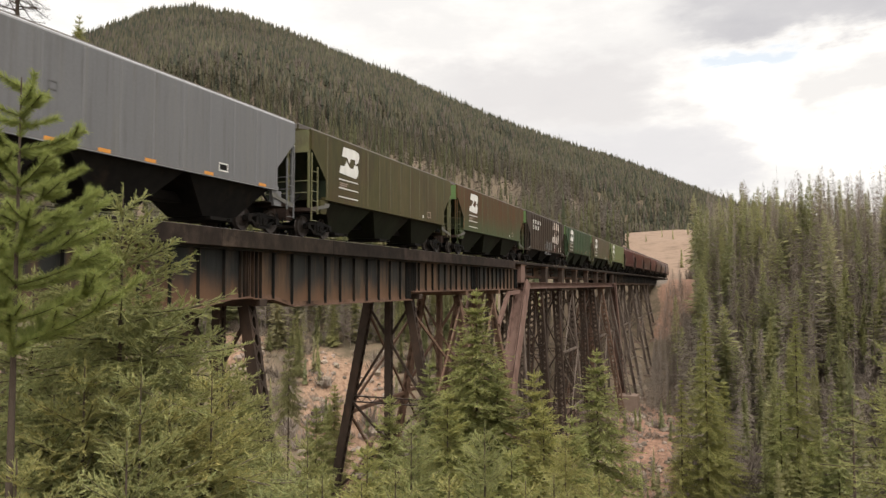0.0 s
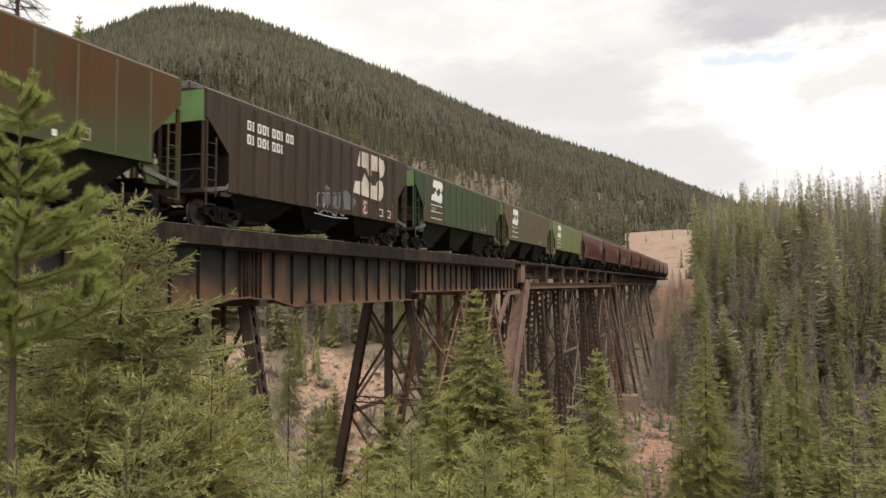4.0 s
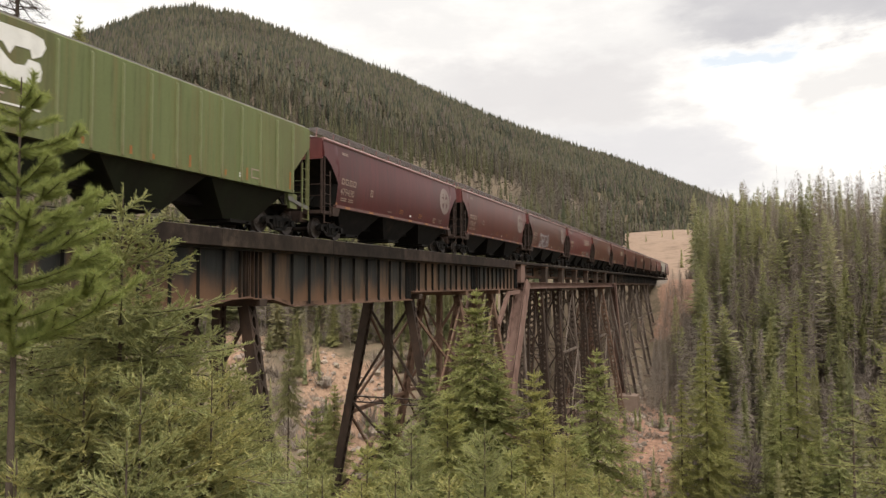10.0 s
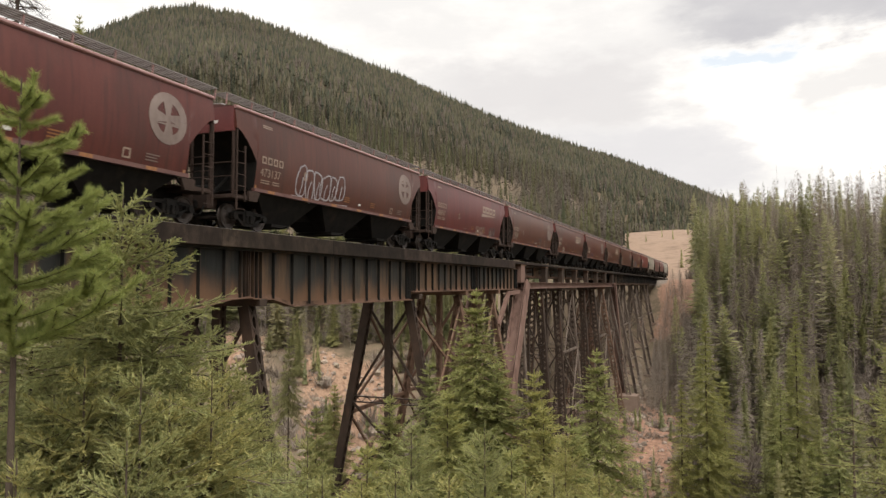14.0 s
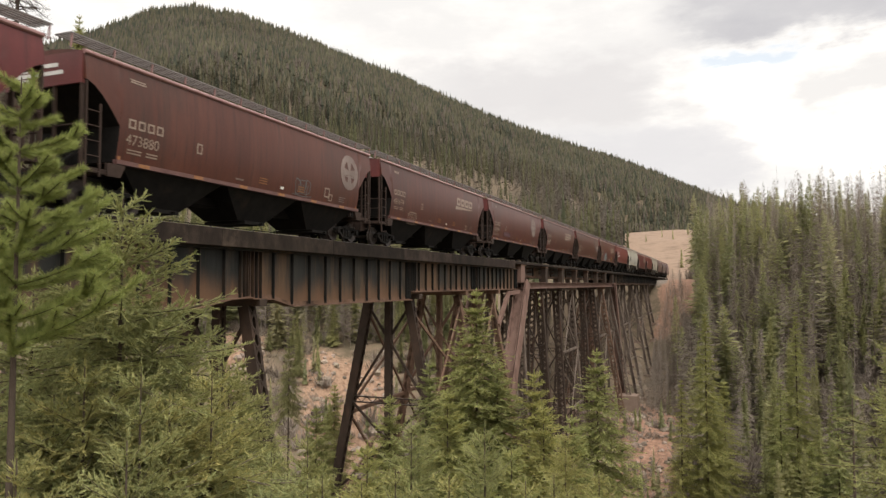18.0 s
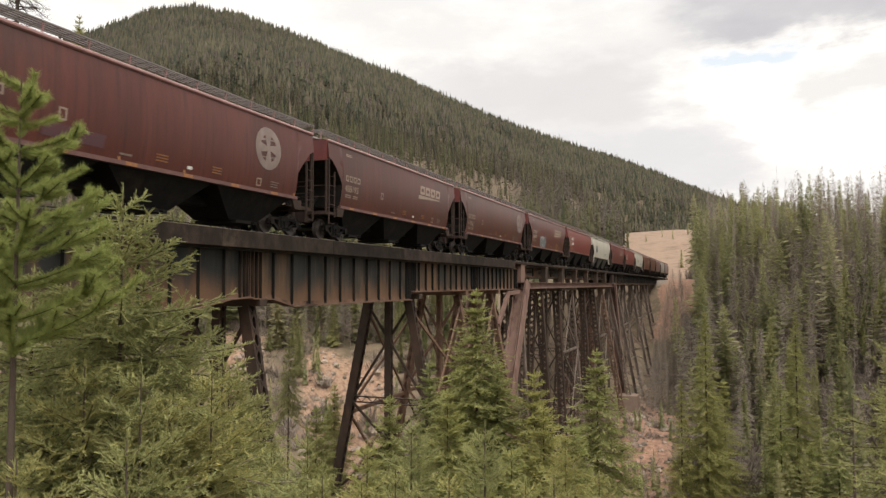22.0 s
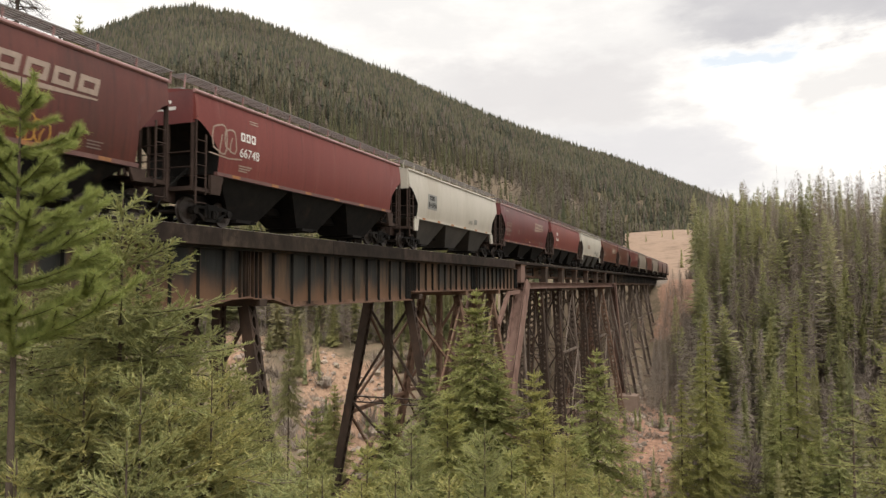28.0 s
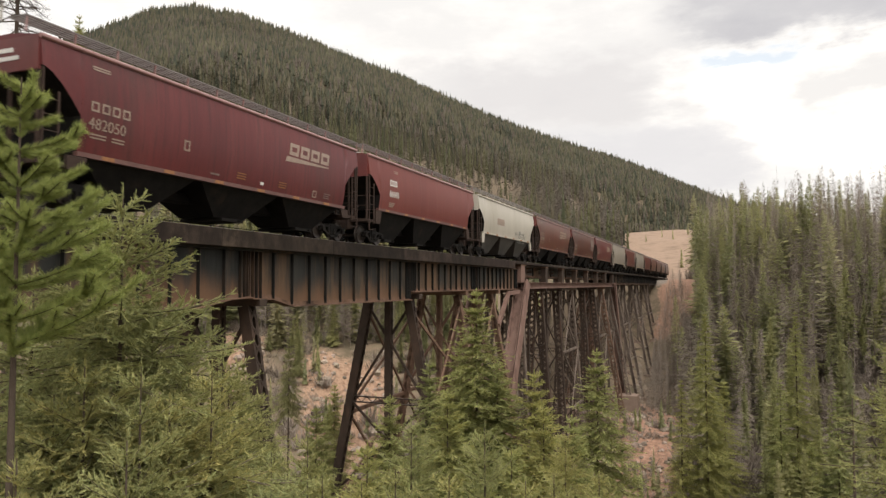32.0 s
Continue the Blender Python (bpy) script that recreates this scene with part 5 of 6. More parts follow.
def text_mesh(words, size, material):
    cu = bpy.data.curves.new("lettering", "FONT")
    cu.body, cu.size, cu.extrude = words, size, 0.003
    ob = bpy.data.objects.new("lettering", cu)
    scene.collection.objects.link(ob)
    bpy.context.view_layer.update()
    me = bpy.data.meshes.new_from_object(ob.evaluated_get(bpy.context.evaluated_depsgraph_get()))
    bpy.data.objects.remove(ob)
    bpy.data.curves.remove(cu)
    me.materials.clear()
    me.materials.append(material)
    return me


def lettering(car, words, y, z, size, material, x, style):
    me = text_mesh(words, size, material)
    if style in ("round", "deep"):
        for v in me.vertices:
            v.co.z -= 1.60 - half_width(style, z + v.co.y)
    ob = part("lettering", me, None, car)
    ob.matrix_basis = Matrix.Translation((x, y, z)) @ Euler((radians(90), 0, radians(90))).to_matrix().to_4x4()
    return ob


def swoosh_mark(y, z, s, t):
    """A two-part block emblem with a slanting notch in its middle."""
    shapes = [[((a - 10.31) / 3.39, (b - 2.15) / 2.25) for a, b in q] for q in NOTCHED]
    return [[(y + s * u, z + t * v) for u, v in q] for q in shapes]


NOTCHED = [[(10.96, 4.38), (12.92, 4.40), (13.54, 4.29), (13.70, 3.95), (13.50, 3.52), (13.01, 3.28), (12.91, 3.65), (12.19, 3.62), (11.93, 3.22), (11.60, 3.62), (10.69, 3.62)],
           [(10.48, 2.86), (11.16, 2.91), (11.45, 3.35), (11.88, 2.99), (12.16, 2.85), (12.67, 2.91), (12.84, 3.22), (13.38, 3.21), (13.54, 2.86), (13.46, 2.43), (13.10, 2.15), (10.31, 2.29)]]


def open_block(y, z, w, h, t, lean=0.0):
    """Four strokes round an open upright or leaning block."""
    def at(u, v):
        return (y + u + lean * v, z + v)
    return [[at(0, 0), at(t, 0), at(t, h), at(0, h)], [at(w - t, 0), at(w, 0), at(w, h), at(w - t, h)], [at(t, 0), at(w - t, 0), at(w - t, t), at(t, t)], [at(t, h - t), at(w - t, h - t), at(w - t, h), at(t, h)]]


def block_word(y, z, n, s, pitch=0.86):
    """A short word as plain open blocks."""
    return [p for k in range(n) for p in open_block(y + k * s * pitch, z, s * pitch * 0.74, s, s * 0.2)]


def wedge_mark(y, z):
    """Four slanted open blocks over a tapering bar."""
    out = []
    for k in range(4):
        out += open_block(y + 0.26 + k * 0.80, z + 0.30, 0.66, 0.50, 0.15, 0.25)
    out.append([(y, z), (y + 3.3, z + 0.17), (y + 3.35, z + 0.22), (y + 0.1, z + 0.22)])
    return out


def ring_mark(y, z, r):
    """A round emblem: a ring, and a cross that fills it."""
    n = 32
    ring = []
    for k in range(n + 1):
        a = 6.2832 * k / n * 0.999
        ring.append((y + r * math.cos(a), z + r * math.sin(a)))
    for k in range(n, -1, -1):
        a = 6.2832 * k / n * 0.999
        ring.append((y + 0.64 * r * math.cos(a), z + 0.64 * r * math.sin(a)))
    cross = []
    for k in range(4):
        a = 1.5708 * k
        for d, q in ((-0.62, 0.17), (-0.36, 0.70), (0.36, 0.70)):
            cross.append((y + q * r * math.cos(a + d), z + q * r * math.sin(a + d)))
    return [ring, cross]


def bars(y, z, widths, h=0.05, gap=0.09):
    return [[(y, z - i * gap), (y + w, z - i * gap), (y + w, z - i * gap + h), (y, z - i * gap + h)] for i, w in enumerate(widths)]


def stroke(pts, t):
    """A crooked painted line of width t as short slabs."""
    out = []
    for (a, b), (c, d) in zip(pts, pts[1:]):
        n = math.hypot(c - a, d - b) or 1.0
        u, v = (c - a) / n * t / 2, (d - b) / n * t / 2
        out.append([(a - u - v, b - v + u), (c + u - v, d + v + u), (c + u + v, d + v - u), (a - u + v, b - v - u)])
    return out


def scrawl(y, z, n, s, seed):
    """Spray-painted bubble shapes: bulging outlines side by side, each with an inner stroke, on a shared foot line."""
    g = random.Random(seed)
    out = []
    for k in range(n):
        cy, cz, wy, wz = y + k * s * 0.58, z + g.uniform(-0.06, 0.06) * s, s * g.uniform(0.28, 0.36), s * g.uniform(0.42, 0.55)
        p1, p2 = g.uniform(0, 6), g.uniform(0, 6)
        ring = []
        for i in range(15):
            a = 6.2832 * i / 14
            q = 1 + 0.13 * math.sin(2 * a + p1) + 0.10 * math.sin(3 * a + p2)
            ring.append((cy + wy * q * math.copysign(abs(math.cos(a)) ** 0.7, math.cos(a)), cz + wz * q * math.copysign(abs(math.sin(a)) ** 0.7, math.sin(a))))
        out += stroke(ring, s * 0.055)
        b = g.uniform(-0.2, 0.2)
        out += stroke([(cy - wy * 0.1, cz - wz * 0.95), (cy + b * wy, cz - wz * 0.3), (cy + wy * 0.25, cz + wz * 0.25)], s * 0.05)
    out += stroke([(y - 0.5 * s, z - 0.56 * s), (y + n * s * 0.25, z - 0.62 * s), (y + n * s * 0.6, z - 0.55 * s)], s * 0.05)
    return out


PLATE = mat("bare_corner_plate", [(0.065, 0.062, 0.052), (0.115, 0.108, 0.092)], 0.6, scale=2.5, streak=0.5, stain=(0.05, 0.036, 0.025), stain_at=0.58, bump=0.03)
SILL_LOW = 1.50


def hopper_car(style, L, paint, end_paint, under, cap, label, marks, near=True):
    """A covered hopper car; its leading end is at y = 0 and it runs to y = L. Rails are at z = 0."""
    global EAVE, SILL, PANEL
    EAVE, SILL, PANEL = FORMS[style]
    car = thing("hopper_car", label, "railway car", "grain train")
    key = (style, round(L, 2))
    rail_paint = GRIMY if paint in (OXIDE, OXIDE_NEW, WHITEPAINT) else END_OLIVE if paint is OLIVE else paint
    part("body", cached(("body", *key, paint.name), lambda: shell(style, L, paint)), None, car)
    wid = lambda z: half_width(style, z)
    lip = 1.53 if style in ("round", "deep") else 1.60
    # eave strips and side sills
    for sx in (1, -1):
        def eave():
            g = Geo().box(min(sx * 1.42, sx * 1.55), max(sx * 1.42, sx * 1.55), -0.02, L + 0.02, EAVE - 0.03, EAVE + 0.10, 0.04)
            return fix(g.mesh("eave_strip", cap))
        part("eave_strip", cached(("eave", sx, L, cap.name), eave), None, car)

        def sill():
            g = Geo().box(min(sx * 1.38, sx * lip), max(sx * 1.38, sx * lip), CUT - 0.05, L - CUT + 0.05, SILL - 0.08, SILL + 0.05)
            return fix(g.mesh("side_sill", SILLDUST if paint in (OXIDE, OXIDE_NEW) else paint))
        part("side_sill", cached(("sill", sx, L, paint.name), sill), None, car)

        for end in (0, 1):
            def gusset():
                q = [(CUT - 0.35, 1.02), (CUT + 0.12, 1.02), (CUT + 0.30, SILL - 0.10), (CUT - 0.35, SILL - 0.10)]
                g = Geo().prism_x([(L - a, b) for a, b in q] if end else q, *sorted((sx * 1.40, sx * 1.52)))
                return fix(g.mesh("bolster_gusset", GRIMY if paint in (OXIDE, OXIDE_NEW) else paint))
            part("bolster_gusset", cached(("gusset", end, sx, L, paint.name), gusset), None, car)
    part("centre_sill", cached(("csill", L), lambda: fix(Geo().box(-0.30, 0.30, -0.15, L + 0.15, 0.78, 1.12, 0.03).mesh("centre_sill", UNDER))), None, car)
    # hopper bays
    nb = 3
    span = (L - 2 * CUT - 0.3) / nb
    for k in range(nb):
        yc = CUT + 0.15 + span * (k + 0.5)
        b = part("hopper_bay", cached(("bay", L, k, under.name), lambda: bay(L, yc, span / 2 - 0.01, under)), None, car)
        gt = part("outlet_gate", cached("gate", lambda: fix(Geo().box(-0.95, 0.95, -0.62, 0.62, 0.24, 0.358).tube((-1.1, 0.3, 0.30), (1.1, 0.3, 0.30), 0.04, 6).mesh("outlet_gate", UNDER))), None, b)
        gt.location.y = yc
    # ends
    for side in (0, 1):
        flip = Matrix.Identity(4) if side == 0 else Matrix.Translation((0, L, 0)) @ Matrix.Diagonal((1, -1, 1, 1))

        def flipped(g, name, material):
            g.v = [tuple(flip @ Vector(p)) for p in g.v]
            return fix(g.mesh(name, material))

        pm = end_paint
        part("end_panel", cached(("panel", side, L, pm.name, style), lambda: flipped(Geo().box(-1.46, 1.46, -0.035, -0.003, PANEL - 0.02, EAVE + 0.06).box(-1.50, 1.50, -0.06, 0.02, PANEL - 0.10, PANEL - 0.02), "end_panel", pm)), None, car)
        part("end_platform", cached(("plat", side, L, paint.name), lambda: flipped(Geo().box(-1.45, 1.45, -0.05, CUT - 0.36, 1.06, 1.20).box(-0.5, 0.5, -0.25, 0.3, 0.70, 1.18).box(-1.0, 1.0, 0.2, CUT, 1.20, 1.24), "end_platform", GRIMY)), None, car)
        if style not in ("round", "deep"):
            for sx in (1, -1):
                part("corner_plate", cached(("corner", side, sx, L), lambda: flipped(Geo().prism_x([(-0.02, 1.06), (0.10, 1.06), (CUT + 0.30, 1.34), (CUT + 0.34, SILL_LOW), (CUT - 0.02, SILL_LOW), (CUT - 0.10, 1.40), (-0.02, 1.20)], *sorted((sx * 1.535, sx * 1.565))), "corner_plate", PLATE)), None, car)
        for x in (-1.44, -0.42, 0.42, 1.44):
            part("end_post", cached(("epost", side, L, x, rail_paint.name), lambda: flipped(Geo().beam((x, 0.0, 1.2), (x, 0.0, PANEL - 0.05), 0.10, 0.07), "end_post", rail_paint)), None, car)
        part("end_rail", cached(("erail", side, L, rail_paint.name), lambda: flipped(Geo().tube((-1.44, -0.03, 2.35), (1.44, -0.03, 2.35), 0.022, 6).tube((-1.44, -0.03, 1.85), (1.44, -0.03, 1.85), 0.022, 6), "end_rail", rail_paint)), None, car)
        for x in (-0.42, 0.42):
            part("slope_sheet_brace", cached(("brace", side, L, x), lambda: flipped(Geo().beam((x, 0.1, 1.25), (x, 1.0, 2.0), 0.08, 0.08), "slope_sheet_brace", UNDER)), None, car)
        if side == 0:
            part("air_reservoir", cached("tank", lambda: fix(Geo().tube((-0.95, 0.55, 1.47), (0.15, 0.55, 1.47), 0.20, 12).mesh("air_reservoir", UNDER))), None, car)
            part("brake_wheel", cached(("bwheel", paint.name), lambda: fix(brake_wheel().mesh("brake_wheel", paint))), None, car)
        for sx in (1, -1):
            def lad():
                g = ladder(0.04, 0.52, paint)
                if sx < 0:
                    g.v = [(-a, b, c) for a, b, c in g.v]
                return flipped(g, "ladder", rail_paint)
            part("ladder", cached(("ladder", side, sx, L, rail_paint.name), lad), None, car)
        part("coupler", cached(("coupler", side, L), lambda: flipped(Geo().box(-0.10, 0.10, -0.62, 0.05, 0.72, 0.92).box(-0.19, 0.19, -0.70, -0.40, 0.66, 0.98, 0.05), "coupler", UNDER)), None, car)
        part("air_hose", cached(("hose", side, L), lambda: flipped(Geo().tube((0.35, -0.2, 0.85), (0.38, -0.45, 0.45), 0.03, 6).tube((0.38, -0.45, 0.45), (0.1, -0.66, 0.40), 0.03, 6), "air_hose", UNDER)), None, car)
        truck(car, 1.45 if side == 0 else L - 1.45)
    # roof walk
    up, xo = (0.44, 0.80) if style == "round" else (0.50, 0.80) if style == "deep" else (0.26, 0.52)

    def walkway(sx):
        g = Geo()
        for k in range(5):
            x = sx * (xo + 0.144 * k)
            g.box(x - 0.026, x + 0.026, -0.35, L + 0.35, EAVE + up, EAVE + up + 0.04)
        y = -0.35
        while y < L + 0.36:
            g.box(min(sx * (xo - 0.01), sx * (xo + 0.59)), max(sx * (xo - 0.01), sx * (xo + 0.59)), y - 0.014, y + 0.014, EAVE + up + 0.005, EAVE + up + 0.035)
            y += 0.45
        return fix(g.mesh("running_board", GRATING))
    for sx in (1, -1):
        part("running_board", cached(("walk", sx, L), lambda: walkway(sx)), None, car)
        n = int((L + 0.6) / 1.42)
        for k in range(n + 1):
            ob = part("walk_support", cached(("wsup", sx, style, cap.name), lambda: fix(Geo().beam((sx * min(1.32, xo + 0.54), 0, EAVE + 0.06), (sx * (xo + 0.56), 0, EAVE + up + 0.01), 0.05, 0.03, up=(0, 1, 0)).mesh("walk_support", cap))), None, car)
            ob.location.y = -0.3 + (L + 0.6) * k / n
    part("hatch_trough", cached(("trough", L), lambda: fix(Geo().box(-0.42, 0.42, 0.6, L - 0.6, EAVE + 0.20, EAVE + 0.42, 0.06).mesh("hatch_trough", GRATING))), None, car)
    if style not in ("round", "deep"):
        n = {"flat": 14, "post": 15, "smooth": 12}[style]
        for sx in (1, -1):
            for k in range(n):
                y = L / 2 + 0.93 * (k - 7) if style == "post" else CUT + 0.10 + (L - 2 * CUT - 0.2) * k / (n - 1)
                if style != "post" and paint is not GREYPAINT and 2.3 < y < 4.3:  # the emblem stands on a plain sheet
                    continue
                w, d = {"flat": (0.036, 0.075), "post": (0.075, 0.085), "smooth": (0.026, 0.022)}[style]
                ob = part("side_rib", cached(("rib", sx, style, paint.name), lambda: fix(Geo().add([(sx * 1.579, -w, SILL - 0.08), (sx * 1.579, w, SILL - 0.08), (sx * (1.58 + d), w * 0.6, SILL - 0.02), (sx * (1.58 + d), -w * 0.6, SILL - 0.02), (sx * 1.579, -w, EAVE - 0.04), (sx * 1.579, w, EAVE - 0.04), (sx * (1.58 + d), w * 0.6, EAVE - 0.10), (sx * (1.58 + d), -w * 0.6, EAVE - 0.10)], [(0, 1, 2, 3), (7, 6, 5, 4), (0, 4, 5, 1), (1, 5, 6, 2), (2, 6, 7, 3), (3, 7, 4, 0)]).mesh("side_rib", GREEN_RIB if paint is DARKGREEN else LIGHT_RIB if paint is LIGHTGREEN else GREY_SEAM if paint is GREYPAINT else OLIVE_RIB if paint in (OLIVE, OLIVE_RUST, BROWNED) else paint))), None, car)
                ob.location.y = y
    for kind, polys, material in marks:
        x = 1.604 if style in ("round", "deep") else 1.588
        if kind == "text":
            words, y, z, size = polys
            lettering(car, words, y, z, size, material, x + 0.010, style)
        elif kind == "end":
            part("marking", fix(_end_marks().mesh("marking", material)), None, car)
        elif kind == "reflector":
            for y in polys:
                ob = part("reflector", cached(("refl", material.name), lambda: fix(Geo().box(lip + 0.001, lip + 0.006, -0.22, 0.22, SILL - 0.07, SILL + 0.04).mesh("reflector", material))), None, car)
                ob.location.y = y
        elif kind == "upright_reflector":
            for y, h in polys:
                ob = part("reflector", cached(("upright", material.name, h), lambda: fix(Geo().box(wid(SILL + 0.1) + 0.004, wid(SILL + 0.1) + 0.012, -0.05, 0.05, SILL + 0.06, SILL + 0.06 + h).mesh("reflector", material))), None, car)
                ob.location.y = y
        elif kind == "rib_paint":
            for p in polys:
                for k in range(15):
                    y = L / 2 + 0.93 * (k - 7)
                    q = strip_of(p, y - 0.044, y + 0.044)
                    if len(q) > 2:
                        part("emblem", mark_mesh([q], 1.666, material), None, car)
        elif kind in ("emblem", "streak"):
            for p in polys:
                part(kind, mark_mesh([p], x, material, style), None, car)
        else:
            part("marking" if kind == "squiggle" else kind, mark_mesh(polys, x + (0.008 if kind == "squiggle" else 0), material, style), None, car)
    return car


def _end_marks():
    g = Geo()
    for a, b, z in ((-0.35, 0.55, 4.02), (-0.35, 0.75, 3.80), (-1.25, -0.6, 3.95), (-1.25, -0.5, 3.80), (-1.25, -0.55, 3.65)):
        g.box(a, b, -0.045, -0.036, z, z + 0.11)
    return g


LEADS = [-162.80, -144.72, -126.65, -108.31, -90.59, -72.59, -54.70, -36.58, -18.52, -0.30, 17.77, 35.26, 53.51, 71.77, 90.04, 107.40, 125.78, 143.63, 161.04, 179.01, 197.24, 214.55, 232.14, 249.75, 267.1, 284.6, 302.2]
while len(LEADS) < 38:
    LEADS.append(LEADS[-1] + 17.7)
REFL = [2.2, 4.6, 7.0, 9.4, 11.8, 14.2]


def livery(i, L):
    red_label = "oxide-red round-sided covered grain hopper car"
    small = lambda y, z: bars(y, z, (0.75, 0.65, 0.5))
    if i == 0:
        return "smooth", GREYPAINT, GREYPAINT, UNDER, GREY_CAP, "plain grey smooth-sided covered grain hopper car", [("reflector", [2.0, 3.8, 5.5, 7.19, 8.92, 11.57, 14.6], AMBER), ("marking", open_block(12.09, 1.87, 0.49, 0.30, 0.045), MARK), ("marking", [[(12.16, 1.93), (12.52, 1.93), (12.52, 2.11), (12.16, 2.11)]], UNDER), ("marking", open_block(5.35, 3.0, 0.3, 0.25, 0.03), MARK_GREY), ("sill_lip", [[(CUT, 1.615), (L - CUT, 1.615), (L - CUT, 1.645), (CUT, 1.645)]], GREY_CAP)]
    if i in (1, 2, 4, 5, 6):
        paint = {1: OLIVE, 2: OLIVE_RUST, 4: DARKGREEN, 5: BROWNED, 6: LIGHTGREEN}[i]
        name = {1: "faded olive", 2: "rust-stained olive", 4: "dark green ribbed", 5: "brown-weathered", 6: "light green ribbed"}[i]
        style = "flat" if i in (4, 6) else "smooth"
        marks = [("emblem", swoosh_mark(2.36, 2.95, 1.90, 1.34), MARK), ("marking", [p for z in (2.72, 2.32, 1.92) for p in bars(2.3, z, (1.85,), 0.05)], MARK), ("marking", small(2.4, 2.55), MARK_DIM), ("marking", open_block(L - 4.0, 1.88, 0.52, 0.36, 0.05), MARK_DIM), ("marking", bars(L - 4.7, 1.90, (0.16, 0.16), 0.08), MARK), ("end", None, MARK)]
        if i in (2, 4, 5, 6):
            marks.append(("streak", [[(CUT + 0.02, 1.66), (CUT + 0.14, 1.66), (CUT + 0.12, 2.4), (CUT + 0.04, 2.5)]], ORANGE))
        if i in (4, 5, 6):
            marks.append(("streak", [[(y, 1.66), (y + 0.09, 1.66), (y + 0.09, 1.66 + h), (y + 0.01, 1.68 + h)] for y, h in ((5.4, 0.3), (7.1, 0.35), (8.0, 0.25), (9.6, 0.5), (11.4, 0.3), (12.6, 0.55), (L - CUT - 0.3, 0.8))], ORANGE))
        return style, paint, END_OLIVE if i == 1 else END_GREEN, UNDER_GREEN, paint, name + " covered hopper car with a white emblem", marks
    if i == 3:
        marks = [("emblem", NOTCHED, MARK_AGED), ("rib_paint", NOTCHED, MARK_AGED), ("marking", block_word(2.2, 3.62, 10, 0.36) + block_word(2.2, 3.10, 8, 0.36), MARK),
                 ("scrawl", scrawl(7.4, 1.55, 4, 1.0, 4), SPRAY), ("scrawl", [[(7.6, 1.45), (10.2, 1.40), (10.6, 1.9), (9.6, 2.3), (8.6, 2.0), (7.8, 2.35)]], SPRAY_FILL),
                 ("marking", [[(11.16, 1.28), (11.84, 1.30), (11.84, 2.08), (11.16, 2.05)]], SIGN_RED), ("squiggle", stroke([(11.62, 1.92), (11.45, 1.98), (11.36, 1.86), (11.52, 1.72), (11.36, 1.56), (11.42, 1.40), (11.66, 1.46)], 0.07), MARK), ("marking", open_block(13.02, 1.40, 0.46, 0.38, 0.05), MARK), ("marking", open_block(13.93, 1.40, 0.46, 0.38, 0.05), MARK),
                 ("upright_reflector", [(11.03, 0.40), (12.86, 0.40), (14.70, 0.80)], REFLECT_DIM)]
        return "post", DARKBROWN, END_GREEN, UNDER, DARKBROWN, "black-brown ribbed hopper car with a large white emblem and spray paint", marks
    if i in (18, 21):
        marks = [("marking", [[(2.66, 2.42), (4.1, 2.42), (4.1, 3.33), (2.66, 3.33)]], MARK_DARK) if i == 18 else ("marking", [[(4.5, 2.6), (6.4, 2.6), (6.4, 3.1), (4.5, 3.1)]], MARK_DIM), ("reflector", REFL, ORANGE), ("marking", bars(L - 6.5, 2.3, (0.7, 0.8, 0.7)), MARK_DARK), ("marking", [[(L - 5.4, 2.15), (L - 4.8, 2.15), (L - 4.8, 2.5), (L - 5.4, 2.5)]], MARK_DARK), ("end", None, MARK_DARK)]
        if i == 18:
            marks += [("text", ("846896", 2.78, 2.55, 0.42), UNDER), ("squiggle", block_word(2.95, 2.98, 3, 0.26, 1.0), UNDER)]
        else:
            marks += [("scrawl", scrawl(L - 5.2, 1.95, 5, 0.75, 9), MARK_DARK)]
        return "deep", WHITEPAINT, WHITEPAINT, mat_under_white(), WHITEPAINT, "dirty white round-sided covered hopper car", marks
    if i in (17, 20):
        num = "66748" if i == 17 else "66640"
        marks = [("text", (num, 2.27, 2.55, 0.47), MARK), ("marking", block_word(2.35, 3.13, 3, 0.31, 1.0), MARK), ("marking", small(2.3, 2.2), MARK_DIM), ("marking", bars(2.9, 3.95, (0.5, 0.5), 0.04), MARK_DIM), ("reflector", REFL, REFLECT_DIM), ("end", None, MARK)]
        if i == 17:
            marks += [("scrawl", scrawl(1.2, 3.0, 2, 1.0, 17), MARK_DIM)]
        return "deep", OXIDE_NEW, OXIDE_END, UNDER, CAPS, "bright oxide-red covered hopper car with white numbers", marks
    if i in (25, 27):
        return "round", BEIGE, BEIGE, UNDER, BEIGE, "dusty beige covered hopper car", [("reflector", REFL, YELLOW)]
    nums = {7: "479430", 8: "478247", 9: "473137", 10: "486897", 11: "473880", 12: "481674", 13: "481394", 14: "488193", 15: "478967", 19: "482050"}
    wedged = i in (10, 12, 14, 16, 19, 22, 24)
    up = 0.20 if wedged else 0.0
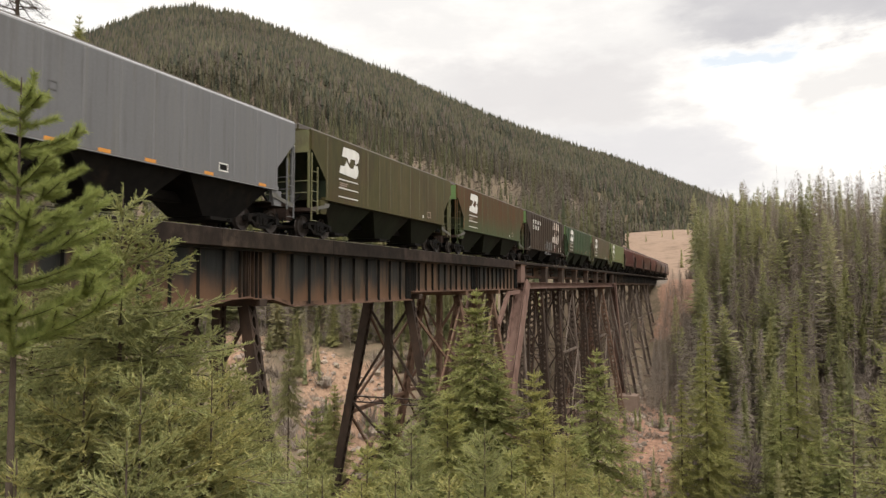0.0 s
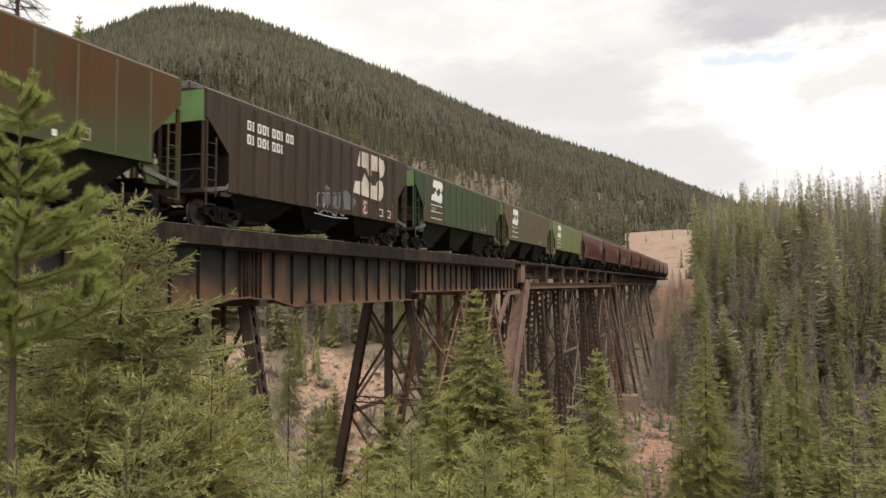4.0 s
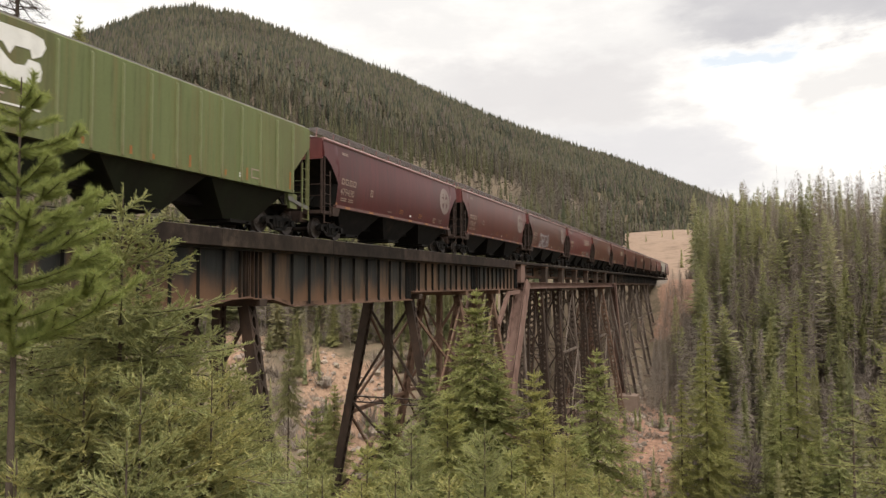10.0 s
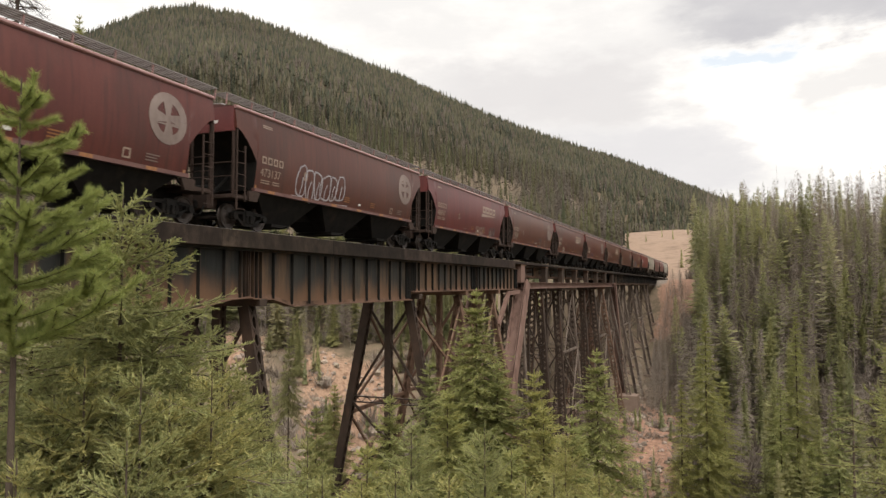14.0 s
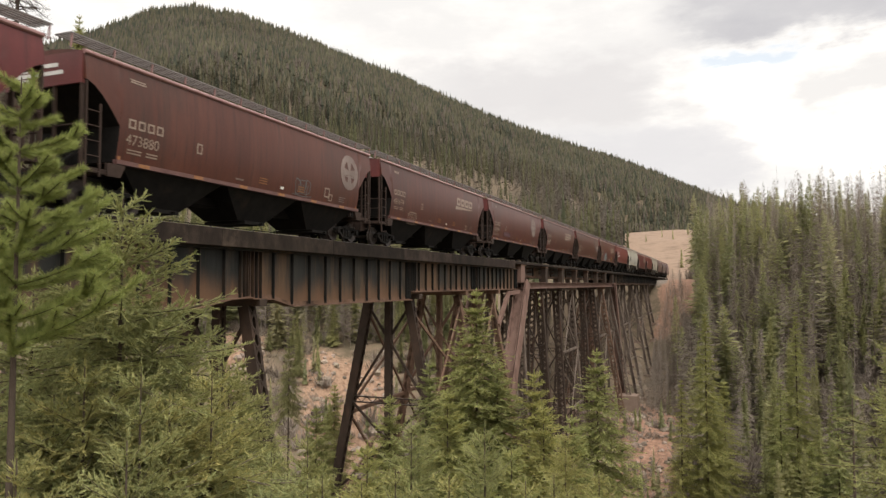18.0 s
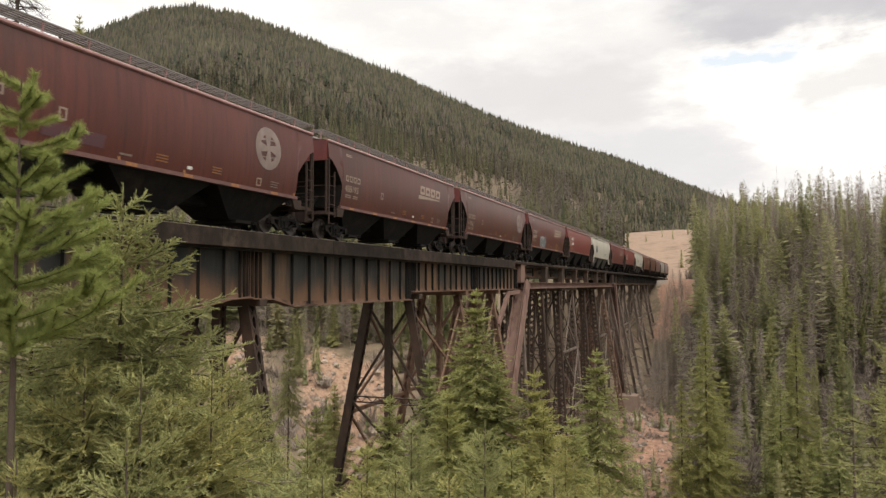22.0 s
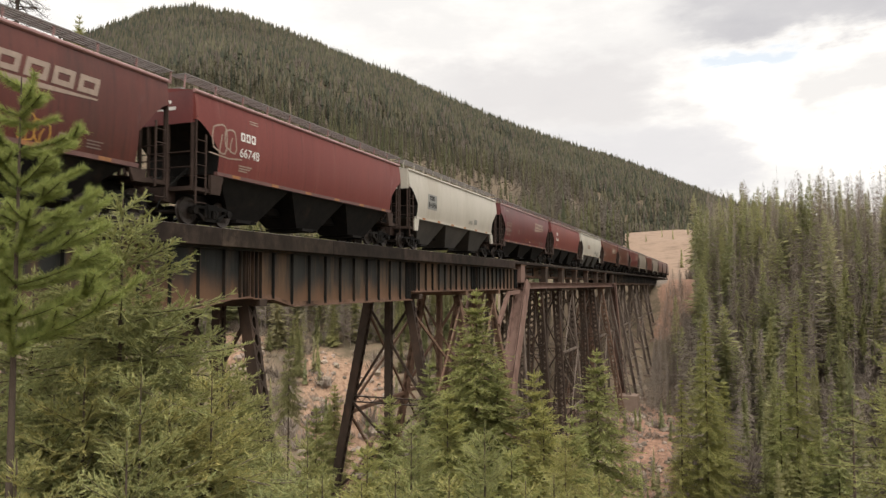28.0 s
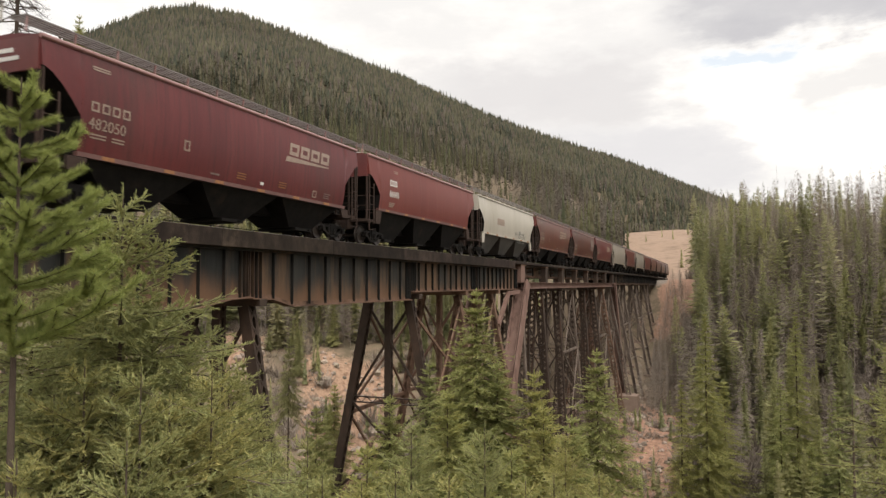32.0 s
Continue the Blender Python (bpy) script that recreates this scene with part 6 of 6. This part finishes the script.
    marks = [("marking", block_word(1.52, 2.53 + up, 4, 0.28, 1.32), MARK_DIM), ("marking", [p for z in (1.88, 1.79) for p in bars(1.55, z + up, (0.55,), 0.04) + bars(2.3, z + up, (0.45,), 0.04)], MARK_DIM), ("marking", bars(1.6, 3.98, (0.6, 0.6), 0.04, 0.07), MARK_DIM), ("reflector", REFL, REFLECT_DIM), ("end", None, MARK), ("marking", open_block(5.2 if wedged else 4.45, 2.28, 0.26, 0.34, 0.05), MARK_DIM), ("marking", open_block(L - 3.9, 1.66, 0.30, 0.30, 0.05), MARK_DIM), ("marking", bars(L - 3.0, 1.9, (0.55, 0.45, 0.5), 0.035), MARK_WORN), ("marking", bars(8.0, 1.95, (0.5, 0.5, 0.5), 0.04), REFLECT_DIM), ("marking", bars(10.6, 1.95, (0.5, 0.5, 0.5), 0.04), REFLECT_DIM), ("marking", bars(9.4, 1.72, (0.22,), 0.10), MARK), ("marking", bars(6.6, 1.72, (0.45,), 0.06), MARK_WORN)]
    if not wedged:
        marks.append(("upright_reflector", [(CUT + 0.10, 0.60), (L - CUT - 0.1, 0.60)] + ([(6.6, 0.45), (9.3, 0.45)] if i == 13 else []), REFLECT_DIM))
    if i in nums:
        marks.append(("text", (nums[i], 1.45, 2.05 + up, 0.44), MARK_DIM))
    else:
        marks.append(("marking", block_word(1.5, 2.07 + up, 6, 0.28, 0.9), MARK_DIM))
    if wedged:
        marks.append(("emblem", wedge_mark(L - 6.1, 2.87), MARK_DIM))
    elif i < 28:
        marks.append(("emblem", ring_mark(L - (3.3 if i == 13 else 2.2), 3.15, 0.82), MARK_WORN))
    if i == 9:
        marks.append(("scrawl", scrawl(4.3, 2.2, 6, 1.12, 5), SPRAY))
    if i == 16:
        marks.append(("scrawl", [[(4.4, 1.62), (6.9, 1.60), (7.0, 2.25), (6.3, 2.55), (5.6, 2.35), (4.9, 2.62), (4.3, 2.35)]], SPRAY_FILL))
        marks.append(("scrawl", scrawl(4.8, 2.08, 4, 0.95, 6), SPRAY))
        marks.append(("scrawl", scrawl(L - 4.8, 1.9, 2, 0.7, 7), YELLOW))
    if i == 11:
        marks += [("scrawl", scrawl(L - 6.4, 2.0, 3, 0.62, 21), SPRAY_FILL), ("marking", open_block(L - 4.3, 1.78, 0.42, 0.42, 0.06), MARK_DIM)]
    if i == 12:
        marks.append(("scrawl", scrawl(3.7, 1.62, 4, 0.46, 33) + stroke([(3.5, 1.86), (3.8, 2.0), (4.6, 1.98), (4.75, 1.7)], 0.05), MARK_DIM))
    if i == 13:
        marks.append(("scrawl", [[(4.0, 1.80), (6.0, 1.78), (6.05, 2.15), (4.05, 2.18)]], SPRAY_BLUE))
    if i == 10:
        marks.append(("scrawl", scrawl(9.2, 1.86, 7, 0.46, 8), MARK_DIM))
        marks.append(("scrawl", scrawl(12.3, 1.90, 4, 0.56, 9), SPRAY_FILL))
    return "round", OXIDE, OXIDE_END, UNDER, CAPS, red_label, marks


# the white cars' hopper grey, with the shadow beneath them in its colour
UNDER_WHITE = mat("shaded_grey_hopper_paint", [(0.026, 0.023, 0.019), (0.062, 0.055, 0.047)], 0.7, scale=1.2, streak=0.6)


def mat_under_white():
    return UNDER_WHITE


CARS = []
for i_, y_ in enumerate(LEADS[:-1]):
    L_ = round((LEADS[i_ + 1] - y_ - 1.25) * 10) / 10
    CARS.append((hopper_car(*(lambda s: (s[0], L_, *s[1:]))(livery(i_, L_))), y_, L_))


def travelled(t):
    return 10.519 * (t - 16) - 0.00862 * (t - 16) ** 2


def motions():
    """The train rolls over the bridge towards the near bank; the wheels turn with it."""
    for car, lead, L in CARS:
        rows = []
        for k in range(17):
            t = 2.0 * k
            y0 = lead - travelled(t)
            ya, yb = y0 + 1.45, y0 + L - 1.45
            xa, xb = track_x(ya), track_x(yb)
            a = math.atan2(-(xb - xa), yb - ya)
            rows.append((t, Matrix.Translation((xa + math.sin(a) * 1.45, y0, 0)) @ Matrix.Rotation(a, 4, "Z")))
        walk(car, rows)
    first = WHEELSETS[0]
    walk(first, [(k / 30, Matrix.Rotation(travelled(k / 30) / 0.457, 4, "X")) for k in range(961)])
    for w in WHEELSETS[1:]:
        w.rotation_mode = "QUATERNION"
        w.animation_data_create()
        w.animation_data.action = first.animation_data.action
        w.animation_data.action_slot = first.animation_data.action_slot
# ---------------------------------------------------------------- trees near the camera
def sprig_mesh(name, shoots, width, needles, length, thick, material, seed, round_brush=False):
    """Every shoot as three blades that share its axis, edged with slim needles. shoots: rows of start, direction, length."""
    g = np.random.default_rng(seed)
    S = np.array(shoots)
    n = len(S)
    P, D, L = S[:, 0:3], S[:, 3:6], S[:, 6]
    D = D / np.linalg.norm(D, axis=1)[:, None]
    side = np.cross(D, np.array([0, 0, 1.0]) + g.normal(0, 0.15, (n, 3)))
    side /= np.linalg.norm(side, axis=1)[:, None] + 1e-9
    up = np.cross(side, D)
    w = width * g.uniform(0.75, 1.25, n)[:, None]
    mid = P + D * (L * g.uniform(0.40, 0.65, n))[:, None]
    V = np.empty((n * 5, 3))
    V[0::5], V[1::5] = P, P + D * (L * 1.04)[:, None]
    V[2::5], V[3::5], V[4::5] = mid + side * w - up * w * 0.15, mid - side * w - up * w * 0.15, mid + up * w * 0.75
    o = np.arange(n)[:, None] * 5
    F = np.concatenate([o + np.array([[0, 2, 1]]), o + np.array([[0, 1, 3]]), o + np.array([[0, 4, 1]])])
    if needles:
        idx = np.repeat(np.arange(n), np.maximum(1, (needles * L / 0.14).astype(int)))
        k = len(idx)
        u = g.random(k)
        a = np.where(g.random(k) < 0.5, 0.0, np.pi) + g.normal(0, 0.8, k)
        lift = np.abs(np.sin(a)) * 0.8 + 0.15
        if round_brush:
            a = g.random(k) * 2 * np.pi
            lift = np.sin(a)
        d = D[idx] * (0.85 if round_brush else 0.7) + side[idx] * np.cos(a)[:, None] + up[idx] * lift[:, None]
        d /= np.linalg.norm(d, axis=1)[:, None]
        base = P[idx] + D[idx] * (u * L[idx] * 1.02)[:, None]
        q = np.cross(d, g.normal(0, 1, (k, 3)))
        q *= (thick / 2) / (np.linalg.norm(q, axis=1)[:, None] + 1e-9)
        N = np.empty((k * 3, 3))
        N[0::3], N[1::3], N[2::3] = base - q, base + q, base + d * (length * g.uniform(0.7, 1.25, k))[:, None]
        F = np.concatenate([F, np.arange(k * 3).reshape(-1, 3) + len(V)])
        V = np.concatenate([V, N])
    me = bpy.data.meshes.new(name)
    me.vertices.add(len(V))
    me.vertices.foreach_set("co", V.ravel())
    me.loops.add(F.size)
    me.loops.foreach_set("vertex_index", F.ravel().astype(np.int32))
    me.polygons.add(len(F))
    me.polygons.foreach_set("loop_start", np.arange(0, F.size, 3, dtype=np.int32))
    me.polygons.foreach_set("loop_total", np.full(len(F), 3, dtype=np.int32))
    me.update(calc_edges=True)
    me.materials.append(material)
    return me


def fir_boughs(seed, depth, slope, gap, arms, fine, reach=2.3):
    """Boughs and shoots of a fir whose tip is at the origin. Returns the limb Geo and the shoots."""
    g = random.Random(seed)
    limbs, shoots = Geo(), []
    for k in range(7):
        shoots.append((0, 0, -0.08 * k - 0.1, 0.02, 0.01, 1.0, 0.16))
    for k in range(16):  # short side shoots between the upper whorls
        shoots.append((0, 0, -g.uniform(0.35, 1.3), g.uniform(-1, 1), g.uniform(-1, 1), g.uniform(0.4, 1.0), g.uniform(0.08, 0.16)))
    d = 0.30
    while d < depth:
        n = arms if d > 1.3 else 7 if d > 0.6 else 5
        a0 = g.random() * 6.283
        for j in range(n):
            a = a0 + 6.283 * j / n + g.uniform(-0.25, 0.25)
            dd = d + (g.uniform(-0.05, 0.05) if d < 1.0 else g.uniform(-0.30, 0.30))
            L = min(reach, slope * dd + 0.12) * (g.uniform(0.75, 1.1) if d < 1.0 else g.uniform(0.55, 1.12))
            # upswept near the tip, level lower down and hanging at the foot
            rise = max(-0.25, 0.85 - 0.42 * dd) + (g.uniform(-0.22, 0.22) if d > 1.0 else 0)
            pts = []
            p = Vector((0, 0, -dd))
            steps = max(4, int(L / (0.08 if d < 1.3 else 0.15 if fine else 0.20)))
            for i in range(steps + 1):
                u = i / steps
                pts.append(p.copy())
                sl = rise - 0.35 * u * min(1, dd * 0.4) + 0.42 * u * u
                v = Vector((math.cos(a), math.sin(a), sl)).normalized()
                p = p + v * (L / steps)
            for q0, q1 in zip(pts[::2], pts[2::2] or [pts[-1]]):
                limbs.tube(q0, q1, 0.004 + 0.004 * L, 3, 0.003 + 0.003 * L)
            roll = g.gauss(0, 0.35)
            if dd > 0.9:  # short inner twigs close the crown round the stem
                for k in range(5):
                    q = pts[0].lerp(pts[max(1, steps // 2)], g.uniform(0.1, 1.0))
                    shoots.append((*q, g.uniform(-1, 1), g.uniform(-1, 1), g.uniform(-0.9, 0.5), g.uniform(0.10, 0.22)))
            for i in range(1, steps + 1):
                u = i / steps
                q = pts[i]
                ax = (pts[i] - pts[i - 1]).normalized()
                shoots.append((*pts[i - 1], *ax, L / steps * 1.25))
                if u < 0.15 and L > 0.6:
                    continue
                lat = ax.cross(Vector((0, 0, 1))).normalized()
                upw = lat.cross(ax)
                for sgn in (-1, 1):
                    ls = min(0.60, (0.42 * L * (1 - u) + 0.11) * g.uniform(0.6, 1.15))
                    r = roll + g.gauss(0, 0.35)
                    out = lat * (sgn * math.cos(r)) + upw * math.sin(r) * sgn
                    v = (ax * 0.78 + out * 0.72 + Vector((0, 0, g.uniform(-0.32, 0.16)))).normalized()
                    shoots.append((*q, *v, ls))
                    if ls > 0.20:
                        m = int(ls / (0.085 if fine else 0.12))
                        lt = v.cross(Vector((0, 0, 1))).normalized()
                        ut = lt.cross(v)
                        for t in range(1, m):
                            qq = q + v * (ls * t / m)
                            for s2 in (-1, 1):
                                if g.random() < 0.2:
                                    continue
                                r2 = g.gauss(0, 0.6)
                                v2 = (v * 0.8 + (lt * math.cos(r2) + ut * math.sin(r2)) * (s2 * 0.68) + Vector((0, 0, g.uniform(-0.2, 0.12)))).normalized()
                                shoots.append((*qq, *v2, g.uniform(0.07, 0.16)))
        d += max(gap, 0.30) * g.uniform(0.95, 1.15) if d < 1.0 else gap * (0.85 + 0.1 * d) * g.uniform(0.85, 1.15) if d < 2.5 else gap * g.uniform(0.9, 1.25)
    return limbs, shoots


def pine_boughs(seed, depth):
    """Boughs and shoots of a young pine whose tip is at the origin: long brushes with a few side fingers."""
    g = random.Random(seed)
    limbs, shoots = Geo(), []

    def brush_along(p, a, length, rise, bend):
        pts, steps = [p.copy()], max(3, int(length / 0.09))
        for i in range(steps):
            v = Vector((math.cos(a), math.sin(a), rise + bend * i / steps)).normalized()
            pts.append(pts[-1] + v * (length / steps))
        for q0, q1 in zip(pts, pts[1:]):
            limbs.tube(q0, q1, 0.006, 4, 0.005)
            shoots.append((*q0, *(q1 - q0).normalized(), (q1 - q0).length * 1.1))
        return pts

    brush_along(Vector((0, 0, -0.62)), 0.3, 0.62, 6.0, 0.0)
    d = 0.22
    while d < depth:
        n = 4 if d < 0.8 else 5
        a0 = g.random() * 6.283
        for j in range(n):
            a = a0 + 6.283 * j / n + g.uniform(-0.3, 0.3)
            L = min(1.05, 0.22 + 0.50 * d) * g.uniform(0.7, 1.12)
            pts = brush_along(Vector((0, 0, -d + g.uniform(-0.08, 0.08))), a, L, g.uniform(0.15, 0.45), 0.35)
            for k in range(int(L / 0.17)):
                i = int(len(pts) * g.uniform(0.2, 0.85))
                side = g.choice((-1, 1)) * g.uniform(0.5, 0.95)
                brush_along(pts[i], a + side, L * g.uniform(0.22, 0.38), g.uniform(0.0, 0.7), 0.5)
        d += 0.27 * g.uniform(0.85, 1.2)
    return limbs, shoots


TREE_PARTS = {}


def tree_parts(kind):
    if kind not in TREE_PARTS:
        if kind == "pine":
            limbs, shoots = pine_boughs(5, 2.7)
            crown = sprig_mesh("crown", shoots, 0.006, 210, 0.078, 0.0052, PINE, 5, True)
        elif kind == "fir_a":
            limbs, shoots = fir_boughs(21, 3.9, 0.72, 0.21, 10, True)
            crown = sprig_mesh("crown", shoots, 0.0145, 20, 0.036, 0.0090, FIR, 6)
        elif kind == "fir_d":
            limbs, shoots = fir_boughs(23, 4.2, 0.62, 0.24, 9, True)
            crown = sprig_mesh("crown", shoots, 0.0105, 12, 0.036, 0.0095, FIR, 6)
        elif kind == "fir_b":
            limbs, shoots = fir_boughs(34, 4.6, 0.56, 0.26, 9, True)
            crown = sprig_mesh("crown", shoots, 0.0110, 11, 0.036, 0.0100, FIR, 7)
        elif kind == "ravine_fir":
            limbs, shoots = fir_boughs(58, 19.0, 0.19, 0.42, 8, False, 2.9)
            crown = sprig_mesh("crown", shoots, 0.034, 1.5, 0.10, 0.030, FIR_DARK, 9)
        else:
            limbs, shoots = fir_boughs(47, 9.0, 0.35, 0.25, 11, False, 2.0)
            crown = sprig_mesh("crown", shoots, 0.026, 3, 0.058, 0.0165, FIR_DARK, 8)
        TREE_PARTS[kind] = (crown, fix(limbs.mesh("branching", BARK)))
    return TREE_PARTS[kind]


LABELS = {"pine": "young green pine with tufted upswept branch tips", "fir_a": "young fir with yellow-green flat boughs", "fir_d": "young olive-green fir with level boughs", "fir_b": "bushy young fir with drooping boughs", "ravine_fir": "tall olive-green fir on the ravine floor", "fir_c": "slender dark green fir in the ravine"}


def near_tree(kind, x, y, top, w, turn):
    g = height(x, y)
    H = top - g
    t = thing("pine_tree" if kind == "pine" else "fir_tree", LABELS[kind], "tree", "trees by the bridge", at=Matrix.Translation((x, y, g)))
    crown, limbs = tree_parts(kind)
    part("trunk", Geo().tube((0, 0, -0.4), (0, 0, H - 0.05), (0.02 + 0.0085 * H) * (0.75 if kind in ("pine", "fir_b", "fir_d") else 1.0), 9, 0.006), BARK, t)
    for name, me in (("crown", crown), ("branching", limbs)):
        o = tagged(part(name, me, None, t), kind="stuff" if name == "branching" else "")
        o.location.z, o.rotation_euler.z, o.scale = H, turn, (w, w, 1)
    return t


for i_, row_ in enumerate([
    ("pine", 11.68, 4.57, -0.09, 1.00),
    ("fir_a", 10.97, 6.48, -0.89, 1.00),
    ("fir_b", 11.62, 9.61, -4.37, 0.80),
    ("fir_b", 9.37, 11.40, -4.06, 0.90),
    ("fir_d", 7.37, 8.90, -2.02, 1.00),
    ("fir_b", 8.99, 6.89, -2.78, 1.00),
    ("fir_a", 12.17, 6.00, -3.22, 0.90),
    ("fir_b", 12.04, 4.35, -3.47, 0.80),
    ("fir_c", 8.68, 26.61, -2.25, 1.32),
    ("fir_d", 14.19, 10.60, -4.23, 0.80),
    ("fir_b", 12.31, 12.03, -4.53, 0.90),
    ("fir_c", 9.70, 20.73, -5.33, 1.32),
    ("fir_c", 10.61, 13.57, -5.43, 1.19),
    ("fir_c", 11.24, 25.62, -5.21, 1.32),
    ("fir_c", 12.76, 30.49, -4.81, 1.32),
    ("fir_b", 13.50, 20.11, -6.23, 1.00),
    ("fir_c", 12.91, 16.64, -5.94, 1.19),
    ("fir_d", 14.96, 12.03, -5.23, 0.80),
    ("fir_b", -7.34, 37.73, -5.39, 0.55),
    ("fir_c", -11.89, 51.26, -10.26, 1.06),
    ("fir_d", 19.74, 9.30, -2.15, 0.85),
    ("ravine_fir", 16.3, 76.0, -5.0, 1.30),
    ("ravine_fir", 23.2, 79.0, -11.6, 1.43),
    ("fir_d", 10.90, 7.07, -2.27, 1.10),
    ("fir_b", 9.05, 6.86, -1.83, 1.10),
    ("fir_b", 8.93, 7.88, -1.77, 1.10),
    ("fir_b", 12.26, 6.56, -2.98, 1.00),
    ("fir_a", 11.59, 5.43, -2.83, 1.00),
    ("fir_b", 10.09, 9.47, -2.94, 1.00),
    ("fir_b", 12.28, 5.48, -2.81, 1.00),
    ("ravine_fir", 14.0, 74.3, -11.5, 1.17),
    ("ravine_fir", 18.0, 80.0, -12.2, 1.56),
    ("ravine_fir", 28.4, 80.0, -12.7, 1.43),
    ("ravine_fir", 25.0, 82.0, -4.9, 1.17),
    ("ravine_fir", 25.6, 76.0, -17.0, 1.56),
    ("fir_d", 9.26, 8.06, -2.56, 1.10),
    ("fir_b", 10.28, 8.47, -2.86, 1.00),
    ("fir_b", 9.85, 9.94, -3.45, 0.90),
    ("fir_d", 11.29, 5.33, -3.12, 1.00),
    ("fir_d", 12.60, 5.00, -3.41, 0.90),
    ("fir_b", 11.98, 8.13, -4.26, 0.90),
    ("fir_b", 12.35, 8.83, -4.70, 0.90),
    ("fir_b", 12.63, 9.49, -4.95, 0.90),
    ("fir_b", 13.40, 9.02, -4.56, 0.90),
    ("fir_b", 14.20, 9.01, -4.56, 0.90),
    ("fir_b", 14.90, 10.37, -4.91, 0.90),
    ("fir_b", 15.35, 14.35, -5.76, 0.90),
    ("fir_c", 12.90, 24.18, -6.50, 1.32),
    ("fir_c", 9.69, 26.08, -5.00, 1.45),
    ("fir_c", 7.03, 29.31, -4.45, 1.32),
    ("fir_c", 12.48, 21.83, -5.77, 1.32),
    ("fir_c", 6.28, 23.74, -6.14, 1.19),
    ("fir_c", 4.98, 30.73, -5.66, 1.19),
    ("fir_c", -1.25, 25.06, -5.33, 1.32),
    ("fir_c", -1.58, 31.54, -8.29, 1.19),
    ("fir_c", -19.19, 32.08, 14.70, 0.79),
]):
    near_tree(*row_, i_ * 2.1 + 0.4)


def bare_larch(x, y, top, seed, reach=1.6, thick=1.0):
    g = random.Random(seed)
    z0 = height(x, y)
    H = top - z0
    t = thing("larch_tree", "tall leafless larch with thin dark twigs", "tree", "trees by the bridge", at=Matrix.Translation((x, y, z0)))
    part("trunk", Geo().tube((0, 0, -0.4), (0, 0, H), 0.03 + 0.007 * H, 9, 0.012), BARK, t)
    limb, twig = Geo(), Geo()
    n = int(H * 7)
    for k in range(n):
        h = H * (0.35 + 0.64 * k / n)
        a = g.random() * 6.283
        L = (0.25 + reach * (1 - h / H) ** 0.7) * g.uniform(0.5, 1.2)
        p = Vector((0, 0, h))
        q = p + Vector((math.cos(a) * L, math.sin(a) * L, L * (g.uniform(-0.35, 0.2) if reach < 3 else g.uniform(-0.6, 0.3))))
        limb.tube(p, q, (0.012 + 0.008 * L) * thick, 3, 0.004 * thick)
        for m in range(int(L * (6 if reach < 3 else 16))):
            u = g.uniform(0.2, 1)
            b = p + (q - p) * u
            twig.tube(b, b + Vector((g.uniform(-1, 1), g.uniform(-1, 1), g.uniform(-0.5, 0.6))) * (0.28 + 0.12 * thick), 0.006 * thick, 3, 0.002 * thick)
    tagged(part("branching", limb, BARK, t), kind="stuff")
    tagged(part("fine_branching", twig, BARK, t), kind="stuff")


bare_larch(-20.6, 29.0, 26.0, 1, 5.6, 1.5)
bare_larch(20.4, 18.4, -4.6, 2, 0.5)
bare_larch(9.4, 206.0, 5.4, 3, 1.4)

motions()
